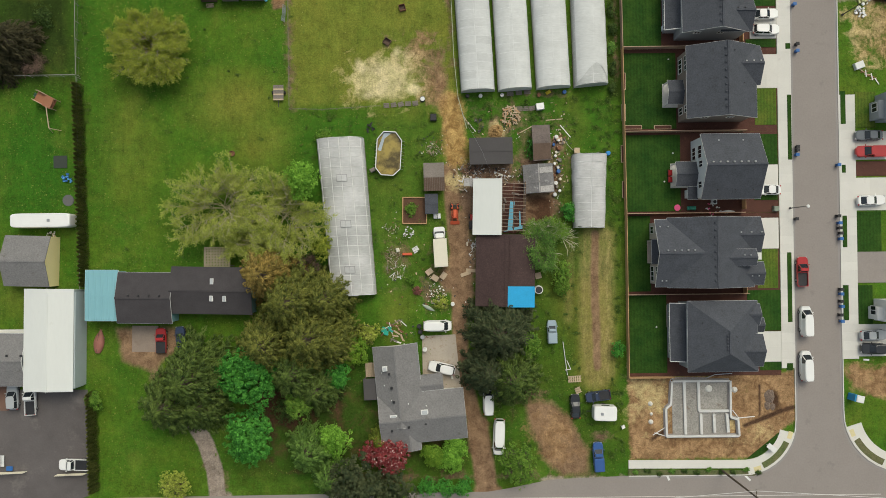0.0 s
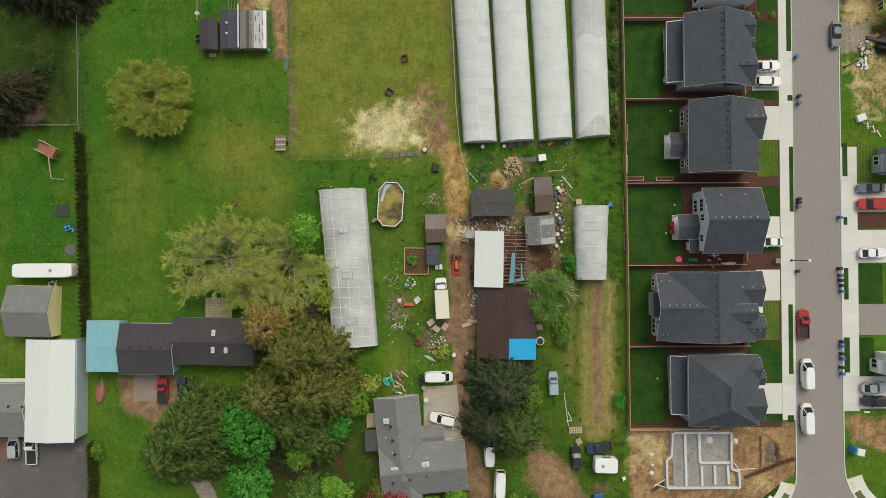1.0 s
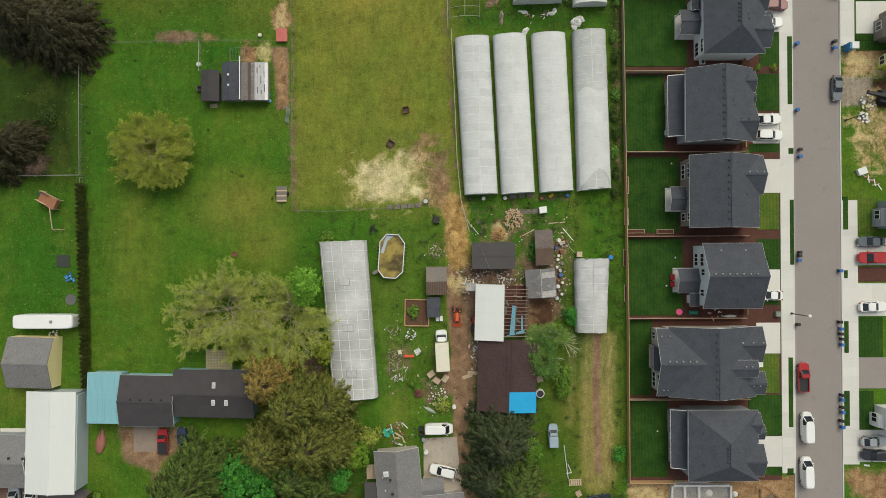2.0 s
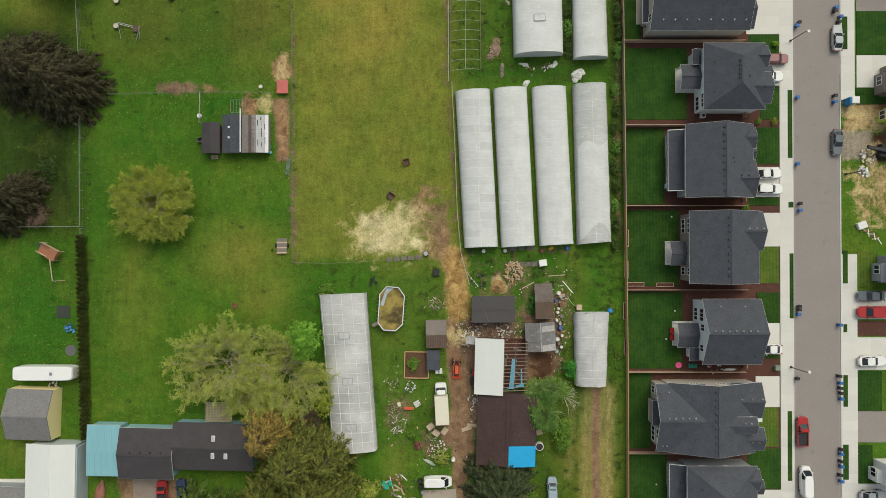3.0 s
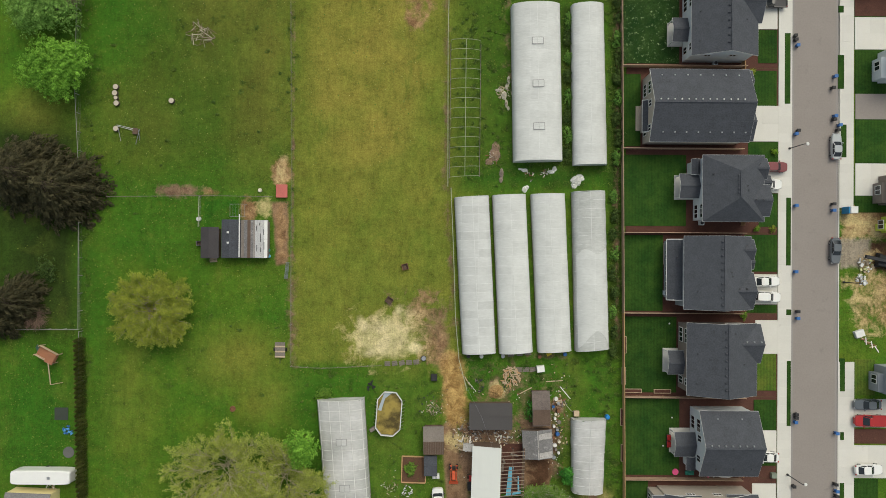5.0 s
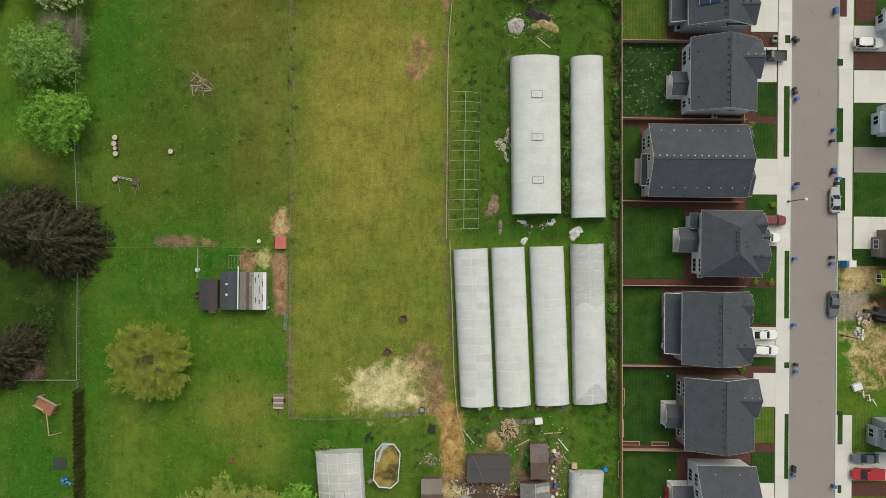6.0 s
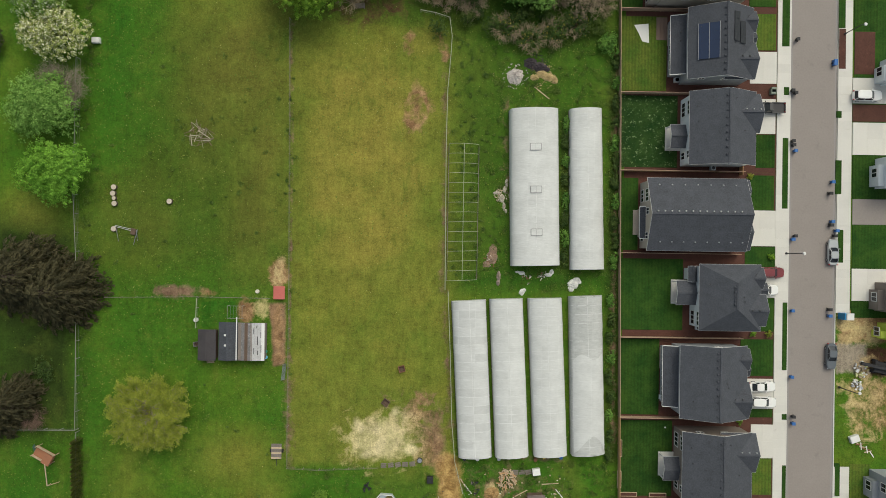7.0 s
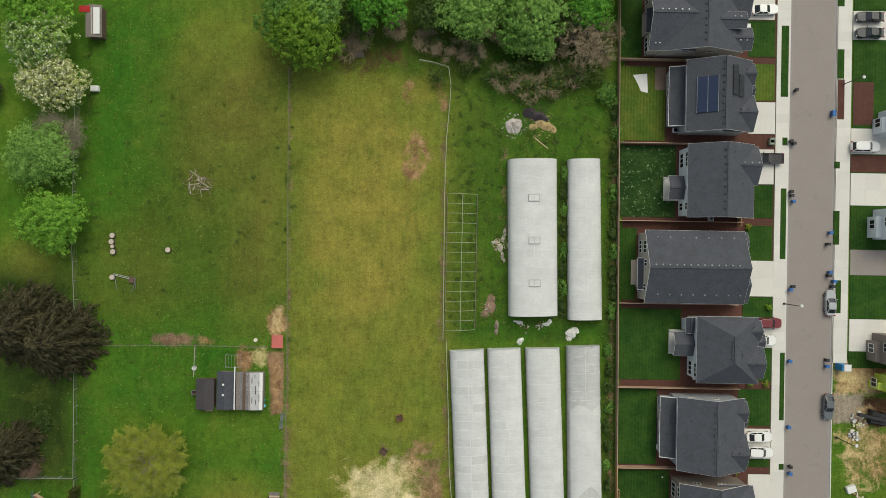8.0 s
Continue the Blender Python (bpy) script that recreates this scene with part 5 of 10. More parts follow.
for k, (n, y) in enumerate(((4, -0.2), (3, -0.4))):
    for j in range(n):
        roof_panel(nine, 1.3 + 1.25 * k, y + 1.25 * j, 2.4 + 1.25 * k, y + 1.2 + 1.25 * j, 8.75, 0.52, SOLAR_BLACK, "black solar panel")

# ---- greenhouses ----
def tunnel(name, corners, peak, wall_h, sheet, hoop_mat, label, group="", step=1.5, purlins=3, cover=True, vents_at=(), ragged=0.0, seed=1, rib=0.0, top=None):
    """An arched greenhouse over four corners (south-west, south-east, north-east, north-west)."""
    sw, se, ne, nw = [Vector((*c, 0)) for c in corners]
    centre = (sw + se + ne + nw) / 4
    g = thing(name, centre.x, centre.y, 0, 0, label, "greenhouse", group)
    length = ((nw - sw).length + (ne - se).length) / 2
    n = max(3, round(length / step))
    rnd = random.Random(seed)
    m = 14

    def ring(k, lift=0.0, sag=0.0):
        a, b = sw.lerp(nw, k) - centre, se.lerp(ne, k) - centre
        out = []
        for i in range(m + 1):
            ang = math.pi * i / m
            u = 0.5 - 0.5 * math.cos(ang)
            z = wall_h + (peak - wall_h) * math.sin(ang) ** 0.9
            if i in (0, m):
                z = 0.0
            p = a.lerp(b, u)
            out.append(Vector((p.x, p.y, z + lift - (sag if 0 < i < m else 0))))
        return out

    ends = [ring(0), ring(1)]
    if cover:
        s = Shape()
        rings = []
        for k in range(2 * n + 1):
            r = ring(k / (2 * n), 0.04, 0.03 if k % 2 else 0.0)
            if ragged:
                q = 3.0 * ragged if k in (0, 2 * n) else ragged
                for p in r:
                    p.z = max(p.z + rnd.uniform(-ragged, ragged), 0.02)
                    p.x += rnd.uniform(-ragged, ragged)
                    p.y += rnd.uniform(-q, q)
            rings.append(r)
        w = m + 1
        s.add([p for r in rings for p in r], [(k * w + i, k * w + i + 1, (k + 1) * w + i + 1, (k + 1) * w + i) for k in range(2 * n) for i in range(m)])
        s.smooth = True
        part("cover", s, sheet, g, "milky plastic sheeting")
        if top:
            a, b = top
            s = Shape()
            rings = []
            for q in range(25):
                r = []
                for i in range(2, m - 1):
                    bow = 1 - ((i - m / 2) / (m / 2 - 2)) ** 2
                    k0 = a + 0.11 * bow * (i - 2) / 6 if i < 9 else a + 0.11 * bow
                    u = k0 + (b - 0.02 * math.sin(i * 0.9) - k0) * q / 24
                    r.append(ring(u, 0.10 + rnd.uniform(0, 0.03))[i])
                rings.append(r)
            w = m - 3
            s.add([p for r in rings for p in r], [(k * w + i, k * w + i + 1, (k + 1) * w + i + 1, (k + 1) * w + i) for k in range(24) for i in range(w - 1)])
            s.smooth = True
            part("top_sheet", s, SHEETING, g, "second sheet slipping off the end")
        for r in ends:
            part("end_wall", Shape().add(r, [tuple(range(m + 1))]), sheet, g)
    for k in range(n + 1):
        r = ring(k / n, rib)
        part("hoop", Shape().pipe(r, 0.035), hoop_mat, g)
    for j in range(purlins):
        i = round((j + 1) * m / (purlins + 1))
        part("purlin", Shape().tube(ends[0][i] + Vector((0, 0, 1.2 * rib)), ends[1][i] + Vector((0, 0, 1.2 * rib)), 0.045, None, 5), hoop_mat, g)
    for a, b in ((sw, nw), (se, ne)):
        part("base_board", beam(Shape(), a - centre + Vector((0, 0, 0.12)), b - centre + Vector((0, 0, 0.12)), 0.08, 0.24), WOOD_GREY, g)
    for k in vents_at:
        r0, r1, r2, r3 = ring(k, 0.12), ring(k + 1.15 / length, 0.12), ring(k, 0.16), ring(k + 1.15 / length, 0.16)
        i0, i1 = 6, 8
        v = part("roof_hatch", Shape().pipe([r0[7], r1[7]], 0.05), HATCH_FRAME, g, "metal-framed roof hatch")
        for p, q in ((r0[i0], r1[i0]), (r0[i1], r1[i1]), (r0[i0], r0[7]), (r0[7], r0[i1]), (r1[i0], r1[7]), (r1[7], r1[i1])):
            part("hatch_bar", Shape().tube(p, q, 0.06, None, 4), HATCH_FRAME, v)
        part("hatch_sheet", Shape().add(r2[i0:i1 + 1] + r3[i0:i1 + 1], [(i, i + 1, 4 + i, 3 + i) for i in range(2)]), sheet, v)
    return g


HATCH_FRAME = plain("grey_hatch_frame", (0.25, 0.25, 0.25), 0.6)
RIB = plain("rib_white", (0.60, 0.61, 0.60), 0.6)
GH = "white plastic tunnel greenhouse standing in a row"
for k, c in enumerate((
        ((3.20, 28.15), (9.10, 28.35), (7.68, 55.85), (1.60, 55.45)),
        ((9.70, 28.20), (15.55, 28.60), (14.15, 56.15), (8.30, 55.90)),
        ((16.45, 28.50), (22.30, 28.85), (21.00, 56.30), (15.05, 56.15)),
        ((23.05, 28.75), (28.90, 29.25), (28.05, 56.85), (22.30, 56.60)))):
    tunnel("tunnel_greenhouse", c, 2.7, 1.0, (SHEETING_PATCHED, SHEETING, SHEETING, SHEETING_GREY)[k], RIB, GH, "row of four tunnel greenhouses", 1.5, 1, ragged=0.02 + 0.02 * (k == 3), seed=k, rib=0.02, top=(0.02, 0.62) if k == 3 else None)
tunnel("tunnel_greenhouse", ((11.95, 61.85), (20.50, 62.10), (19.90, 89.45), (11.35, 89.25)), 3.4, 1.4, SHEETING, RIB, "broad white plastic greenhouse with three roof hatches", "", 1.8, 1, vents_at=(0.19, 0.46, 0.73), seed=8, rib=0.0)
tunnel("tunnel_greenhouse", ((22.47, 61.35), (28.38, 61.52), (27.6, 89.66), (21.95, 89.49)), 2.7, 1.0, SHEETING, RIB, "narrow white plastic greenhouse beside the board fence", "", 1.8, 1, ragged=0.02, seed=9, rib=0.01)
tunnel("tunnel_greenhouse", ((22.60, 4.10), (27.95, 4.06), (28.45, 16.85), (22.50, 16.85)), 2.6, 1.1, SHEETING_THIN, RIB, "short grey plastic tunnel greenhouse by the field", "", 1.45, 1, ragged=0.07, seed=10, rib=0.06)
tunnel("tunnel_greenhouse", ((-19.86, -7.20), (-12.09, -7.08), (-14.05, 20.20), (-22.20, 19.90)), 3.2, 1.3, SHEETING_THIN, TRIM, "long worn plastic greenhouse with visible white frame", "", 1.75, 5, vents_at=(0.14, 0.43, 0.72), ragged=0.05, seed=11, rib=0.07)
tunnel("greenhouse_frame", ((0.72, 59.07), (6.04, 59.34), (6.14, 83.04), (0.81, 83.18)), 2.3, 1.0, SHEETING, POLE_GREEN, "bare hoop frame of a tunnel greenhouse without sheeting", "", 1.75, 1, cover=False)

# ---- old farm buildings ----
def shed(name, cx, cy, lx, ly, turn, ze, zr, axis, roofing, wall, label, category="shed", trim=None, hips=(0, 0), over=0.25):
    h = thing(name, cx, cy, 0, turn, label, category)
    volume(h, (-lx / 2, -ly / 2, lx / 2, ly / 2), ze, zr, axis, *hips, wall, roofing, over=over, trim=trim, thick=0.12)
    return h


def between(p, q):
    return ((p[0] + q[0]) / 2, (p[1] + q[1]) / 2, abs(q[0] - p[0]), abs(q[1] - p[1]))


# teal-roofed barn and the two dark-roofed wings
h = shed("farmhouse", *between((-61.73, -11.03), (-56.06, -2.31)), -0.8, 3.4, 3.5, "x", METAL_TEAL, SIDING_TEAL, "annex with a ribbed teal metal roof", "building", TRIM)
ribs_w = between((-61.73, -11.03), (-56.06, -2.31))
for k in range(14):
    x = -ribs_w[2] / 2 + (k + 0.5) * ribs_w[2] / 14
    s = Shape()
    beam(s, (x, -ribs_w[3] / 2, 3.43), (x, 0, 3.53), 0.07, 0.06)
    beam(s, (x, 0, 3.53), (x, ribs_w[3] / 2, 3.43), 0.07, 0.06)
    part("roof_rib", s, METAL_TEAL, h)
h = shed("farmhouse", *between((-56.07, -11.51), (-46.67, -2.79)), -1.2, 3.6, 4.7, "x", SHINGLE_DARK, SIDING_TEAL, "garage wing with dark shingles and teal walls", "building", TRIM)
vents(h, [(-2.4 + 1.75 * k, 0.45, 4.65) for k in range(4)], 0.24, METAL_DARK)
part("garage_door", Shape().box(-1.2, -4.45, 0.1, 3.4, -4.36, 2.4), TRIM, h, "white garage door")
h = shed("farmhouse", *between((-47.01, -10.1), (-32.98, -1.99)), -1.5, 3.3, 4.5, "x", SHINGLE_DARK, SIDING_TEAL, "long house wing with a dark shingle roof", "house", None)
for x, y in ((0.2, 1.6), (0.2, -1.3), (2.4, -1.3)):
    z = 4.5 - abs(y) * 0.28
    s = part("skylight", Shape().block(x, y, z - 0.1, 0.6, 1.0, 0.25, 0, 0.05), TRIM, h, "white-framed skylight")
    part("pane", Shape().block(x, y, z + 0.14, 0.42, 0.8, 0.03), SKYLIGHT, s)
deck = thing("roof_pergola", -39.41, -0.28, 0, -1, "weathered wooden pergola behind the house", "pergola")
for k in range(18):
    part("slat", Shape().box(-2.2 + k * 0.26, -1.7, 2.5, -2.06 + k * 0.26, 1.7, 2.54), LATTICE, deck)
for k in range(13):
    part("cross_slat", Shape().box(-2.2, -1.7 + k * 0.27, 2.54, 2.36, -1.56 + k * 0.27, 2.57), LATTICE, deck)
for x in (-2.1, 2.2):
    part("bearer", Shape().box(x - 0.08, -1.7, 2.34, x + 0.08, 1.7, 2.5), WOOD_GREY, deck)
    for y in (-1.5, 1.5):
        part("post", Shape().box(x - 0.07, y - 0.07, 0, x + 0.07, y + 0.07, 2.34), WOOD_GREY, deck)

# far-west neighbour
WORKSHOP_WALL = plain("pale_teal_wall", (0.40, 0.46, 0.47), 0.6, (0.5, 0.06), (6.0, 0.06))
h = shed("workshop", *between((-71.94, -22.87), (-63.45, -5.39)), -1.0, 4.0, 4.6, "y", METAL_WHITE, WORKSHOP_WALL, "tall workshop with a plain white metal roof", "workshop", None, over=0.3)
part("side_wall", Shape().box(4.1, -8.2, 0, 4.4, 8.2, 3.7), WORKSHOP_WALL, h, "grey metal side wall")
for k in range(2, 3):
    x = -3.4 + k * 1.7
    s = Shape()
    z = 4.598 - abs(x) * 0.1365
    beam(s, (x, -9.0, z), (x, 9.0, z), 0.03, 0.02)
    part("roof_seam", s, METAL_WHITE, h)
h = shed("garden_shed", *between((-75.77, -5), (-67.93, 3.75)), -2.0, 3.0, 4.6, "x", SHINGLE_GREY, SIDING_YELLOW, "cream shed with a grey shingle roof", "shed", None, over=0.06)
h = shed("farmhouse", *between((-85.1, -21.98), (-72.07, -12.95)), -1.0, 3.2, 4.6, "x", SHINGLE_GREY, SIDING_GREY, "neighbouring house with a grey shingle roof", "house", TRIM)
vents(h, [(4.0, 0.9, 4.4), (6.4, 0.9, 4.4)], 0.35, METAL_DARK)
single("concrete_apron", Shape().block(0, 0, 0, 4.4, 1.7, 0.12, 0, 0.02), CONCRETE, "pale concrete strip beside the workshop", "slab", kind="structure", x=-76.6, y=-13.5)
lot = Shape().prism([(-84.64, -23.15), (-63.21, -23.4), (-63.05, -42.05), (-67.04, -43.2), (-84.75, -43)], -0.1, 0.035)
single("asphalt_yard", lot, ASPHALT_OLD, "dark worn asphalt yard with tyre marks", "yard", kind="structure")
single("brick_paving", Shape().block(0, 0, -0.05, 2.6, 4.4, 0.1, 0, 0.01), plain("brick_paving_mat", (0.17, 0.10, 0.075), 0.9), "reddish paved strip beside parked cars", "paving", kind="structure", x=-78.47, y=-24.72)

# old grey house by the lane
gx, gy = -4.4, -24.43
h = thing("farmhouse", gx, gy, 0, 5.0, "single-storey farmhouse with a worn grey shingle roof", "house")
volume(h, (-7.4, -8.0, 7.3, 0.6), 2.9, 4.7, "x", 0, 0, SIDING_BEIGE, SHINGLE_GREY)
volume(h, (-7.5, -5.0, 0.2, 9.0), 2.9, 4.6, "y", 0, 0, SIDING_BEIGE, SHINGLE_GREY, name="wing_roof")
volume(h, (-4.2, -9.3, -0.8, -4.5), 2.7, 3.5, "y", 0, 0, SIDING_BEIGE, SHINGLE_GREY, name="porch_roof")
volume(h, (0.0, -0.2, 4.0, 3.4), 2.6, 3.1, "x", 0, 0, SIDING_BEIGE, SHINGLE_GREY, name="side_roof", trim=None)
for x, y, big in ((-5.6, 5.3, 0), (-4.9, -3.2, 1), (0.4, -2.8, 1)):
    s = part("skylight", Shape().block(x, y, 3.9, 0.85 + 0.4 * big, 0.85 + 0.3 * big, 0.5, 0, 0.06), TRIM, h, "white-framed skylight")
    part("pane", Shape().block(x, y, 4.4, 0.55 + 0.35 * big, 0.55 + 0.3 * big, 0.03), SKYLIGHT, s)
vents(h, [(-4.9 + 0.15 * k, 4.4 - 2.4 * k, 4.55) for k in range(3)] + [(-5.4 + 2.9 * k, -5.3 + 0.35 * k, 4.2) for k in range(4)], 0.4, METAL_DARK)
vents(h, [(-6.3, 4.6, 3.6), (-6.0, 2.4, 3.7), (-5.0, -0.2, 3.9), (0.8, -1.6, 4.2), (-2.2, -1.0, 4.2)], 0.18, TRIM)
low_roof = thing("carport", -12.3, -23.4, 0, 2, "flat dark-roofed carport beside the farmhouse", "carport")
part("roof", Shape().block(0, 0, 2.3, 4.0, 3.7, 0.18, 0, 0.04), ROLL_ROOF, low_roof, "dark roofing felt")
for x in (-1.8, 1.8):
    for y in (-1.7, 1.7):
        part("post", Shape().box(x - 0.06, y - 0.06, 0, x + 0.06, y + 0.06, 2.3), WOOD_GREY, low_roof)
single("patio", Shape().prism([(-4.19, -14.64), (1.68, -14.41), (3.26, -31.59), (-4.09, -31.51)], -0.1, 0.06), CONCRETE_OLD, "worn stained concrete yard beside the farmhouse", "patio", kind="structure")
wall = thing("low_wall", -1.51, -24, 0, 2, "pale concrete block wall at the yard", "wall")
part("block", Shape().block(0, 0, 0, 5.6, 0.35, 0.7, 0, 0.03), CONCRETE, wall)
part("block", Shape().block(2.6, 2.0, 0, 0.35, 0.0 + 0.5, 0.7, 0, 0.03), CONCRETE, wall)
d = thing("wooden_deck", -13.17, -20.42, 0, 2, "small pale wooden deck beside the house", "deck")
for k in range(8):
    part("plank", Shape().box(-1.0 + k * 0.25, -1.25, 0.3, -0.77 + k * 0.25, 1.25, 0.36), WOOD_PALE, d)

# barn with white, open and dark roof
RAFTER = plain("weathered_rafters", (0.30, 0.235, 0.185), 0.9, (0.6, 0.2), (5.0, 0.3), per=0.15)
bx, by = 7.28, 7.75
barn = thing("barn", bx, by, 0, -1.5, "old barn with a white metal roof and bare rafters", "barn")
part("roof", Shape().slab([(-2.4, -4.8, 3.3), (2.5, -4.8, 4.2), (2.5, 4.8, 4.2), (-2.4, 4.8, 3.3)], 0.08), METAL_WHITE, barn, "white metal roof sheets")
for k in range(5):
    part("roof_seam", beam(Shape(), (-2.4, -4.8 + 2.4 * k, 3.33), (2.5, -4.8 + 2.4 * k, 4.23), 0.05, 0.03), METAL_WHITE, barn)
part("wall", Shape().box(-2.2, -4.6, 0, -2.05, 4.6, 3.25).box(-2.05, 4.45, 0, 2.4, 4.6, 3.2), WOOD_BROWN, barn)
for k in range(14):
    part("rafter", beam(Shape(), (2.5, -4.0 + k * 0.62, 4.15), (6.7, -4.0 + k * 0.62, 3.1), 0.07, 0.16), RAFTER, barn, "bare wooden rafter")
for x, z in ((2.6, 4.05), (4.6, 3.5), (6.6, 3.0)):
    part("beam", Shape().box(x - 0.08, -4.3, z - 0.2, x + 0.08, 4.5, z), WOOD_BROWN, barn)
for y in (-4.2, 0.0, 4.3):
    part("post", Shape().box(6.5, y - 0.1, 0, 6.7, y + 0.1, 2.9), WOOD_BROWN, barn)
part("floor", Shape().box(2.4, -4.4, 0, 6.6, 4.5, 0.06), MULCH, barn, "dark earth floor")
part("plastic_strip", Shape().slab([(3.7, -4.0, 2.1), (4.5, -4.0, 2.0), (4.9, 1.1, 2.2), (4.1, 1.2, 2.3)], 0.05), TARP_PALE, barn, "loose pale blue plastic sheet")
part("plastic_strip", Shape().slab([(3.0, -4.2, 2.0), (6.3, -3.6, 1.9), (6.3, -3.0, 1.9), (4.4, -3.6, 2.1)], 0.05), TARP_PALE, barn, "loose pale blue plastic sheet")
part("plastic_strip", Shape().slab([(5.8, -3.2, 1.6), (6.1, -3.2, 1.6), (5.9, -0.6, 1.8), (5.7, -0.6, 1.8)], 0.05), TARP_PALE, barn, "loose pale blue plastic sheet")
for k, (x, y, l) in enumerate(((3.2, 0.2, 1.3), (3.4, 1.4, 0.9), (5.3, -1.6, 1.2), (5.2, 2.6, 1.4))):
    part("stored_board", Shape().block(x, y, 0.06, 0.3, l, 0.4, 25 * k, 0.02), WOOD_GREY, barn)
h = thing("barn_wing", 10.56, -3.09, 0, -1.5, "long barn with a weathered dark brown roof", "barn")
volume(h, (-5.3, -6.3, 4.9, 6.1), 2.8, 3.7, "y", 0, 0, WOOD_BROWN, SHINGLE_BARN, over=0.3, trim=None, thick=0.12)
for k in range(2, 6):
    part("roof_strip", Shape().slab([(0.35 + 0.02 * k, -6.0 + 2 * k, 3.72), (0.95, -6.0 + 2 * k, 3.6), (0.95, -4.1 + 2 * k, 3.6), (0.35, -4.1 + 2 * k, 3.72)], 0.03), SHINGLE_BARN, h, "worn roofing strip")
tarp = Shape()
tn = 8
tarp.smooth = True
tv = [(0.2 + 4.7 * i / tn, -6.4 + 3.6 * j / tn, 3.66 - 0.17 * (0.2 + 4.7 * i / tn) + 0.04 * math.sin(i * 1.7) * math.cos(j * 2.1) + 0.06) for j in range(tn + 1) for i in range(tn + 1)]
tarp.add(tv, [(j * (tn + 1) + i, j * (tn + 1) + i + 1, (j + 1) * (tn + 1) + i + 1, (j + 1) * (tn + 1) + i) for j in range(tn) for i in range(tn)])
t = single("tarpaulin", tarp, TARP_BLUE, "bright blue tarpaulin spread over the barn roof", "tarpaulin", x=10.56, y=-3.09, turn=-1.5)
shed("shed", *between((4.43, 15.18), (11.9, 19.78)), 0.5, 2.5, 2.56, "x", ROLL_ROOF, WOOD_BROWN, "low shed with a flat dark felt roof")
GREY_BROWN = plain("weathered_brown_boards", (0.150, 0.122, 0.110), 0.9, (0.6, 0.3), (4.0, 0.4), bump=0.3, stain=((0.26, 0.22, 0.20), 1.6, 0.36))
h = shed("shed", *between((15.39, 15.78), (18.5, 21.91)), 2.0, 2.1, 2.5, "x", GREY_BROWN, WOOD_BROWN, "narrow grey-brown shed with a patched roof")
part("roof_patch", Shape().slab([(-1.5, -2.9, 2.2), (1.5, -2.9, 2.2), (1.5, -0.1, 2.55), (-1.5, -0.1, 2.55)], 0.04), WOOD_BROWN, h, "darker patched roofing")
h = shed("shed", *between((13.74, 10.12), (18.98, 15.13)), 3.0, 2.1, 2.8, "y", GREY_SHEET, WOOD_BROWN, "dilapidated shed with a torn grey roof")
for j in range(2):
    for k in range(3):
        xa, xb = ((-2.6, -0.05) if j == 0 else (0.1 + 0.25 * (k % 2), 2.5 - 0.3 * (k == 1)))
        ya, yb = -2.45 + 1.65 * k, -0.9 + 1.62 * k - 0.35 * ((k + j) % 2)
        part("torn_sheet", Shape().slab([(xa, ya, 2.86 - 0.267 * abs(xa)), (xb, ya + 0.1 * j, 2.86 - 0.267 * abs(xb)), (xb, yb, 2.86 - 0.267 * abs(xb)), (xa, yb - 0.15 * j, 2.86 - 0.267 * abs(xa))], 0.03), (GREY_SHEET, (PEELED, GREY_SHEET, PEELED)[k])[j], h, "torn roofing sheet")
part("ridge_board", beam(Shape(), (0, -2.5, 2.86), (0, 2.5, 2.86), 0.16, 0.05), PEELED, h)
h = shed("shed", *between((-3.53, 10.73), (0.05, 15.59)), 1.0, 2.1, 2.4, "x", WOOD_GREY, WOOD_BROWN, "small weathered plank shed")
for k in range(12):
    part("roof_plank", Shape().slab([(-1.75 + 0.3 * k, -2.45, 2.17), (-1.49 + 0.3 * k, -2.45, 2.17), (-1.49 + 0.3 * k, 0, 2.45), (-1.75 + 0.3 * k, 0, 2.45)], 0.03), WOOD_BROWN, h)
shed("chicken_hutch", *between((-3.4, 6.76), (-1.1, 10.27)), 0.5, 1.5, 1.6, "x", SHINGLE, WOOD_GREY, "small hutch with a flat charcoal roof", "hutch")

# coop in the west field
h = shed("coop", *between((-42.63, 44.58), (-39.5, 50)), 0.0, 1.9, 2.35, "y", SHINGLE_DARK, WOOD_BROWN, "low coop with a brown felt roof", "coop")
h = shed("coop", *between((-38.99, 44.65), (-35.67, 51.33)), 0.0, 2.0, 2.5, "y", SHINGLE, WOOD_GREY, "coop with a charcoal shingle roof", "coop")
vents(h, [(-0.4, 1.1, 2.42), (-0.4, -0.7, 2.42)], 0.34, TRIM)
h = shed("coop", *between((-35.61, 44.68), (-30.82, 51.28)), 0.0, 2.0, 2.3, "y", WOOD_GREY, WOOD_GREY, "coop roofed with weathered grey planks", "coop")
def coop_z(x):
    return 2.36 - 0.125 * abs(x)


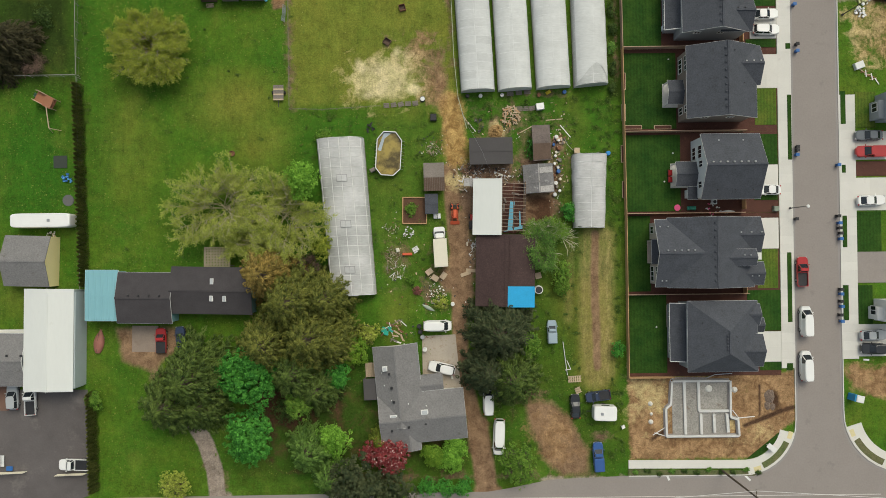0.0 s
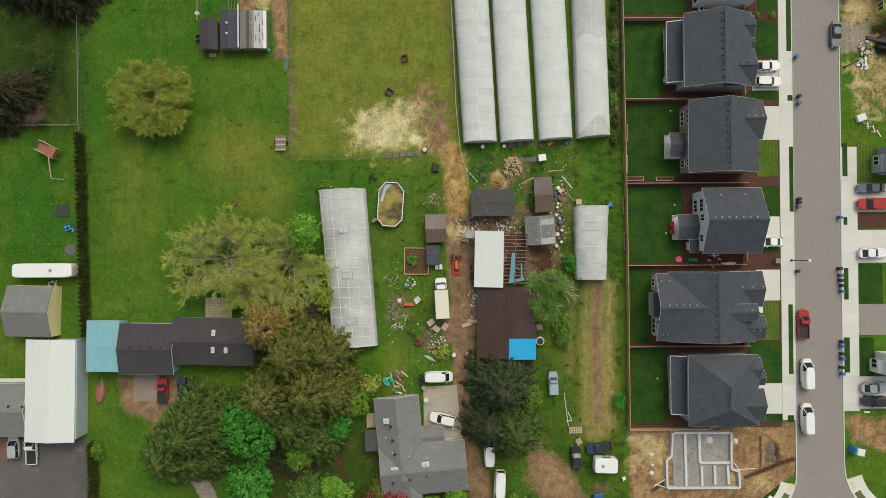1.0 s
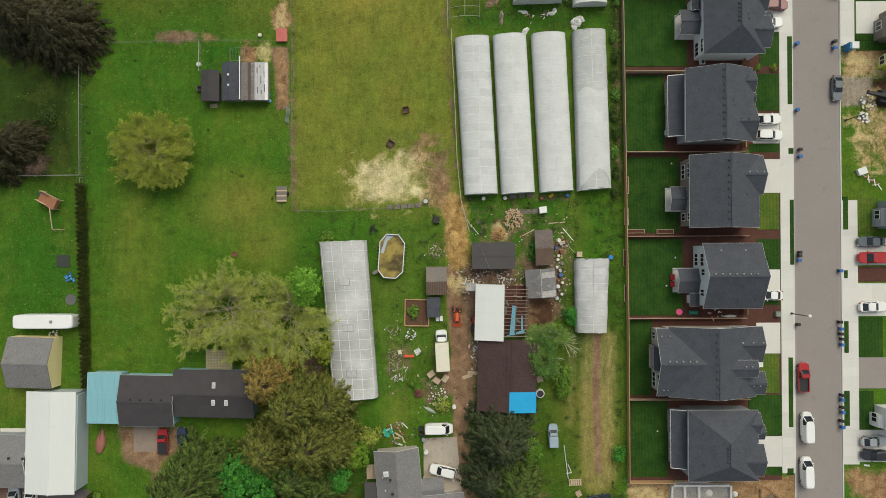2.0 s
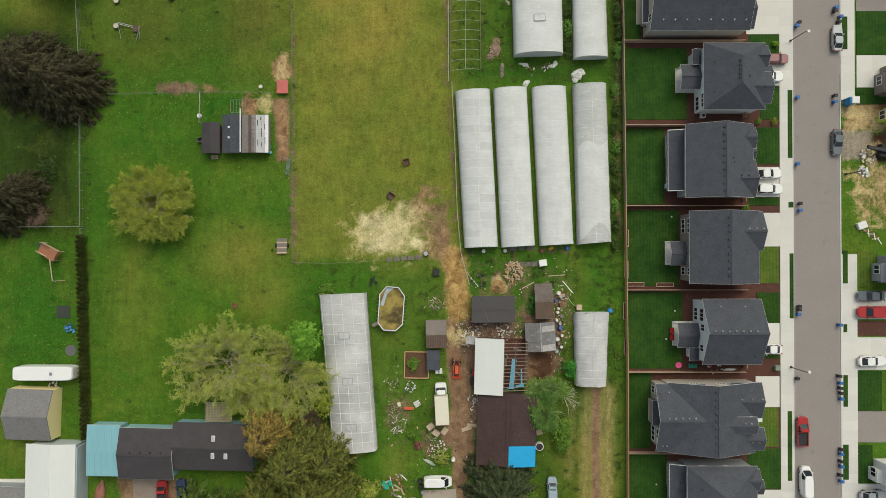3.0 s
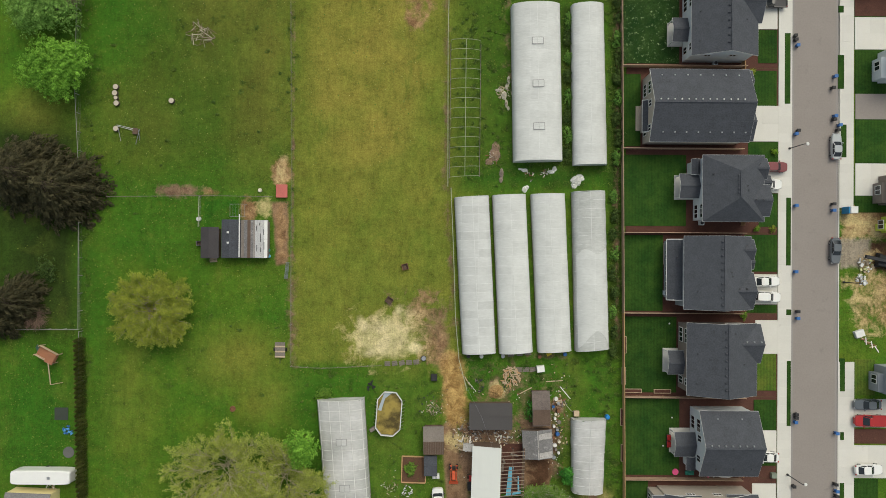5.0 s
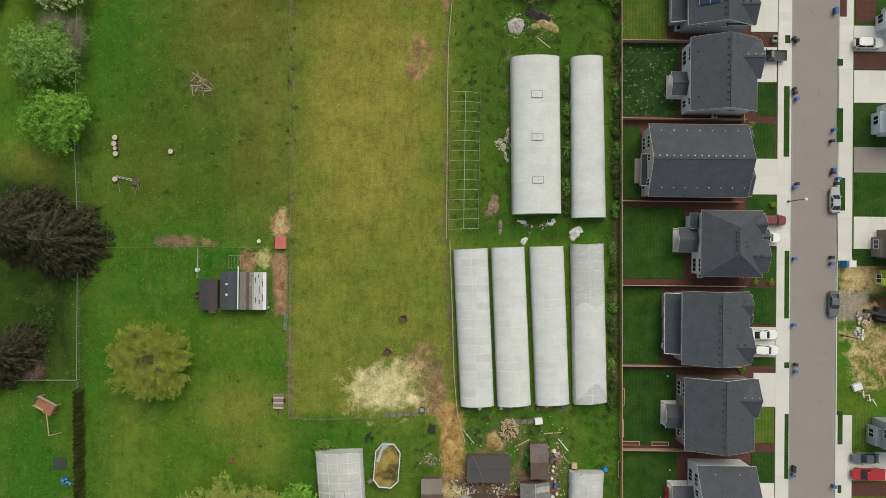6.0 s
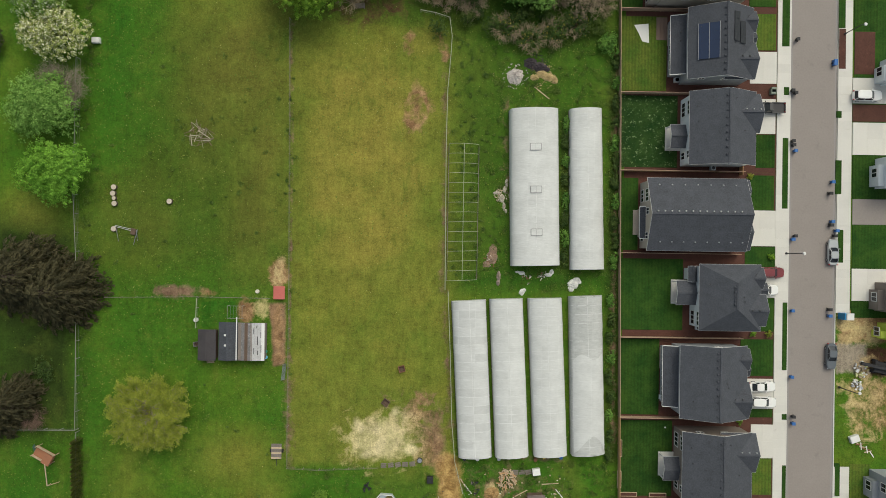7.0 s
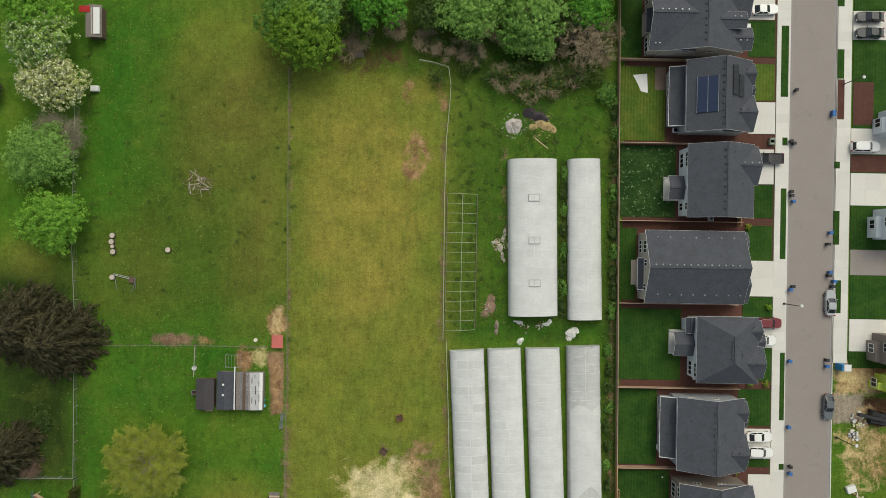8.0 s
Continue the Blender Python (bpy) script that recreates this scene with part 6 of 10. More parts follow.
for k in range(8):
    for j in range(2):
        xa, xb = -2.35 + 0.58 * k, -1.80 + 0.58 * k
        ya, yb = -3.3 + 3.3 * j, -0.03 + 3.3 * j
        part("roof_plank", Shape().slab([(xa, ya, coop_z(xa)), (xb, ya, coop_z(xb)), (xb, yb, coop_z(xb)), (xa, yb, coop_z(xa))], 0.03), (WOOD_GREY, GREY_SHEET, WOOD_BROWN, GREY_SHEET, PALE_TIN, PALE_TIN, PALE_TIN, TRIM)[k], h)
for x, y, l in ((0.45, 1.9, 0.9), (0.5, -1.6, 1.1), (1.1, 0.2, 1.5), (1.15, -1.9, 0.8), (1.65, 1.2, 1.0), (1.7, -1.2, 1.3), (0.95, 2.6, 0.5)):
    part("tear", Shape().block(x, y, coop_z(x) - 0.01, 0.12, l, 0.03), METAL_DARK, h, "dark tear in the sheet")
h = shed("field_shed", *between((-63.02, 109.33), (-60.16, 115)), 1.0, 2.1, 2.5, "y", WOOD_GREY, WOOD_BROWN, "small shed with a patched pale roof", "shed")
part("red_sheet", Shape().block(-1.4, 2.1, 2.3, 1.9, 1.1, 0.06), RED, h, "red roofing sheet")
part("pale_sheet", Shape().block(0.5, 0.0, 2.48, 1.5, 4.6, 0.05), TRIM, h, "peeling white roofing")

# ---- trees and shrubs ----
def leaf_mesh(name, C, D, N, L, Wd, material, bend=0.0):
    """Many small pointed leaves: centres, long axes, normals, lengths and widths."""
    D = D / (np.linalg.norm(D, axis=1, keepdims=True) + 1e-9)
    S = np.cross(N, D)
    S = S / (np.linalg.norm(S, axis=1, keepdims=True) + 1e-9)
    L, Wd = L[:, None], Wd[:, None]
    V = np.stack([C - D * L / 2, C + S * Wd / 2, C + D * L / 2, C - S * Wd / 2], 1)
    if bend:
        V[:, 2, 2] -= bend * L[:, 0]
    n = len(C)
    mesh = bpy.data.meshes.new(name)
    mesh.vertices.add(4 * n)
    mesh.vertices.foreach_set("co", V.astype(np.float32).ravel())
    mesh.loops.add(4 * n)
    mesh.loops.foreach_set("vertex_index", np.arange(4 * n, dtype=np.int32))
    mesh.polygons.add(n)
    mesh.polygons.foreach_set("loop_start", np.arange(0, 4 * n, 4, dtype=np.int32))
    mesh.update()
    mesh.materials.append(material)
    return mesh


def crown_part(mesh, tree, label=""):
    ob = new("crown", mesh)
    ob.parent = tree
    return tagged(ob, label)


def broadleaf(x, y, rx, ry, h, material, label, seed, size=0.36, count=4200, lobes=16, sparse=0.0, base=0.3, name="tree", category="tree", twigs=None, bark=None, tuft_r=0.36, spiky=0.0):
    """Trunk, limbs and lobes of leaves; sparse lets twigs and ground show through."""
    g = np.random.default_rng(seed)
    count = int(count * (4.2 - 2.2 * min(sparse, 1.0)))
    size *= 0.82
    tree = thing(name, x, y, 0, 0, label, category)
    wood = Shape()
    trunk_r = 0.03 * h + 0.05
    fork = h * max(base, 0.25)
    lean = g.uniform(-0.25, 0.25, 2)
    wood.tube((0, 0, -0.05), (lean[0], lean[1], fork), trunk_r, trunk_r * 0.75, 8)
    ang = np.linspace(0, 2 * math.pi, lobes, False) + g.uniform(-0.4, 0.4, lobes)
    rad = np.sqrt(g.uniform(0.02, 1.0, lobes)) * 0.68
    rad[0] = 0.05
    cz = h * (base + (1 - base) * 0.5) + h * (1 - base) * 0.30 * (1 - 1.8 * rad ** 1.5) + g.uniform(-0.05, 0.05, lobes) * h
    centres = np.stack([rx * rad * np.cos(ang), ry * rad * np.sin(ang), cz], 1)
    size_l = (0.30 + 0.18 * g.random(lobes)) * (rx + ry) / 2
    size_l *= 1.15 - 0.35 * rad
    for c in centres:
        mid = Vector((lean[0], lean[1], fork)).lerp(Vector(c), 0.5) + Vector((0, 0, -0.06 * h))
        wood.tube((lean[0], lean[1], fork - 0.1), mid, trunk_r * 0.5, trunk_r * 0.3, 5, False)
        wood.tube(mid, c, trunk_r * 0.3, 0.03, 5, False)
        if twigs:
            for _ in range(4):
                d = Vector((g.normal(), g.normal(), abs(g.normal()) * 1.1 + 0.3)).normalized() * (rx * g.uniform(0.3, 0.55))
                wood.tube(c, Vector(c) + d, 0.05, 0.02, 4, False)
                for _ in range(3):
                    e = Vector(c) + d * g.uniform(0.4, 1.0)
                    wood.tube(e, e + Vector((g.normal(), g.normal(), g.normal() * 0.5)).normalized() * rx * 0.2, 0.03, 0.012, 3, False)
    part("trunk", wood, bark or BARK, tree)
    tufts_n = max(40, count // (24 if not sparse else 12))
    which = g.choice(lobes, tufts_n, p=size_l ** 2 / (size_l ** 2).sum())
    d = g.normal(size=(tufts_n, 3))
    d[:, 2] = np.abs(d[:, 2]) * 0.9 - 0.25
    d /= np.linalg.norm(d, axis=1, keepdims=True)
    lump = 1 + 0.22 * np.sin(7 * d[:, 0] + which) * np.sin(6 * d[:, 1] + 2 * which)
    rr = size_l[which] * lump * np.clip(g.normal(0.90, 0.14 + 0.2 * sparse, tufts_n), 0.25, 1.3)
    S = centres[which] + d * rr[:, None] * np.array([1.0, 1.0, 0.75])
    own = g.integers(0, tufts_n, count)
    tuft = (g.uniform(0.5, 1.25, tufts_n) * tuft_r * (0.6 + 0.12 * (rx + ry) / 2))[own]
    e = g.normal(size=(count, 3))
    e = e / np.linalg.norm(e, axis=1, keepdims=True) + 0.6 * d[own] + np.array([0, 0, 0.2])
    C = S[own] + e * (tuft * g.uniform(0.35, 1.0, count))[:, None]
    N = 0.8 * e + 0.4 * d[own] + 0.4 * g.normal(size=(count, 3)) + np.array([0, 0, 0.35])
    D = g.normal(size=(count, 3)) + spiky * d[own]
    D -= N * ((D * N).sum(1) / ((N * N).sum(1) + 1e-9))[:, None] * (1 - min(spiky, 1) * 0.5)
    L = size * g.uniform(0.45, 1.5, count)
    crown_part(leaf_mesh("crown", C, D, N, L * (1.15 if spiky else 1.0), L * g.uniform(0.5, 0.8, count) * (0.72 if spiky else 1.0), material), tree)
    return tree


def conifer(x, y, r, h, material, label, seed, layers=10, droop=0.30, plume=1.0, oval_y=1.0, base=0.08, turn=None):
    """Tiers of drooping boughs, each set with needled plumes that leave dark gaps between them."""
    g = np.random.default_rng(seed)
    tree = thing("conifer", x, y, 0, g.uniform(0, 360) if turn is None else turn, label, "tree")
    wood = Shape().tube((0, 0, -0.05), (0, 0, h * 0.96), 0.022 * h, 0.04, 8)
    P, A, S, Ln = [], [], [], []
    for i in range(layers):
        k = i / (layers - 1)
        z0 = h * (base + (0.97 - base) * k)
        reach = r * (1 - k) ** 0.7 + 0.35
        n = max(5, int(2 * math.pi * reach / (1.5 * plume)))
        for a in np.arange(n) * 2 * math.pi / n + g.uniform(0, 6.3):
            a += g.normal(0, 0.10)
            length = reach * g.uniform(0.74, 1.12) * (1 + 0.08 * math.sin(3 * a + seed))
            z = z0 + g.uniform(-0.3, 0.3) * h / layers
            out = np.array([math.cos(a), oval_y * math.sin(a), 0.0])
            if k < 0.85:
                wood.tube((0, 0, z), (out[0] * length * 0.85, out[1] * length * 0.85, z - droop * length * 0.8), 0.05, 0.015, 4, False)
            m = max(2, int(length * 0.75 / (0.50 * plume)))
            u = 0.30 + 0.70 * (np.arange(m) + g.uniform(0.2, 1.0, m)) / m
            perp = np.array([-out[1], out[0], 0.0])
            side = np.where(np.arange(m) % 2, 1.0, -1.0) * g.uniform(0.3, 1.7, m)
            side[-1] *= 0.2
            p = out * (length * u)[:, None]
            p[:, 2] += z - droop * length * u ** 1.5 + g.normal(0, 0.12, m)
            ax = out + perp * side[:, None] + np.array([0, 0, -0.30])
            P.append(p)
            A.append(ax / np.linalg.norm(ax, axis=1, keepdims=True))
            cross = np.cross(A[-1], np.array([0, 0, 1.0]))
            S.append(cross / np.linalg.norm(cross, axis=1, keepdims=True))
            Ln.append(plume * g.uniform(0.55, 1.0, m))
    P, A, S, Ln = np.concatenate(P), np.concatenate(A), np.concatenate(S), np.concatenate(Ln)
    q = 22
    n = len(P)
    u = (np.arange(q) + g.random((n, q))) / q
    wing = np.where(np.arange(q) % 2, 1.0, -1.0) * g.uniform(0.25, 1.0, (n, q))
    spread = 0.34 * plume * np.sin(np.pi * (0.12 + 0.80 * u)) * wing
    C = P[:, None] + A[:, None] * (u * Ln[:, None])[..., None] + S[:, None] * spread[..., None]
    C[..., 2] += 0.22 * plume * np.sin(np.pi * u) - 0.45 * plume * u ** 2 - 0.34 * np.abs(wing) * plume + g.normal(0, 0.03, (n, q))
    D = A[:, None] + S[:, None] * (0.75 * wing)[..., None] + g.normal(0, 0.12, (n, q, 3))
    N = np.array([0, 0, 1.0]) + 0.8 * S[:, None] * wing[..., None] + g.normal(0, 0.25, (n, q, 3))
    size = plume * g.uniform(0.26, 0.50, n * q)
    part("trunk", wood, BARK, tree)
    crown_part(leaf_mesh("crown", C.reshape(-1, 3), D.reshape(-1, 3), N.reshape(-1, 3), size, size * g.uniform(0.34, 0.5, n * q), material, 0.15), tree)
    return tree


def willow(x, y, rx, ry, h, material, label, seed, limbs=12, leaves=13, bark=None, size=0.17, rounded=False):
    """A half-bare tree: limbs fork into boughs and fine twigs, with small leaves strung along the twigs."""
    g = np.random.default_rng(seed)
    tree = thing("tree", x, y, 0, 0, label, "tree")
    wood = Shape()
    fork = Vector((0, 0, 0.22 * h))
    wood.tube((0, 0, -0.05), fork, 0.30, 0.24, 8)
    Cs, Ds = [], []
    for i in range(limbs):
        a = 2.4 * i if rounded else 2 * math.pi * i / limbs + g.normal(0, 0.25)
        f = 0.85 * math.sqrt((i + 0.7) / limbs) if rounded else math.sqrt(g.uniform(0.06, 0.75))
        foot = fork + Vector((g.normal(0, 0.13) * rx, g.normal(0, 0.13) * ry, g.uniform(-0.1, 0.15) * h))
        tip = Vector((rx * f * math.cos(a), ry * f * math.sin(a), h * (1.0 - 0.42 * f * f) * g.uniform(0.85, 1.0)))
        mid = foot.lerp(tip, 0.5) + Vector((g.normal(0, 0.3), g.normal(0, 0.3), 0.05 * h))
        wood.pipe([fork, foot, mid, tip], 0.05, 5, 0.025)
        for _ in range(12):
            v = g.uniform(0.12, 1.0)
            p = foot.lerp(mid, 2 * v) if v < 0.5 else mid.lerp(tip, 2 * v - 1)
            b = a + g.normal(0, 0.75)
            e = p + Vector((math.cos(b) * rx, math.sin(b) * ry, h * g.uniform(-0.05, 0.22))) * g.uniform(0.14, 0.36)
            wood.tube(p, e, 0.045, 0.025, 4, False)
            for _ in range(8):
                t0 = p.lerp(e, g.uniform(0.2, 1.0))
                c = b + g.normal(0, 0.7)
                t1 = t0 + Vector((math.cos(c), math.sin(c), g.normal(0.05, 0.3))) * g.uniform(0.6, 1.5)
                wood.tube(t0, t1, 0.024, 0.010, 3, False)
                w = g.random((leaves, 1)) ** 0.7
                Cs.append(np.array(t0) * (1 - w) + np.array(t1) * w + g.normal(0, 0.16, (leaves, 3)))
                Ds.append(g.normal(size=(leaves, 3)) * np.array([1, 1, 0.4]))
    part("trunk", wood, bark or TWIG, tree)
    C, D = np.concatenate(Cs), np.concatenate(Ds)
    n = len(C)
    N = g.normal(size=(n, 3)) * 0.5 + np.array([0, 0, 1.0])
    L = size * g.uniform(0.6, 1.4, n)
    crown_part(leaf_mesh("crown", C, D, N, L, L * g.uniform(0.45, 0.75, n), material), tree)
    return tree


def bush(x, y, rx, ry, h, material, label, seed, size=0.3, count=900):
    return broadleaf(x, y, rx, ry, h, material, label, seed, size, count, 8, 0.2, 0.12, "bush", "shrub")


def bare_shrub(x, y, r, h, label, seed, material=TWIG, stems=26, name="bare_shrub"):
    """Leafless branching stems."""
    g = np.random.default_rng(seed)
    s = Shape()
    for _ in range(stems):
        a, l = g.uniform(0, 6.3), r * math.sqrt(g.uniform(0.1, 1))
        p = Vector((0.15 * math.cos(a), 0.15 * math.sin(a), 0))
        q = Vector((l * 0.6 * math.cos(a), l * 0.6 * math.sin(a), h * g.uniform(0.5, 0.8)))
        s.tube(p, q, 0.045, 0.03, 4, False)
        for _ in range(6):
            b = a + g.normal(0, 0.6)
            e = q + Vector((math.cos(b) * r * 0.45, math.sin(b) * r * 0.45, h * g.uniform(0.0, 0.35))) * g.uniform(0.5, 1.1)
            s.tube(q, e, 0.022, 0.012, 3, False)
            for _ in range(6):
                f = q.lerp(e, g.uniform(0.2, 1.0))
                s.tube(f, f + Vector((g.normal(), g.normal(), g.normal() * 0.5)) * r * 0.15, 0.016, 0.008, 3, False)
    t = thing(name, x, y, 0, 0, label, "shrub")
    part("brushwood", s, material, t)
    return t


LEAF_FRESH = leaf("fresh_leaves", (0.095, 0.240, 0.022), (0.310, 0.580, 0.080))
LEAF_MID = leaf("mid_leaves", (0.076, 0.180, 0.022), (0.240, 0.400, 0.060))
LEAF_WOOD = leaf("woodland_leaves", (0.060, 0.165, 0.026), (0.220, 0.400, 0.078))
LEAF_BRIGHT = leaf("bright_leaves", (0.028, 0.150, 0.022), (0.130, 0.420, 0.062))
LEAF_OLIVE = leaf("olive_leaves", (0.170, 0.232, 0.026), (0.425, 0.468, 0.070))
LEAF_WILLOW = leaf("willow_leaves", (0.195, 0.255, 0.036), (0.520, 0.580, 0.115))
LEAF_VIVID = leaf("vivid_green_leaves", (0.052, 0.185, 0.018), (0.190, 0.460, 0.056))
LEAF_PALE = leaf("pale_green_leaves", (0.098, 0.215, 0.036), (0.345, 0.570, 0.140))
LEAF_BLOSSOM = leaf("blossoming_leaves", (0.120, 0.240, 0.042), (0.390, 0.560, 0.130), (0.80, 0.82, 0.64), 0.16)
LEAF_BLOSSOM_THICK = leaf("white_blossom", (0.180, 0.250, 0.060), (0.520, 0.560, 0.180), (0.88, 0.86, 0.64), 0.34)
LEAF_RED = leaf("red_leaves", (0.175, 0.030, 0.034), (0.440, 0.085, 0.090), (0.60, 0.47, 0.43), 0.10)
LEAF_GORSE = leaf("yellow_flowering_leaves", (0.035, 0.085, 0.018), (0.11, 0.18, 0.04), (0.46, 0.38, 0.06), 0.07)
LEAF_UNDER = leaf("undergrowth_leaves", (0.030, 0.070, 0.016), (0.115, 0.175, 0.042))
LEAF_LIME = leaf("lime_leaves", (0.105, 0.224, 0.021), (0.246, 0.402, 0.044))
NEEDLE = leaf("dark_needles", (0.028, 0.050, 0.022), (0.115, 0.132, 0.058), speck=0.4)
NEEDLE_BLACK = leaf("brown_black_needles", (0.024, 0.026, 0.011), (0.110, 0.098, 0.048), speck=0.4)
NEEDLE_GREEN = leaf("green_needles", (0.026, 0.056, 0.013), (0.175, 0.248, 0.052), speck=0.35)
NEEDLE_LUSH = leaf("lush_needles", (0.045, 0.105, 0.020), (0.205, 0.345, 0.070), speck=0.35)
NEEDLE_OLIVE = leaf("olive_needles", (0.040, 0.064, 0.013), (0.275, 0.285, 0.060), speck=0.35)
NEEDLE_RUSTY = leaf("rusty_needles", (0.150, 0.125, 0.034), (0.440, 0.310, 0.085))

# west fields
willow(-50.1, 35.8, 7.0, 6.6, 5.8, LEAF_OLIVE, "broad yellow-green fruit tree standing in the west field", 11, 40, 40, TWIG_GREY, 0.18, True)
for k, (px, py, pr, ph) in enumerate(((-66.0, 56.4, 8.0, 12.0), (-72.4, 58.8, 8.2, 12.0), (-74.4, 37.2, 4.8, 9.0), (-77.5, 34.2, 4.4, 10.0))):
    conifer(px, py, pr, ph, NEEDLE_BLACK, "dark brown-green conifer beside the field fence" if k < 2 else "dark conifer in the neighbouring garden", 12 + k, plume=1.15)
bare_shrub(-71.78, 34.11, 2.6, 2.5, "reddish-brown bare shrub under the conifers", 16, TWIG_RED)
bush(-69.8, 42.4, 2.2, 2.4, 1.4, LEAF_UNDER, "dark green undergrowth in the neighbouring garden", 17, 0.26, 500)
broadleaf(-66.64, 77.22, 6.6, 5.4, 6.5, LEAF_FRESH, "round fresh green tree beside the field fence", 20, 0.30, 9000, 20)
broadleaf(-68.97, 88.45, 8.0, 5.4, 5.5, LEAF_PALE, "spreading mid-green tree beside the field fence", 21, 0.30, 8000, 20, 0.2)
bare_shrub(-66.59, 91.46, 4.8, 5.0, "bare grey-brown tree beside the field fence", 22, TWIG_GREY, 90)
broadleaf(-67.06, 101.13, 6.8, 4.2, 6.0, LEAF_BLOSSOM_THICK, "cherry tree covered in white blossom", 23, 0.34, 4600, 16)
broadleaf(-68.84, 108.26, 7.0, 5.2, 7.0, LEAF_BLOSSOM, "green tree with scattered white blossom", 24, 0.34, 5000, 18)
broadleaf(-70.27, 113.9, 7.0, 5.2, 8.0, LEAF_FRESH, "fresh green tree beside the field fence", 25, 0.36, 4200, 16)
broadleaf(-67.92, 105.65, 4.0, 3.0, 5.0, LEAF_BLOSSOM, "green tree with scattered white blossom", 26, 0.32, 2200, 12)
bush(-78.96, 100.06, 1.6, 2.2, 2.4, NEEDLE, "dark green shrub in the neighbouring garden", 27)

# woods at the north end of the pasture
broadleaf(-23.47, 109.69, 7.4, 6.4, 9.0, LEAF_LIME, "large leafy tree at the pasture's end", 30, 0.34, 6400, 22)
broadleaf(-27.86, 112.5, 4.4, 5.0, 8.0, LEAF_WOOD, "leafy tree at the pasture's end", 31, 0.34, 3200, 12)
broadleaf(-20.48, 113.71, 4.6, 5.0, 9.5, LEAF_PALE, "olive-green tree at the pasture's end", 32, 0.32, 3400, 14)
broadleaf(-11.33, 114.71, 6.4, 3.8, 9.0, LEAF_VIVID, "bright green tree at the pasture's end", 33, 0.36, 4400, 16)
broadleaf(3.94, 114.37, 7.0, 5.2, 7.5, LEAF_PALE, "pale green willow at the pasture's end", 34, 0.3, 5000, 18, 0.3)
broadleaf(15.62, 113.11, 5.6, 5.0, 7.5, LEAF_PALE, "pale green tree at the wood's edge", 35, 0.32, 4200, 16)
broadleaf(15.83, 109.04, 4.2, 3.0, 5.0, LEAF_PALE, "pale green tree at the wood's edge", 36, 0.3, 2600, 12, 0.4)
broadleaf(24.83, 114.72, 4.4, 4.4, 7.0, LEAF_VIVID, "green tree beside the board fence", 37, 0.32, 3000, 14, 0.4)
broadleaf(24.26, 109.83, 5.2, 5.6, 5.0, TWIG_BROWN, "budding reddish-brown thicket beside the board fence", 38, 0.22, 3600, 16, 0.8, twigs=True)
bush(28.6, 101.2, 1.8, 2.8, 1.6, LEAF_WOOD, "green weedy shrub beside the board fence", 39, 0.26, 700)
for k, (px, py) in enumerate(((10.22, 103.58), (14.24, 101.65), (18.71, 102.72), (22.18, 104.28))):
    bare_shrub(px, py, 3.0, 2.4, "brown scrub at the wood's edge", 40 + k, TWIG_BROWN, 18)
    bush(px + 0.8, py + 0.5, 3.0, 2.4, 1.8, LEAF_GORSE, "low green scrub with yellow flowers at the wood's edge", 44 + k, 0.26, 800)
for k, (px, py) in enumerate(((-14.82, 110.33), (-8.87, 112.23), (-3.35, 109.83), (-16.78, 108.1))):
    bare_shrub(px, py, 2.6, 2.4, "brown bare shrub under the trees", 50 + k, TWIG_BROWN, 28)
bush(-14.32, 109.94, 2.0, 1.4, 1.4, LEAF_MID, "low green shrub by the pasture gate", 55, 0.26, 500)
for k in range(11):
    bush(30.3 + 0.3 * (k % 2), 63.0 + 3.5 * k, 0.5, 2.0, 0.6, LEAF_UNDER if k % 3 else LEAF_WOOD, "rank weeds beside the board fence", 740 + k, 0.24, 360)
for k in range(8):
    bush(21.4 + 0.2 * (k % 2), 63.5 + 3.4 * k, 0.5, 1.9, 0.6, LEAF_WOOD if k % 2 else LEAF_UNDER, "rank weeds between two greenhouses", 760 + k, 0.22, 260)
WOOD = np.random.default_rng(600)
for k in range(30):
    wx, wy = -2.0 + 31.0 * (k % 10 + WOOD.uniform(0.1, 0.9)) / 10, 103.5 + 4.2 * (k // 10) + WOOD.uniform(0, 4)
    bush(wx, wy, WOOD.uniform(1.3, 2.4), WOOD.uniform(1.2, 2.0), WOOD.uniform(1.2, 2.4), (LEAF_UNDER, NEEDLE_GREEN, LEAF_UNDER, LEAF_UNDER)[k % 4], "dark green undergrowth at the wood's edge", 610 + k, 0.24, 330)
for k in range(16):
    wx, wy = -1.0 + 2.0 * k + WOOD.uniform(-0.6, 0.6), 107.5 + WOOD.uniform(0, 9)
    bare_shrub(wx, wy, WOOD.uniform(1.8, 3.0), WOOD.uniform(2.0, 3.5), "leafless brown shrub in the wood's edge", 660 + k, TWIG_BROWN, 20)
for k in range(9):
    broadleaf(-24 + 7 * k, 119.5 + 2.0 * (k % 2), 4.8, 4.4, 8.0, (LEAF_WOOD, LEAF_UNDER, LEAF_UNDER)[k % 3], "leafy tree in the wood beyond the pasture", 60 + k, 0.4, 1500, 14)
for k, (wx, wy) in enumerate(((-2.87, 113.63), (9.84, 115.31), (20.67, 113.05), (-0.94, 115.74), (11.5, 110.27), (-16.1, 113.4))):
    broadleaf(wx, wy, 3.6, 3.2, 5.5, (LEAF_UNDER, LEAF_WOOD, LEAF_UNDER)[k % 3], "green tree in the thicket beyond the pasture", 690 + k, 0.32, 1500, 12, 0.3)

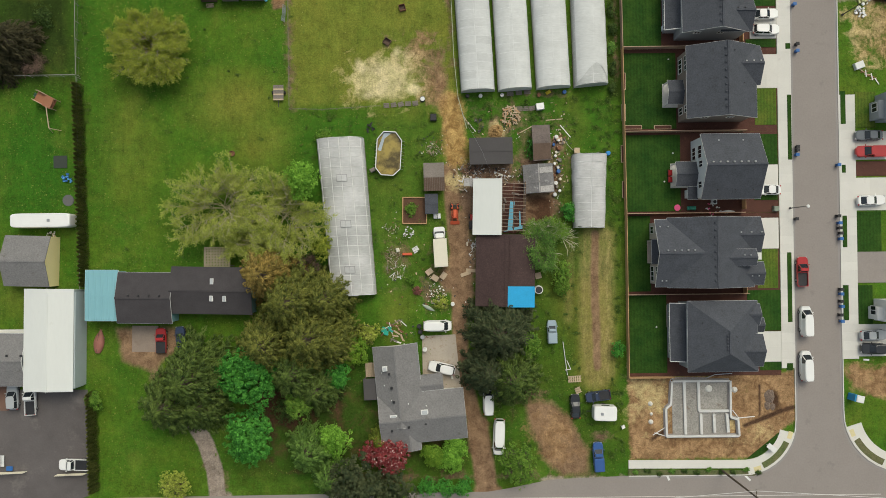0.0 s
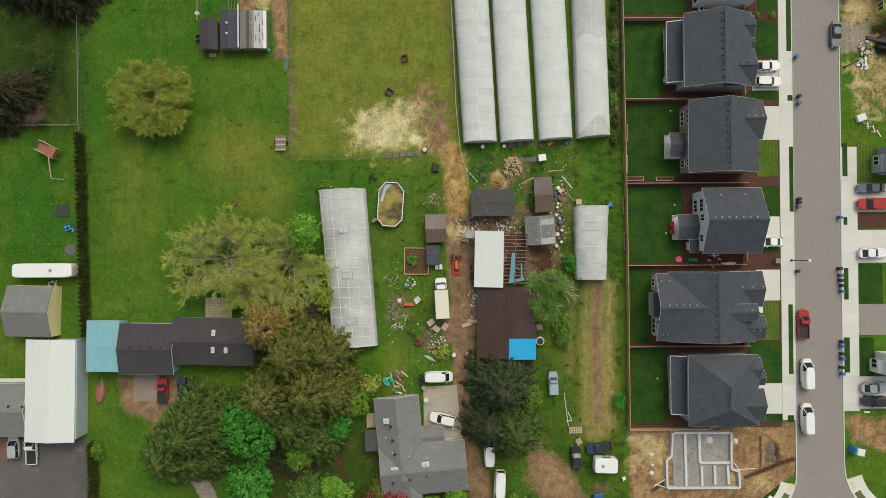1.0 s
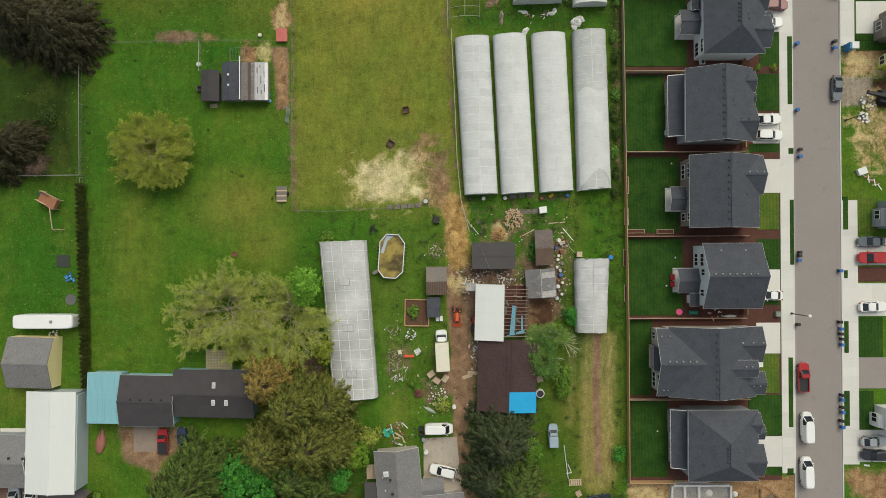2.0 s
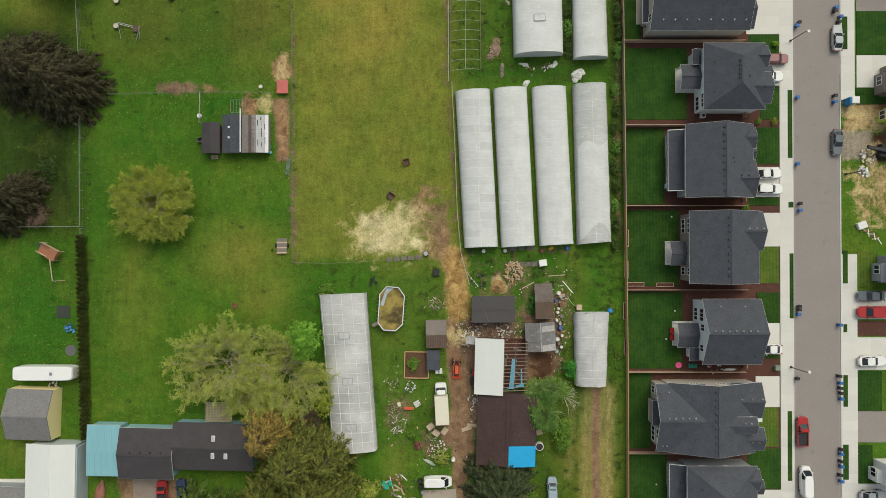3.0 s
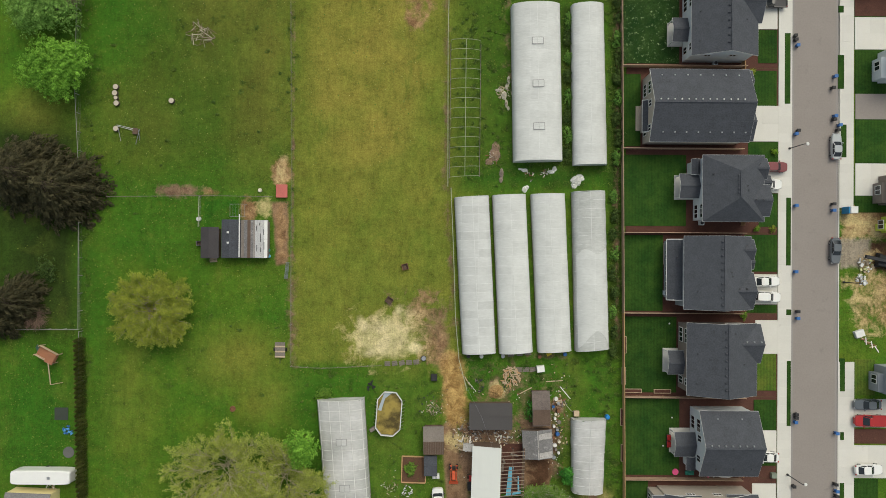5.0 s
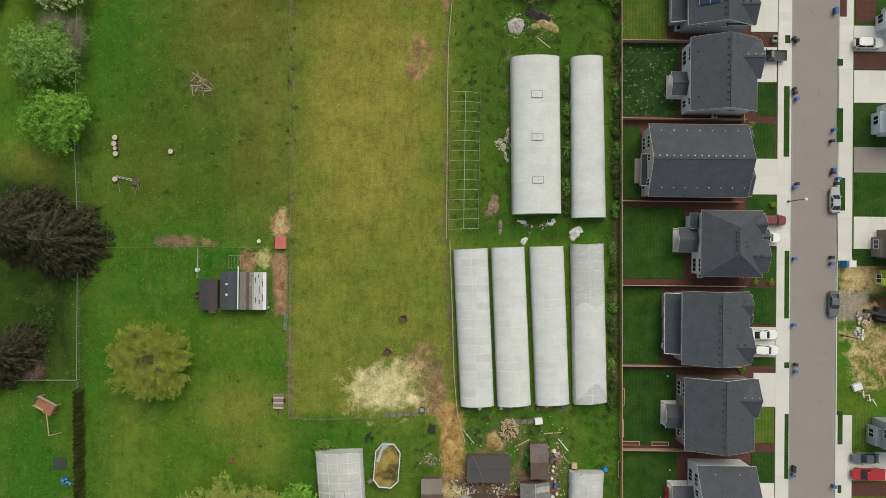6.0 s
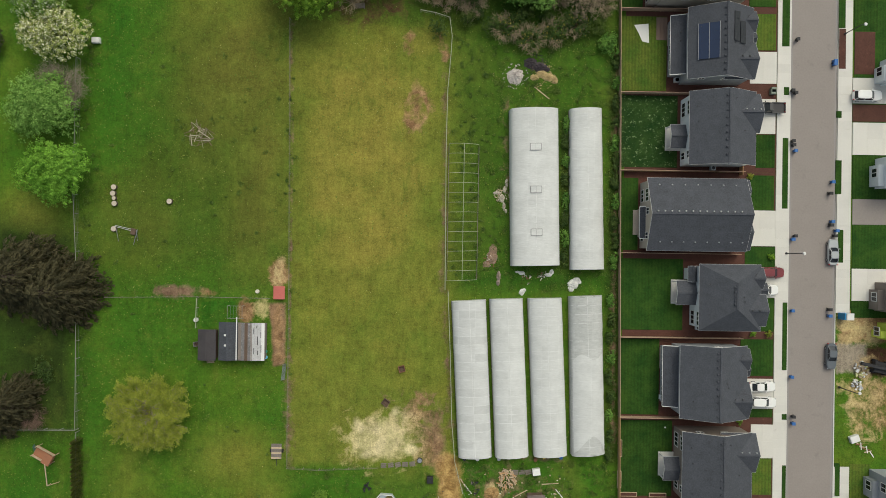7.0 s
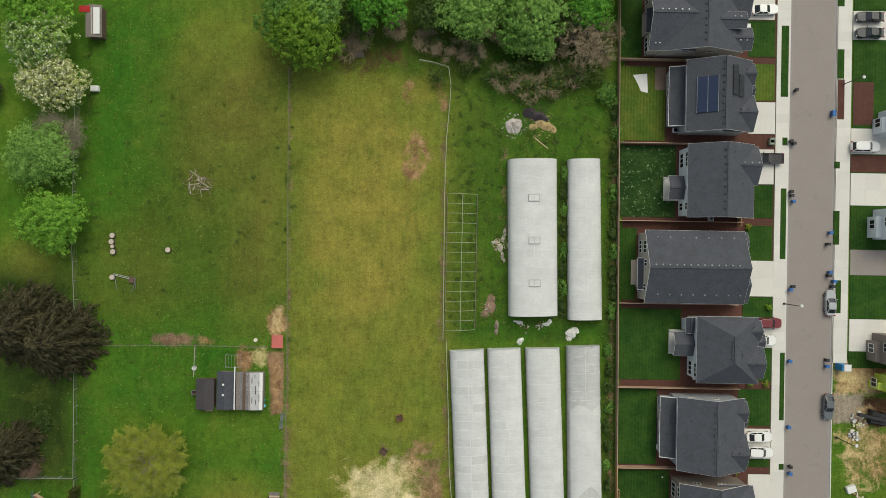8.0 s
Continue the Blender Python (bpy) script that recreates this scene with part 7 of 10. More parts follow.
# trees round the old farmhouses
willow(-38.0, 8.4, 10.6, 9.0, 7.5, LEAF_WILLOW, "half-bare willow with pale young leaves", 70, 22, 25)
willow(-27.2, 7.4, 7.8, 8.6, 7.0, LEAF_WILLOW, "half-bare willow with pale young leaves", 71, 16, 25)
willow(-33.2, 2.6, 6.0, 4.6, 5.5, LEAF_WILLOW, "half-bare willow with pale young leaves", 78, 11, 26)
broadleaf(-24.0, 12.6, 3.0, 3.4, 7.6, LEAF_FRESH, "bright lime-green young tree", 72, 0.3, 2400, 12, 0.2)
conifer(-30.2, -3.4, 5.4, 14, NEEDLE_RUSTY, "rust-tipped cedar in the cluster of evergreens", 73, plume=1.0)
conifer(-25.8, -7.8, 7.6, 15, NEEDLE_OLIVE, "large olive-green cedar in the cluster of evergreens", 74, plume=1.0)
conifer(-22.65, -13.91, 7.6, 15, NEEDLE_OLIVE, "large olive-green cedar in the cluster of evergreens", 75, plume=1.0)
conifer(-29.89, -14.89, 6.2, 14, NEEDLE_OLIVE, "olive-green cedar in the cluster of evergreens", 76, plume=1.0)
conifer(-25.48, -19.79, 6.4, 12, NEEDLE_GREEN, "green cedar in the cluster of evergreens", 77, plume=1.0)
conifer(-22.12, -23.06, 4.8, 9, NEEDLE_GREEN, "green cedar at the edge of the evergreens", 119, plume=1.0)
conifer(-18.99, -15.28, 5.0, 10, NEEDLE_OLIVE, "olive-green cedar beside the greenhouse", 135, plume=1.0)
conifer(-20.16, -7.59, 5.6, 12, NEEDLE_OLIVE, "olive-green cedar beside the greenhouse", 79, plume=1.0)
conifer(-42.4, -20.6, 8.2, 13.5, NEEDLE_GREEN, "broad dense dark green fir by the drive", 80, 11, plume=1.15)
conifer(-47.0, -25.2, 6.8, 11.0, NEEDLE_GREEN, "smaller dense green fir by the drive", 81, 10, plume=1.15)
conifer(-42.0, -25.6, 5.6, 9.0, NEEDLE_GREEN, "low dense green fir by the drive", 118, 9, plume=1.1)
broadleaf(-32.9, -20.7, 6.2, 5.2, 7.0, LEAF_BRIGHT, "bright emerald broadleaf tree", 82, 0.42, 4200, 16)
broadleaf(-33.44, -30.79, 4.6, 4.8, 6.5, LEAF_BRIGHT, "bright emerald broadleaf tree", 83, 0.4, 3600, 14)
conifer(-23.6, -33.4, 4.6, 9.0, NEEDLE_LUSH, "loose green conifer at the roadside", 84)
conifer(-20.4, -38.2, 3.6, 7.0, NEEDLE_LUSH, "loose green conifer at the roadside", 184)
bush(-28.2, -27.0, 2.4, 2.6, 2.0, LEAF_UNDER, "dark undergrowth beneath the evergreens", 185, 0.26, 700)
broadleaf(-25.03, -25.42, 2.6, 3.0, 6.0, LEAF_MID, "slim olive-green garden tree", 89, 0.3, 1500, 10)
broadleaf(-19.38, -31.65, 3.2, 3.4, 4.4, LEAF_FRESH, "fresh green tree with a flowering twig", 85, 0.3, 2000, 12, 0.3)
broadleaf(-15.88, -16.5, 3.0, 2.8, 3.6, LEAF_LIME, "lime-green shrub beside the garden", 86, 0.3, 1800, 10)
broadleaf(-18.77, -21.35, 2.8, 2.8, 3.4, LEAF_BRIGHT, "bright green round garden shrub", 87, 0.28, 1800, 10)
broadleaf(-13.17, -13.86, 2.2, 1.9, 2.8, LEAF_WILLOW, "pale budding shrub beside the roof", 90, 0.26, 1100, 8, 0.5, twigs=True)
broadleaf(-16.18, -39.27, 6.0, 4.6, 6.0, NEEDLE, "dark green trees along the road", 91, 0.4, 3000, 16)
broadleaf(-9.95, -40.48, 5.0, 3.6, 5.0, NEEDLE, "dark green shrubs along the road", 92, 0.36, 2400, 14)
broadleaf(-9.88, -34.47, 3.6, 3.2, 4.4, LEAF_RED, "dark red maple with pale blossom", 93, 0.3, 2600, 12)
broadleaf(-13.63, -34.28, 1.6, 1.8, 3.2, LEAF_RED, "small dark red maple tree", 94, 0.28, 800, 8)
conifer(-11.65, -32.36, 2.0, 4.2, leaf("lime_needles", (0.105, 0.158, 0.021), (0.298, 0.350, 0.052)), "yellow-green dwarf conifer before the house", 95, plume=0.5)
for k, (px, py) in enumerate(((-2.32, -35.05), (1.62, -33.62), (0.82, -35.92))):
    bush(px, py, 2.4, 2.3, 2.8, LEAF_LIME if k == 0 else LEAF_FRESH, "round green shrub before the grey house", 96 + k, 0.28, 1500)
for k, (px, py) in enumerate(((-0.23, -40.82), (2.73, -40.85), (-3.18, -40.59))):
    bush(px, py, 2.0, 1.6, 1.6, LEAF_BRIGHT, "low green shrub by the road", 100 + k, 0.26, 600)
conifer(9.05, -13.78, 7.0, 13, NEEDLE, "large grey-green conifer beside the lane", 104, plume=1.0)
conifer(7.0, -20.2, 5.2, 10, NEEDLE, "grey-green conifer beside the lane", 105, plume=1.0)
conifer(10.94, -21.33, 6.0, 11, NEEDLE_GREEN, "green conifer beside the lane", 106, plume=1.0)
bush(14.24, -16.07, 2.6, 3.4, 4.0, LEAF_MID, "green shrub covered in climbers", 107, 0.3, 1400)
broadleaf(12.27, -35.88, 3.4, 4.0, 4.5, LEAF_MID, "loose green shrubby tree at the yard's edge", 108, 0.28, 2200, 12, 0.5, twigs=True)
willow(17.2, 3.4, 3.6, 2.6, 3.8, LEAF_MID, "half-bare tree with pale twigs beside the barn", 109, 9, 22, TWIG_PALE)
willow(16.6, -0.2, 1.9, 3.6, 4.8, LEAF_WOOD, "dark leafy tree leaning over the barn roof", 209, 9, 20, BARK)
for k, (lx, ly, turn, reach) in enumerate(((17.4, -0.2, -60, 3.2), (20.2, 2.4, -10, 3.0), (15.9, 2.6, 150, 2.4))):
    limb = thing("dead_limb", lx, ly, 0, turn, "bleached bare limb fanning into pale twigs", "branch")
    rl = random.Random(300 + k)
    s = Shape()
    s.tube((-0.9, 0, 0.02), (0.2, 0, 1.5), 0.13, 0.10, 6)
    for j in range(8):
        a = radians(-62 + 17 * j + rl.uniform(-6, 6))
        e = Vector((0.2 + reach * rl.uniform(0.6, 1.0) * math.cos(a), reach * rl.uniform(0.6, 1.0) * math.sin(a), rl.uniform(1.8, 2.8)))
        s.tube((0.2, 0, 1.5), e, 0.07, 0.025, 4, False)
        for _ in range(4):
            f = Vector((0.2, 0, 1.5)).lerp(e, rl.uniform(0.45, 0.95))
            b = a + rl.uniform(-0.7, 0.7)
            s.tube(f, f + Vector((math.cos(b), math.sin(b), 0.2)) * rl.uniform(0.5, 1.1), 0.03, 0.012, 3, False)
    part("branch", s, TWIG_PALE, limb)
bush(21.71, 6.9, 1.2, 2.2, 1.6, LEAF_BRIGHT, "green bush beside the short greenhouse", 110, 0.26, 600)
bush(20.47, -4.46, 1.4, 4.0, 1.6, LEAF_MID, "weedy green hedge along the field", 111, 0.28, 900)
bush(30.16, -17.4, 1.2, 1.6, 1.6, LEAF_BRIGHT, "green bush at the board fence", 112, 0.26, 400)
broadleaf(-46.32, -39.76, 3.0, 3.0, 3.8, LEAF_WILLOW, "pale green shrubby tree on the roadside lawn", 113, 0.28, 1500, 10, 0.5, twigs=True)
bush(-61.11, -25.09, 1.8, 1.8, 2.2, LEAF_MID, "clipped round green bush at the yard's edge", 114, 0.26, 1100)
bush(-21.05, 20.85, 2.0, 1.2, 0.9, LEAF_MID, "low weeds by the greenhouse", 115, 0.26, 400)
for k in range(9):
    bush(29.7 + 0.3 * (k % 2), 56.0 - 3.4 * k, 0.5, 1.6, 0.7, LEAF_UNDER if k % 3 else LEAF_WOOD, "weedy green hedge beside the board fence", 120 + k, 0.24, 230)
bush(-21.27, 1.46, 2.2, 2.6, 4.0, LEAF_OLIVE, "olive shrub leaning on the greenhouse", 131, 0.28, 900)
bare_shrub(-23.96, -1.95, 2.4, 2.0, "brown brushwood heap beside the greenhouse", 132, TWIG_RED, 40)
bush(15.88, 18.23, 1.6, 2.2, 0.7, LEAF_BRIGHT, "patch of green weeds between the sheds", 133, 0.24, 500)
broadleaf(-9.03, -42.12, 3.0, 3.0, 3.4, LEAF_MID, "low green shrubs along the road", 134, 0.3, 1000, 9)


def hedge_plant(seed):
    """One slim clipped conifer of a hedge."""
    g = np.random.default_rng(seed)
    n = 460
    a, z = g.uniform(0, 6.3, n), g.random(n) ** 0.8
    r = 0.40 * (1 - z) ** 0.55 + 0.07
    C = np.stack([1.25 * r * np.cos(a), r * np.sin(a), 0.1 + 3.0 * z], 1)
    N = np.stack([np.cos(a), np.sin(a), np.full(n, 0.6)], 1) + 0.3 * g.normal(size=(n, 3))
    D = np.stack([0.3 * np.cos(a), 0.3 * np.sin(a), np.full(n, 1.0)], 1)
    return leaf_mesh("crown", C, D, N, g.uniform(0.25, 0.5, n), g.uniform(0.14, 0.24, n), NEEDLE_HEDGE)


NEEDLE_HEDGE = leaf("hedge_needles", (0.085, 0.110, 0.028), (0.260, 0.275, 0.078))
HEDGE_STEM = Shape().tube((0, 0, -0.03), (0, 0, 2.2), 0.06, 0.02, 5).mesh("trunk", BARK)
hedge_meshes = [hedge_plant(200 + k) for k in range(4)]
for (ax, ay), (bx, by), n in (((-63.95, 30.42), (-62.95, -5.2), 44), ((-61.9, -23.57), (-61.5, -41), 24)):
    for k in range(n):
        u = (k + 0.5) / n
        t = thing("hedge_conifer", ax + (bx - ax) * u + 0.05 * math.sin(5 * k), ay + (by - ay) * u, 0, 40 * k, "slim dark green conifer in a boundary hedge", "hedge plant", "boundary hedge")
        for name, data in (("trunk", HEDGE_STEM), ("crown", hedge_meshes[k % 4])):
            ob = new(name, data)
            ob.parent = t

# ---- vehicles ----
def outline(a, b, z, power=4.5, n=20, x=0.0, taper=0.0):
    """A rounded oblong, half as long as a and half as wide as b, narrower to the front by taper."""
    pts = []
    for i in range(n):
        t = 2 * math.pi * (i + 0.5) / n
        c, s = math.cos(t), math.sin(t)
        px = a * math.copysign(abs(c) ** (2 / power), c)
        py = b * math.copysign(abs(s) ** (2 / power), s) * (1 - taper * max(c, 0) ** 3)
        pts.append((x + px, py, z))
    return pts


def wheels(car, L, W, r=0.33, at=(0.30, -0.29)):
    for fx in at:
        for s in (-1, 1):
            y = s * (W / 2 - 0.13)
            w = part("wheel", Shape().tube((fx * L, y - 0.11, r), (fx * L, y + 0.11, r), r, None, 14), RUBBER, car, "black tyre")
            part("rim", Shape().tube((fx * L, y + s * 0.105, r), (fx * L, y + s * 0.125, r), r * 0.62, None, 10), METAL, w, "metal rim")


def lamps(car, L, W, z=0.68):
    for s in (-1, 1):
        part("headlight", Shape().block(L / 2 - 0.12, s * (W / 2 - 0.32), z, 0.22, 0.3, 0.13, s * -14, 0.03), METAL, car, "clear headlight")
        part("tail_light", Shape().block(-L / 2 + 0.1, s * (W / 2 - 0.2), z + 0.08, 0.16, 0.24, 0.2, 0, 0.03), RED, car, "red tail light")


def mirrors(car, x, W, z, paint):
    for s in (-1, 1):
        part("mirror", Shape().block(x, s * (W / 2 + 0.08), z, 0.14, 0.22, 0.16, 0, 0.03), paint, car)


def vehicle(kind, x, y, heading, paint, label, L=4.7, W=1.85, H=1.45, bed=None, category="car", z=0.04):
    """kind: sedan, wagon, van or pickup; heading in degrees from the x axis."""
    car = thing("pickup_truck" if kind == "pickup" else "van" if kind == "van" else "car", x, y, z, heading, label, category)
    a, b = L / 2, W / 2
    belt = {"sedan": 0.92, "wagon": 0.98, "van": 1.15, "pickup": 1.0}[kind]
    s = Shape()
    s.smooth = False
    if kind == "pickup":
        s.loft([outline(a * 0.98, b * 0.94, 0.3), outline(a, b, 0.5), outline(a, b, 0.72, taper=0.04)])
        s.loft([outline(a * 0.53, b, 0.7, 4.5, 20, a * 0.47, 0.05), outline(a * 0.53, b * 0.98, belt - 0.08, 4.5, 20, a * 0.46, 0.07), outline(a * 0.5, b * 0.9, belt, 4.5, 20, a * 0.45, 0.09)])
        for q in (-1, 1):
            s.box(-a + 0.02, min(q * b * 0.99, q * (b - 0.1)), 0.7, -a * 0.04, max(q * b * 0.99, q * (b - 0.1)), belt - 0.02)
        s.box(-a + 0.02, -b * 0.97, 0.7, -a + 0.1, b * 0.97, belt - 0.02)
        s.box(-a * 0.08, -b * 0.97, 0.7, -a * 0.04, b * 0.97, belt)
    else:
        s.loft([outline(a * 0.97, b * 0.93, 0.26), outline(a, b, 0.45, taper=0.03), outline(a, b, belt - 0.22, taper=0.05), outline(a * 0.985, b * 0.97, belt - 0.08, taper=0.07), outline(a * 0.95, b * 0.90, belt, taper=0.10)])
    part("body", s, paint, car)
    base, roof = {"sedan": ((-0.40, 0.19), (-0.24, 0.03)), "wagon": ((-0.47, 0.22), (-0.42, 0.06)),
                  "van": ((-0.49, 0.38), (-0.47, 0.24)), "pickup": ((-0.02, 0.26), (0.02, 0.13))}[kind]

    def span(r):
        return L * (r[1] - r[0]) / 2, L * (r[0] + r[1]) / 2
    (ba, bx), (ra, rx) = span(base), span(roof)
    part("glass", Shape().loft([outline(ba, b * 0.88, belt - 0.02, 6, 20, bx), outline(ra + 0.02, b * 0.74, H - 0.08, 6, 20, rx)]), CAR_GLASS, car, "dark window glass")
    part("roof", Shape().loft([outline(ra + 0.02, b * 0.755, H - 0.1, 5, 20, rx), outline(ra, b * 0.75, H - 0.04, 5, 20, rx), outline(ra * 0.93, b * 0.66, H, 5, 20, rx)]), paint, car)
    for q in (-1, 1):
        for k in (0, 1):
            part("pillar", beam(Shape(), (bx + (1 if k else -1) * ba * 0.97, q * b * 0.80, belt), (rx + (1 if k else -1) * ra * 0.96, q * b * 0.68, H - 0.06), 0.09, 0.09), paint, car)
        part("pillar", beam(Shape(), ((rx + bx) / 2, q * b * 0.875, belt), ((rx + bx) / 2, q * b * 0.745, H - 0.06), 0.08, 0.06), paint, car)
    if kind == "van":
        part("side_panels", Shape().loft([outline(L * 0.33, b * 0.905, belt - 0.02, 6, 20, -L * 0.15), outline(L * 0.325, b * 0.79, H - 0.09, 6, 20, -L * 0.15)]), paint, car)
    if kind == "pickup":
        part("bed_floor", Shape().box(-a + 0.1, -b + 0.1, 0.55, -a * 0.08, b - 0.1, 0.74), METAL_DARK, car, "dark load bed")
        if bed:
            part("bed_cover", Shape().block(-a * 0.54, 0, belt - 0.06, a * 0.93, W * 0.95, 0.1 if bed[1] < 1 else 0.62, 0, 0.08), bed[0], car, "load bed cover")
    wheels(car, L, W, 0.36 if kind in ("van", "pickup") else 0.33)
    lamps(car, L, W)
    mirrors(car, bx + ba * 0.8, W, belt, paint)
    return car


def paint(name, c, rough=0.3, metal=0.0):
    return plain(name, c, rough, (0.8, 0.05), (8.0, 0.04), metal=metal, spec=0.5, coat=0.4)


P_WHITE, P_SILVER, P_GREY = WHITE, paint("silver_paint", (0.36, 0.38, 0.39)), paint("slate_paint", (0.10, 0.115, 0.13))
P_BLACK, P_NAVY, P_BLUE = paint("black_paint", (0.016, 0.018, 0.022)), paint("navy_paint", (0.022, 0.036, 0.075)), paint("blue_paint", (0.03, 0.09, 0.27))
P_ICE, P_MAROON = paint("pale_blue_paint", (0.30, 0.38, 0.43)), paint("maroon_paint", (0.16, 0.02, 0.025))

vehicle("van", -1.47, -12.79, 0, P_WHITE, "white van parked on the concrete yard", 5.0, 1.95, 2.0)
vehicle("wagon", -0.77, -20.2, 167, P_WHITE, "white estate car parked askew on the yard", 4.8, 1.9, 1.6)
vehicle("van", 7.3, -26.0, 90, P_WHITE, "white van half hidden under a conifer", 4.8, 1.95, 2.0)
vehicle("van", 9.05, -32.23, -93, P_WHITE, "long white van parked by the lane", 6.3, 2.05, 2.3)
vehicle("pickup", 18.56, -14.01, 91, P_ICE, "pale blue small pickup with a canopy", 4.0, 1.65, 1.5, (P_ICE, 2))
vehicle("sedan", 22.47, -27.11, 92, P_BLACK, "black saloon car on the grass", 4.3, 1.75, 1.4)
vehicle("pickup", 26.45, -25.38, 188, P_NAVY, "dark blue pickup on the grass", 4.4, 1.75, 1.5)
vehicle("pickup", 26.36, -35.87, 93, P_BLUE, "blue pickup with a covered bed", 5.0, 1.8, 1.6, (P_BLUE, 2))
vehicle("pickup", -49.85, -14.8, 91, RED, "red pickup with a grey bed cover", 4.4, 1.8, 1.6, (METAL_DARK, 0.5))
vehicle("sedan", -46.46, -14.27, 95, P_NAVY, "dark blue car beside the house", 3.8, 1.7, 1.4)
vehicle("wagon", -75.95, -24.37, 93, P_SILVER, "silver estate car in the asphalt yard", 4.5, 1.9, 1.65)
vehicle("pickup", -72.89, -24.9, 92, P_WHITE, "white pickup beside the workshop", 5.4, 1.95, 1.75)
vehicle("pickup", -65.25, -36.32, 178, P_WHITE, "white pickup parked at the yard's edge", 5.2, 1.95, 1.75)
STREETCAR = "parked at the kerb of the street"
vehicle("pickup", 62.44, -4.06, 90, RED, "red pickup " + STREETCAR, 5.2, 1.9, 1.7)
vehicle("van", 62.88, -12.74, 91, P_WHITE, "white delivery van " + STREETCAR, 5.3, 1.92, 2.1)
vehicle("van", 62.75, -20.52, 91, P_WHITE, "white delivery van " + STREETCAR, 5.3, 1.92, 2.1)
vehicle("sedan", 68.83, 65.02, 90, P_SILVER, "silver saloon " + STREETCAR, 4.6, 1.8, 1.45)
vehicle("sedan", 68.75, 46.69, -91, P_GREY, "slate-grey saloon " + STREETCAR, 4.6, 1.8, 1.45)
DRIVE = "standing on a concrete driveway"
vehicle("sedan", 56.65, 10.36, 178, P_WHITE, "white car " + DRIVE, 4.4, 1.8, 1.45, z=0.15)
vehicle("sedan", 56.54, 41.16, 2, P_WHITE, "white car " + DRIVE, 4.6, 1.8, 1.45, z=0.15)
vehicle("wagon", 56.7, 38.47, -2, P_WHITE, "white estate car " + DRIVE, 4.6, 1.85, 1.6, z=0.15)
vehicle("wagon", 57.93, 61.31, 0, P_MAROON, "dark red estate car " + DRIVE, 4.4, 1.85, 1.6, z=0.15)
vehicle("wagon", 56.93, 58.23, 0, P_WHITE, "white estate car " + DRIVE, 4.4, 1.85, 1.6, z=0.15)
vehicle("sedan", 74.42, 19.67, 180, P_GREY, "slate-grey saloon " + DRIVE, 4.8, 1.85, 1.45, z=0.15)
vehicle("pickup", 74.93, 16.85, 180, RED, "bright red pickup " + DRIVE, 5.8, 2.0, 1.85, (RED, 0.5), z=0.15)
vehicle("sedan", 74.61, 8.26, 2, P_WHITE, "white saloon " + DRIVE, 4.8, 1.85, 1.45, z=0.15)
vehicle("sedan", 74.6, -15.28, 2, P_SILVER, "silver saloon " + DRIVE, 4.6, 1.85, 1.45, z=0.15)
vehicle("wagon", 74.76, -17.65, 178, P_BLACK, "black estate car " + DRIVE, 4.8, 1.9, 1.6, z=0.15)
vehicle("wagon", 74.46, 92.76, 0, P_WHITE, "white people carrier " + DRIVE, 5.1, 1.95, 1.7, z=0.15)
vehicle("pickup", 57.53, 90.38, 180, P_BLACK, "black pickup half under the garage gable", 5.0, 1.9, 1.75, z=0.15)
vehicle("sedan", 56.26, 116.68, 2, P_WHITE, "white saloon " + DRIVE, 4.7, 1.85, 1.45, z=0.15)
vehicle("sedan", 74.89, 115.69, 180, P_BLACK, "black saloon " + DRIVE, 4.9, 1.85, 1.45, z=0.15)
vehicle("sedan", 74.93, 112.89, 180, P_BLACK, "black saloon " + DRIVE, 4.9, 1.85, 1.45, z=0.15)


def box_truck(x, y, heading):
    t = thing("box_truck", x, y, 0.0, heading, "cream box truck with a white cab", "truck")
    part("cargo_box", Shape().block(-1.05, 0, 0.75, 4.9, 2.35, 2.2, 0, 0.06), CREAM, t, "cream cargo box")
    part("cab", Shape().loft([outline(1.05, 0.98, 0.45, 5, 20, 2.45), outline(1.05, 1.0, 1.1, 5, 20, 2.45, 0.06), outline(1.0, 0.92, 1.25, 5, 20, 2.42, 0.1)]), WHITE, t, "white cab")
    part("windscreen", Shape().loft([outline(0.62, 0.86, 1.22, 6, 20, 2.1), outline(0.42, 0.76, 1.85, 6, 20, 1.95)]), CAR_GLASS, t, "dark windscreen")
    part("cab_roof", Shape().loft([outline(0.42, 0.77, 1.83, 5, 20, 1.95), outline(0.38, 0.7, 1.93, 5, 20, 1.95)]), WHITE, t)
    part("chassis", Shape().box(-3.3, -0.5, 0.45, 2.4, 0.5, 0.75), METAL_DARK, t)
    wheels(t, 7.0, 2.2, 0.42, (0.33, -0.25))
    mirrors(t, 2.6, 2.2, 1.3, BLACK)


box_truck(-0.81, 1.02, 93)


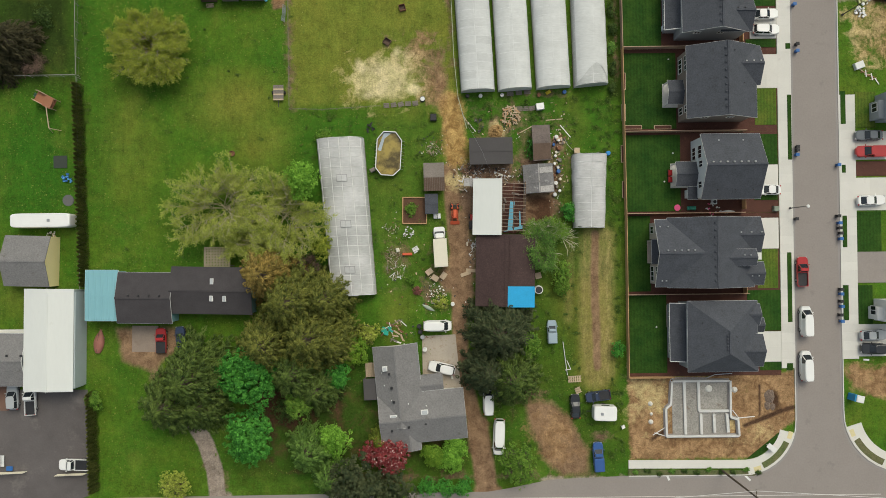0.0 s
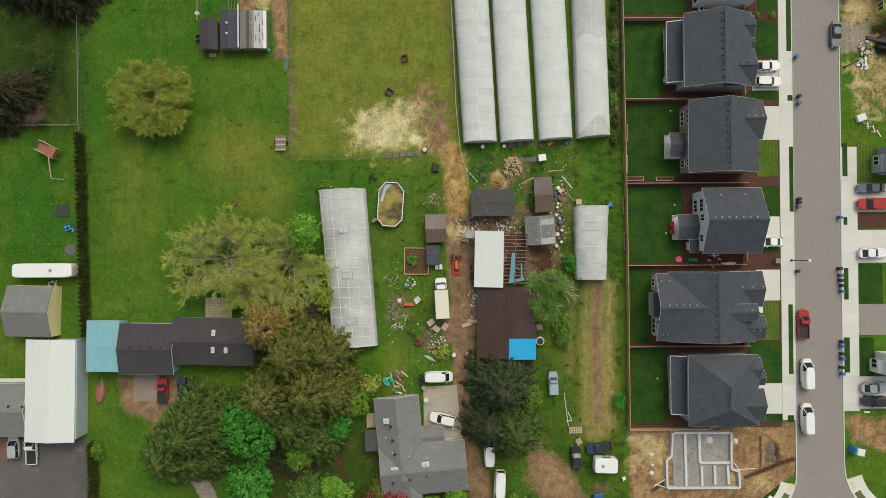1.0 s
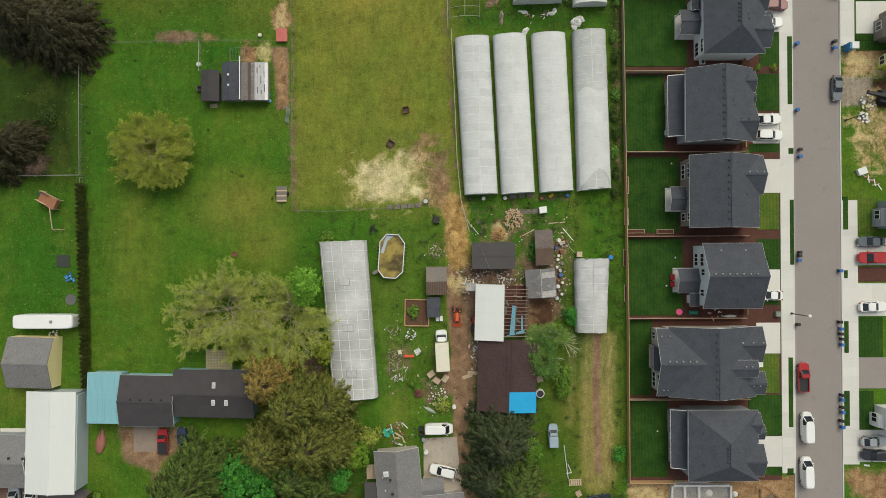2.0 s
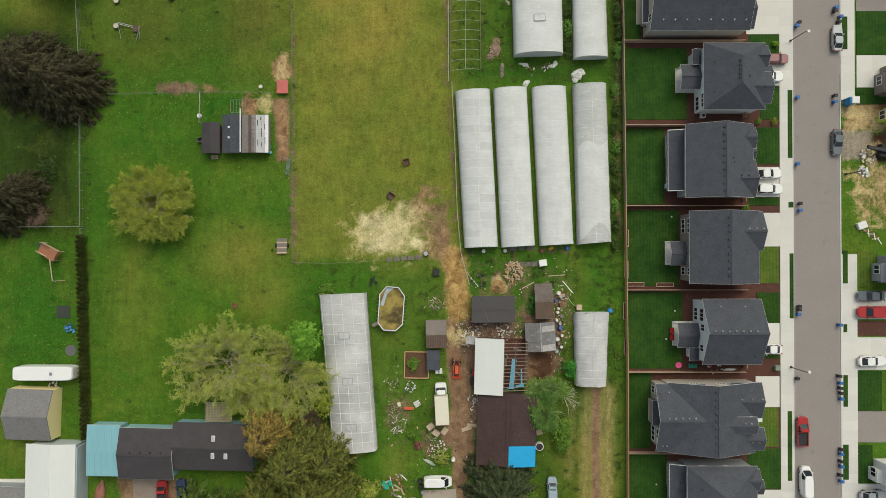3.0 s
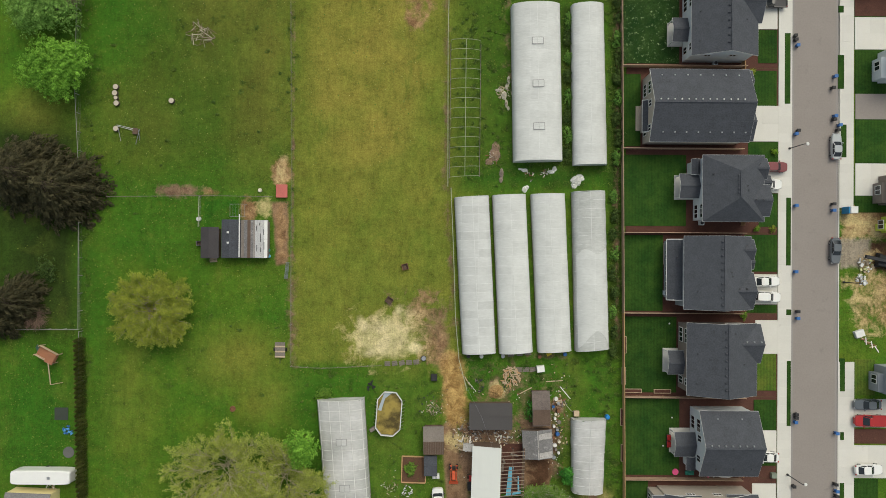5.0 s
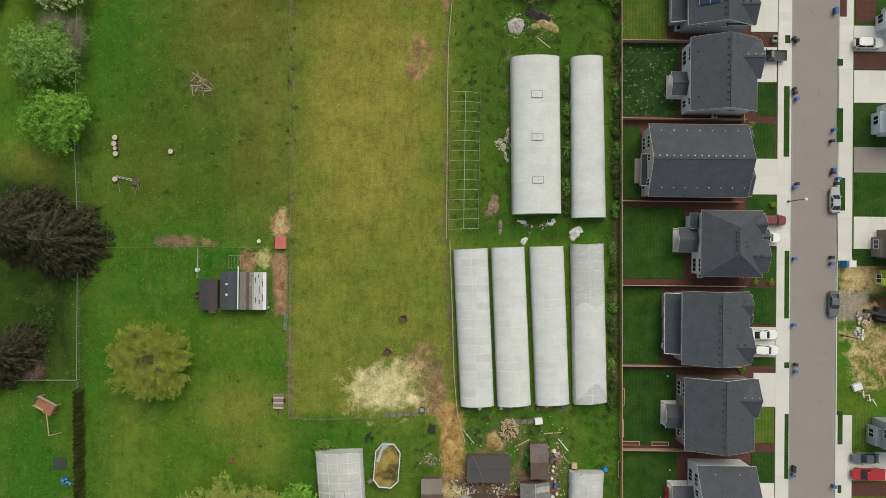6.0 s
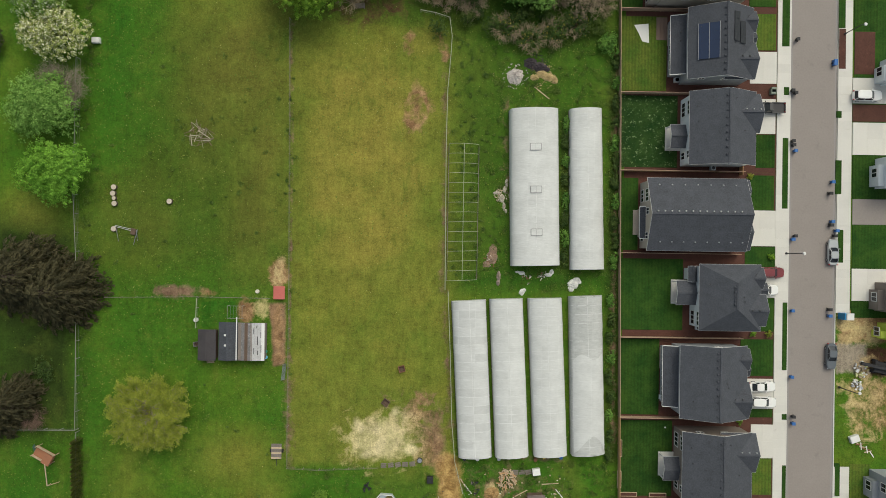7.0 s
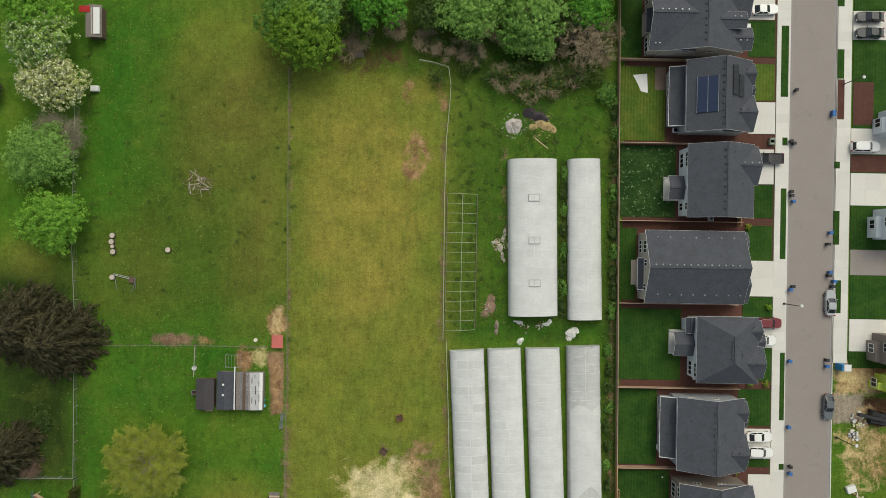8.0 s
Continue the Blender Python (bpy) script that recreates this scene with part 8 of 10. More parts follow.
def caravan(name, x, y, turn, L, W, H, material, label):
    c = thing(name, x, y, 0.0, turn, label, "trailer")
    a, b = L / 2, W / 2
    part("body", Shape().loft([outline(a, b, 0.5, 8), outline(a, b, H - 0.3, 8), outline(a * 0.98, b * 0.94, H - 0.06, 8), outline(a * 0.95, b * 0.88, H, 8)]), material, c)
    part("drawbar", Shape().box(a, -0.06, 0.4, a + 1.0, 0.06, 0.5), METAL_DARK, c)
    part("roof_hatch", Shape().block(a * 0.3, 0, H - 0.02, 0.5, 0.5, 0.12, 0, 0.04), METAL, c)
    part("window", Shape().box(-0.8, -b - 0.01, 1.2, 0.6, -b + 0.02, 1.8), GLASS, c, "dark window")
    for s in (-1, 1):
        part("wheel", Shape().tube((0, s * (b - 0.05) - 0.1, 0.34), (0, s * (b - 0.05) + 0.1, 0.34), 0.34, None, 12), RUBBER, c)


caravan("caravan", 27.38, -28.14, 178, 4.0, 2.6, 2.4, WHITE, "off-white caravan parked on the grass")
caravan("travel_trailer", -69.79, 6.37, 0, 10.4, 2.5, 2.9, WHITE, "long white travel trailer on the lawn")


def tractor(x, y, heading):
    t = thing("tractor", x, y, 0, heading, "small orange-red tractor with a front loader", "tractor")
    part("bonnet", Shape().block(0.6, 0, 0.6, 1.5, 0.62, 0.6, 0, 0.1), ORANGE, t)
    part("seat", Shape().block(-0.75, 0, 0.85, 0.5, 0.5, 0.35, 0, 0.1), BLACK, t, "black seat")
    part("mudguard", Shape().block(-0.75, 0.52, 0.75, 0.9, 0.3, 0.3, 0, 0.06).block(-0.75, -0.52, 0.75, 0.9, 0.3, 0.3, 0, 0.06), ORANGE, t)
    for s in (-1, 1):
        part("loader_arm", beam(Shape(), (-0.1, s * 0.5, 1.2), (1.9, s * 0.5, 0.4), 0.12, 0.14), ORANGE, t)
        part("wheel", Shape().tube((-0.75, s * 0.62 - 0.16, 0.55), (-0.75, s * 0.62 + 0.16, 0.55), 0.55, None, 14), RUBBER, t)
        part("wheel", Shape().tube((0.95, s * 0.5 - 0.1, 0.35), (0.95, s * 0.5 + 0.1, 0.35), 0.35, None, 12), RUBBER, t)
    part("bucket", Shape().loft([[(1.8, -0.8, 0.15), (2.4, -0.8, 0.15), (1.85, -0.8, 0.6)], [(1.8, 0.8, 0.15), (2.4, 0.8, 0.15), (1.85, 0.8, 0.6)]]), ORANGE, t)
    part("roll_bar", Shape().tube((-1.1, -0.5, 0.8), (-1.1, -0.5, 1.9), 0.04).tube((-1.1, 0.5, 0.8), (-1.1, 0.5, 1.9), 0.04).tube((-1.1, -0.5, 1.9), (-1.1, 0.5, 1.9), 0.04), BLACK, t)


tractor(1.83, 7.34, 270)
boat = thing("rowing_boat", -61, -14.81, 0, 82, "upturned reddish boat on the grass", "boat")
part("hull", Shape().loft([[(2.15 * u, 0.92 * math.sin(math.pi * (0.16 + 0.84 * (u + 1) / 2)) * math.cos(a), 0.1 + 0.75 * math.sin(math.pi * (0.2 + 0.8 * (u + 1) / 2)) * math.sin(a) + 0.02) for a in [math.pi * k / 8 for k in range(9)]] for u in [-1 + 0.2 * j for j in range(11)]]), plain("boat_red", (0.30, 0.125, 0.095), 0.6), boat, "faded red hull")
part("keel", beam(Shape(), (-1.9, 0, 0.72), (1.6, 0, 0.8), 0.06, 0.08), WOOD_BROWN, boat)
part("cradle", Shape().block(0.6, 0, 0, 0.2, 1.6, 0.2).block(-1.2, 0, 0, 0.2, 1.4, 0.2), WOOD_GREY, boat)

# ---- street furniture ----
def street_lamp(x, y, arm_turn, height=5.2):
    s = thing("street_lamp", x, y, 0.1, arm_turn, "dark street lamp with a pale round head", "street lamp")
    part("pole", Shape().tube((0, 0, 0), (0, 0, height), 0.09, 0.06, 8), METAL_DARK, s)
    part("base", Shape().disc(0, 0, 0, 0.2, 0.25, 10), METAL_DARK, s)
    part("arm", Shape().tube((0, 0, height - 0.1), (0.5, 0, height), 0.04, 0.04, 6), METAL_DARK, s)
    part("head", Shape().disc(0.5, 0, height - 0.12, 0.3, 0.16, 14, 0.22), TRIM, s, "pale round lamp head")


for x, y in ((60.76, 7.08), (60.89, 64.72), (70.84, 103.86), (70.58, 41.11)):
    street_lamp(x, y, 0)
bin_black = plain("black_bin", (0.03, 0.03, 0.032), 0.6)


def wheelie_bin(x, y, turn, material, label):
    b = thing("wheelie_bin", x, y, 0.05, turn, label, "bin", "bins along the kerb")
    part("body", Shape().loft([outline(0.22, 0.20, 0.08, 8, 12), outline(0.28, 0.26, 0.9, 8, 12)]), material, b)
    part("lid", Shape().block(0.02, 0, 0.9, 0.62, 0.54, 0.08, 0, 0.03), material, b)
    for s in (-1, 1):
        part("wheel", Shape().tube((-0.22, s * 0.22 - 0.03, 0.11), (-0.22, s * 0.22 + 0.03, 0.11), 0.11, None, 8), RUBBER, b)


BINS_BLUE = [(61.84, 42.92), (62.21, 34.71), (61.91, 16.44), (69.14, 14.56), (69.17, 4.39), (69.32, 1.61), (69.25, -8.04), (69.32, -10.22), (69.27, -12.8)]
BINS_BLUE += [(68.71, 70.44), (69.5, 68.83), (61.8, 67.23), (61.85, 54.6), (68.44, 53.79), (68.84, 98.85), (62.04, 82.9), (68.7, 77.45), (68.82, 98.3)]
BINS_BLACK = [(62.23, 35.91), (62.03, 17.83), (62.02, 17.23), (68.99, 5.59), (69.15, 3.5), (69.34, 2.6), (69.27, -7.24), (69.23, -9.33), (69.09, -11.71), (61.63, 5.18)]
BINS_BLACK += [(62.2, 67.83), (68.51, 69.83), (69.2, 67.93), (68.44, 54.9), (61.63, 84.6), (61.73, 83.9), (68.32, 75.43), (62.21, 102.61), (61.97, 93.15), (61.45, 93.55)]
for k, (x, y) in enumerate(BINS_BLUE):
    wheelie_bin(x, y, 180 if x < 65 else 0, BLUE_PLASTIC, "blue wheeled bin at the kerb")
for k, (x, y) in enumerate(BINS_BLACK):
    wheelie_bin(x, y, 180 if x < 65 else 0, bin_black, "black wheeled bin at the kerb")


def utility_pole(x, y, h, turn):
    p = thing("utility_pole", x, y, 0, turn, "dark wooden utility pole at the roadside", "utility pole")
    part("pole", Shape().tube((0, 0, -0.05), (0, 0, h), 0.2, 0.13, 10), BARK, p)
    part("crossarm", Shape().box(-1.2, -0.06, h - 0.6, 1.2, 0.06, h - 0.48), BARK, p)
    for d in (-1.05, -0.4, 0.4, 1.05):
        part("insulator", Shape().disc(d, 0, h - 0.48, 0.05, 0.16, 6), TRIM, p)


POLES = [(48.22, -38.83, 13.5), (-24.9, -45.15, 12.5), (-88.0, -44.2, 12.5), (118.0, -44.2, 12.5)]
for x, y, h in POLES:
    utility_pole(x, y, h, 90)
order = sorted(POLES)
for dy in (-0.4, 1.05):
    wire = Shape()
    for (ax, ay, ah), (bx, by, bh) in zip(order, order[1:]):
        pts = [Vector((ax + (bx - ax) * k / 12, ay + dy + (by - ay) * k / 12, ah + (bh - ah) * k / 12 - 0.35 - 0.5 * (1 - (2 * k / 12 - 1) ** 2))) for k in range(13)]
        wire.pipe(pts, 0.03, 4)
    single("power_line", wire, TRIM, "thin sagging power line along the road", "power line")

# ---- building plot ----
FOOT = plain("foundation_concrete", (0.56, 0.555, 0.535), 0.8, (0.6, 0.12), (5.0, 0.1), stain=((0.42, 0.38, 0.33), 0.9, 0.4))
f = thing("house_foundation", 44.62, -27.8, 0, 0.5, "grey concrete foundation walls on a building plot", "foundation")
fx, fy = 44.62, -27.8
for a, b in (((39.73, -22.98), (49.65, -23.1)), ((39.53, -22.98), (39.27, -27.04)), ((39.27, -27.04), (38.37, -27.73)), ((38.37, -27.73), (38.4, -32.58)), ((38.4, -32.58), (51.09, -32.73)),
             ((51.09, -32.73), (50.94, -29.85)), ((50.94, -29.85), (49.65, -29.44)), ((49.65, -29.44), (49.75, -23.1))):
    lift = 0.006 * len(f.children)
    part("foundation_wall", beam(Shape(), (a[0] - fx, a[1] - fy, 0.28 + lift), (b[0] - fx, b[1] - fy, 0.28 + lift), 0.34, 0.56), FOOT, f)
    part("footing", beam(Shape(), (a[0] - fx, a[1] - fy, 0.06 + lift), (b[0] - fx, b[1] - fy, 0.06 + lift), 0.75, 0.12), CONCRETE_GREY, f)
for a, b in (((41.71, -23.2), (41.77, -32.32)), ((44.19, -23.23), (44.22, -28.29)), ((44.22, -28.29), (49.77, -28.35)), ((44.51, -28.79), (44.55, -32.36)), ((46.79, -28.81), (46.84, -32.08)), ((49.07, -28.84), (49.22, -32.11))):
    lift = 0.006 * (len(f.children) - 12)
    part("inner_wall", beam(Shape(), (a[0] - fx, a[1] - fy, 0.2 + lift), (b[0] - fx, b[1] - fy, 0.2 + lift), 0.45, 0.4), FOOT, f)
part("gravel_fill", Shape().box(*(lambda p, q: (p[0] - fx, p[1] - fy, 0.0, q[0] - fx, q[1] - fy, 0.08))((39.59, -32.5), (49.65, -23.3))), plain("gravel_fill_mat", (0.29, 0.275, 0.25), 0.95, (0.5, 0.3), (5.0, 0.6), bump=0.5, stain=((0.17, 0.115, 0.075), 0.6, 0.42)), f, "grey gravel fill")
pipe = Shape()
drain = [(38.97, -27.54), (39.49, -25.56), (39.33, -22.78), (39.93, -22.49), (45.69, -22.56), (47.19, -21.98), (50.17, -21.81)]
for a, b in zip(drain, drain[1:]):
    pipe.tube((*a, 0.12), (*b, 0.12), 0.07, None, 6)
single("drain_pipe", pipe, plain("pale_pipe", (0.48, 0.50, 0.55), 0.5), "pale drain pipe round the foundation", "pipe")
pipe = Shape()
for a, b in (((50.05, -29.74), (54.02, -29.39)), ((50.17, -28.26), (51.24, -29.66)), ((51.24, -29.66), (51.4, -32.14)), ((38.22, -31.19), (36.12, -32.46)), ((36.42, -32.07), (38.4, -32.68))):
    pipe.tube((*a, 0.15), (*b, 0.15), 0.08, None, 6)
single("drain_pipe", pipe, TRIM, "white plastic pipe on bare earth", "pipe")
for x, y, r in ((*(35.8, -27), 0.45), (*(35.97, -28.79), 0.3), (*(35.85, -30.18), 0.45), (*(50.62, -24.69), 0.55), (*(46.06, -24.44), 0.8)):
    single("footing_pad", Shape().disc(0, 0, -0.02, r, 0.3, 9, r * 0.45), CONCRETE, "small pale concrete pad on bare earth", "pad", "footing pads", x=x, y=y)
single("site_sign", Shape().block(0, 0, 1.0, 1.7, 0.9, 0.06, 0).tube((-0.6, 0, 0), (-0.6, 0, 1.0), 0.04).tube((0.6, 0, 0), (0.6, 0, 1.0), 0.04), TRIM, "white board on two stakes at the corner", "sign", x=56.51, y=-34.67, turn=-38)
for k, (x, y) in enumerate(((52.56, -40.07), (38.59, -39.71))):
    single("fallen_board", Shape().block(0, 0, 0.03, 1.6, 0.35, 0.05, 0), TRIM, "white board lying at the kerb", "board", x=x, y=y, turn=-45 + 160 * k)
single("corner_green", Shape().prism([(52.61, -36.8), (58.24, -32.31), (59.03, -32.52), (57.01, -34.57), (54.4, -36.53)], -0.05, 0.12), TURF, "green strip of grass beside the corner walk", "grass strip", kind="structure")
WEEDY = turf("weedy_verge", (0.165, 0.145, 0.080), (0.085, 0.120, 0.042))
bed = Shape()
band(bed, arc(ROAD_W - 9.5, -30.2, 9.05, -66, -26, 10), 0.0, 1.05, -0.05, 0.17)
single("corner_bed", bed, WEEDY, "weedy planting bed in the corner pavement", "planting bed", kind="structure")
bed = Shape()
band(bed, arc(ROAD_E + 10.6, -28.8, 10.2, 210, 247, 10), 0.0, 1.15, -0.05, 0.17)
single("corner_bed", bed, WEEDY, "weedy planting bed in the corner pavement", "planting bed", kind="structure")
single("verge", Shape().prism([(31.76, -38.45), (54.86, -38.9), (53.86, -39.78), (31.75, -39.54)], -0.05, 0.12), WEEDY, "weedy verge between walk and kerb", "verge", kind="structure")
PAD_YELLOW = plain("pale_yellow_pad", (0.62, 0.54, 0.30), 0.7, (0.8, 0.1), (6.0, 0.12))
for cx, cy, r, a in ((ROAD_W - 9.5, -30.2, 8.7, -17), (ROAD_W - 9.5, -30.2, 8.7, -73), (ROAD_E + 10.6, -28.8, 9.8, 202), (ROAD_E + 10.6, -28.8, 9.8, 254)):
    single("kerb_ramp_pad", Shape().block(0, 0, 0.1, 0.8, 1.3, 0.058, 0, 0.01), PAD_YELLOW, "pale yellow ribbed pad in the corner pavement", "tactile pad", kind="structure", x=cx + r * math.cos(radians(a)), y=cy + r * math.sin(radians(a)), turn=a)
toilet = plain("toilet_blue", (0.03, 0.22, 0.42), 0.5)
for x, y in ((71.23, -26.12), (71.03, 53.79)):
    p = thing("portable_toilet", x, y, 0, -12 if y < 0 else 0, "portable toilet, blue with a white roof", "portable toilet")
    part("cabin", Shape().block(-0.2, 0, 0, 1.15, 1.15, 2.1, 0, 0.04), toilet, p, "blue cabin")
    part("roof", Shape().block(0.15, 0, 2.1, 1.3, 1.2, 0.2, 0, 0.08), TRIM, p, "white roof")
single("white_cabinet", Shape().block(0, 0, 0, 1.6, 1.2, 0.7, 0, 0.04), TRIM, "white utility box on the plot's edge", "box", x=73.22, y=32.07, turn=20)
pl = thing("lumber_pile", 75.18, 30.35, 0, -35, "scattered pale and reddish boards on the grass", "lumber")
for k in range(9):
    part("board", Shape().block(-1.5 + 0.4 * k, 0.12 * math.sin(3 * k), 0.02 + 0.03 * (k % 3), 1.3, 0.16, 0.05, 50 * math.sin(k * 2.3)), (WOOD_PALE, RUST, TRIM)[k % 3], pl)

# houses under way and existing across the street
for (ax, ay), (bx, by), m, lab in (
        ((75.06, 21.66), (93.0, 27.01), SIDING_GREY, "house wall of grey siding across the street"),
        ((74.26, -13.05), (93.0, -8.7), TRIM, "white-trimmed house across the street"),
        ((76.2, 49.6), (93.0, 53.01), plain("green_sheathing", (0.52, 0.62, 0.10), 0.7), "unfinished house with lime-green sheathing"),
        ((75.46, 76.09), (93.0, 81.96), SIDING_WHITE, "white house across the street"),
        ((76.15, 94.39), (93.0, 99.29), SIDING_WHITE, "white house across the street"),
        ((75.65, 54.47), (93.0, 60.14), SIDING_BROWN, "brown house across the street")):
    h = thing("house", (ax + bx) / 2, (ay + by) / 2, 0.05, 0, lab, "house", "houses across the street")
    w, d = (bx - ax) / 2, abs(by - ay) / 2
    part("wall", Shape().box(-w + 1.0, -d + 0.3, 0, w, d - 0.3, 5.2), m, h)
    part("porch_wall", Shape().box(-w, -d + 0.6, 0, -w + 1.05, d - 1.6, 2.6), m, h)
    r = Shape()
    for fc in roof_faces(-w + 0.6, -d, w, d, 5.2, 7.4, "x")[0]:
        r.slab(fc, 0.2)
    part("roof", r, SHINGLE, h)
    window(h, "W", -w, 0.0, 1.5, 1.4, 1.3, 1)
    window(h, "W", -w + 1.0, 0.4, 4.0, 1.4, 1.2, 1)

# ---- field fences ----
FENCE_GREY = plain("dull_grey_rail", (0.24, 0.24, 0.215), 0.7, (0.8, 0.15), (8.0, 0.2))


def wire_fence(pts, label, height=1.3, step=3.0, rail=True, material=FENCE_GREY):
    """Posts with a top rail and strained wires."""
    f = thing("wire_fence", *pts[0], 0, 0, label, "fence")
    ox, oy = pts[0]
    for (ax, ay), (bx, by) in zip(pts, pts[1:]):
        n = max(1, round(math.hypot(bx - ax, by - ay) / step))
        for k in range(n):
            x, y = ax + (bx - ax) * k / n - ox, ay + (by - ay) * k / n - oy
            part("post", Shape().tube((x, y, -0.05), (x, y, height + 0.1), 0.06, 0.05, 6), WOOD_GREY if material is not FENCE_GREY else FENCE_GREY, f)
        a, b = Vector((ax - ox, ay - oy, 0)), Vector((bx - ox, by - oy, 0))
        for z in ((height, 0.06 if rail else 0.025), (height * 0.66, 0.009), (height * 0.33, 0.009)):
            up = Vector((0, 0, z[0]))
            part("top_rail" if z[0] == height else "wire", Shape().tube(a + up, b + up, z[1], None, 5), material, f)
    return f


wire_fence([(-65.18, 73.38), (-64.4, 60.0), (-64.2, 32.0)], "pale chain-link fence along the west field", 1.4)
wire_fence([(-65, 97.52), (-65.18, 73.38)], "pale chain-link fence along the west field", 1.4)
wire_fence([(-64.1, 31.5), (-63.8, 14.0), (-63.7, -12.0)], "pale chain-link fence along the hedge", 1.4)
wire_fence([(-64.2, 31.9), (-75.32, 31.81)], "pale chain-link fence round the garden", 1.4)
wire_fence([(-27.6, 105.0), (-27.1, 60.5)], "thin wire fence between the pastures", 1.2, 3.5, False, WOOD_GREY)
wire_fence([(-27.1, 60.5), (-27.0, 26.0)], "thin wire fence between the pastures", 1.2, 3.5, False, WOOD_GREY)
wire_fence([(-27.0, 25.6), (-21.4, 25.34), (-10.91, 25.91)], "low wire fence below the pasture", 1.1, 2.5, False, WOOD_GREY)
wire_fence([(-4.52, 106.7), (-1.9, 106.24), (0.63, 105.48), (1.09, 102.17), (0.94, 99.15), (0.44, 92.6), (0.3, 83.55), (0.44, 57.41)], "pale wire fence beside the greenhouse plot", 1.3, 2.4, True, POLE_GREEN)
wire_fence([(0.99, 57.21), (1.52, 46.18), (1.95, 34.17), (2.6, 27.16), (4.07, 21.66)], "leaning wire fence beside the lane", 1.3, 2.4, True, POLE_GREEN)
wire_fence([(-59.53, 55.27), (-43.46, 55.6), (-30.41, 55.48)], "thin wire fence across the west field", 1.1, 2.5, False, WOOD_GREY)
wire_fence([(-43.26, 55.4), (-43.38, 50.08)], "pale pole fence of the chicken run", 1.2, 1.6, True, POLE_GREEN)
wire_fence([(-78.46, 62.4), (-72.44, 63.2)], "pale chain-link fence across the neighbour's lawn", 1.4)


# ---- loose things ----
def crate(x, y, turn, lx=1.1, ly=0.9, h=0.6, material=WOOD_GREY, label="weathered open wooden crate on the grass"):
    c = thing("crate", x, y, 0, turn, label, "crate")
    for sx in (-1, 1):
        part("side", Shape().box(min(sx * lx / 2, sx * (lx / 2 - 0.06)), -ly / 2, 0, max(sx * lx / 2, sx * (lx / 2 - 0.06)), ly / 2, h), material, c)
        part("end", Shape().box(-lx / 2 + 0.06, min(sx * ly / 2, sx * (ly / 2 - 0.06)), 0, lx / 2 - 0.06, max(sx * ly / 2, sx * (ly / 2 - 0.06)), h), material, c)
    part("bottom", Shape().box(-lx / 2 + 0.06, -ly / 2 + 0.06, 0.02, lx / 2 - 0.06, ly / 2 - 0.06, 0.08), WOOD_BROWN, c)
    if material is WOOD_PALE:
        part("lid", Shape().box(-lx / 2 - 0.02, -ly / 2 - 0.02, h + 0.003, lx / 2 + 0.02, ly / 2 + 0.02, h + 0.035), material, c)
    return c


def pallet(x, y, turn, lx=1.2, ly=1.0, material=WOOD_PALE, z=0.0, label="pale wooden pallet lying on the ground"):
    p = thing("pallet", x, y, z, turn, label, "pallet")
    for k in range(6):
        part("slat", Shape().box(-lx / 2 + k * lx / 6, -ly / 2, 0.1, -lx / 2 + (k + 0.7) * lx / 6, ly / 2, 0.125), material, p)
    for y0 in (-ly / 2, -0.05, ly / 2 - 0.1):
        part("bearer", Shape().box(-lx / 2, y0, 0, lx / 2, y0 + 0.1, 0.1), material, p)
    return p


def heap(name, x, y, r, n, materials, label, seed, long=0.8, thin=0.1, flat=0.35):
    """Loose pieces thrown together."""
    g = random.Random(seed)
    h = thing(name, x, y, 0, 0, label, "heap")
    for k in range(int(1.2 * n)):
        a, d = g.uniform(0, 6.3), r * math.sqrt(g.random())
        l = 0.56 * long * g.uniform(0.4, 1.3)
        p = Vector((d * math.cos(a), d * math.sin(a), g.uniform(0.03, flat) * (1.2 - d / r) + thin / 2))
        t = Vector((math.cos(a * 3.1 + k), math.sin(a * 3.1 + k), g.uniform(-0.12, 0.12))) * l / 2
        part("piece", beam(Shape(), p - t, p + t, thin * g.uniform(0.6, 2.0), thin), materials[k % len(materials)], h)
    return h


def mound(name, x, y, lumps, material, label, seed):
    """Uneven lumps of loose stuff run together; each: offset, two radii, height."""
    g = random.Random(seed)
    m = thing(name, x, y, 0, 0, label, "heap")
    rings, seg = 6, 20
    s = Shape()
    for dx, dy, rx, ry, h in lumps:
        rim = [g.uniform(0.88, 1.12) for _ in range(seg)]
        v = [(dx, dy, h * g.uniform(0.85, 1.1))]
        for k in range(1, rings + 1):
            u = k / rings
            for i in range(seg):
                a = 2 * math.pi * i / seg
                q = u * (1 + (rim[i] - 1) * u)
                z = h * (1 - u ** 1.7) * g.uniform(0.7, 1.25) if k < rings else -0.03
                v.append((dx + rx * q * math.cos(a), dy + ry * q * math.sin(a), z))
        f = [(0, 1 + i, 1 + (i + 1) % seg) for i in range(seg)]
        f += [(1 + k * seg + i, 1 + (k + 1) * seg + i, 1 + (k + 1) * seg + (i + 1) % seg, 1 + k * seg + (i + 1) % seg) for k in range(rings - 1) for i in range(seg)]
        s.add(v, f)
    part("mass", s, material, m)
    return m


def drum(x, y, r, h, material, label, name="barrel", lid=None):
    b = thing(name, x, y, 0, 0, label, name.replace("_", " "))
    part("body", Shape().loft([[(q * r * math.cos(2 * math.pi * k / 14), q * r * math.sin(2 * math.pi * k / 14), z) for k in range(14)] for q, z in ((0.94, 0.0), (1.0, 0.08), (1.0, h - 0.08), (0.92, h))]), material, b)
    part("lid", Shape().disc(0, 0, h, r * 0.8, 0.03, 12), lid or material, b)
    return b


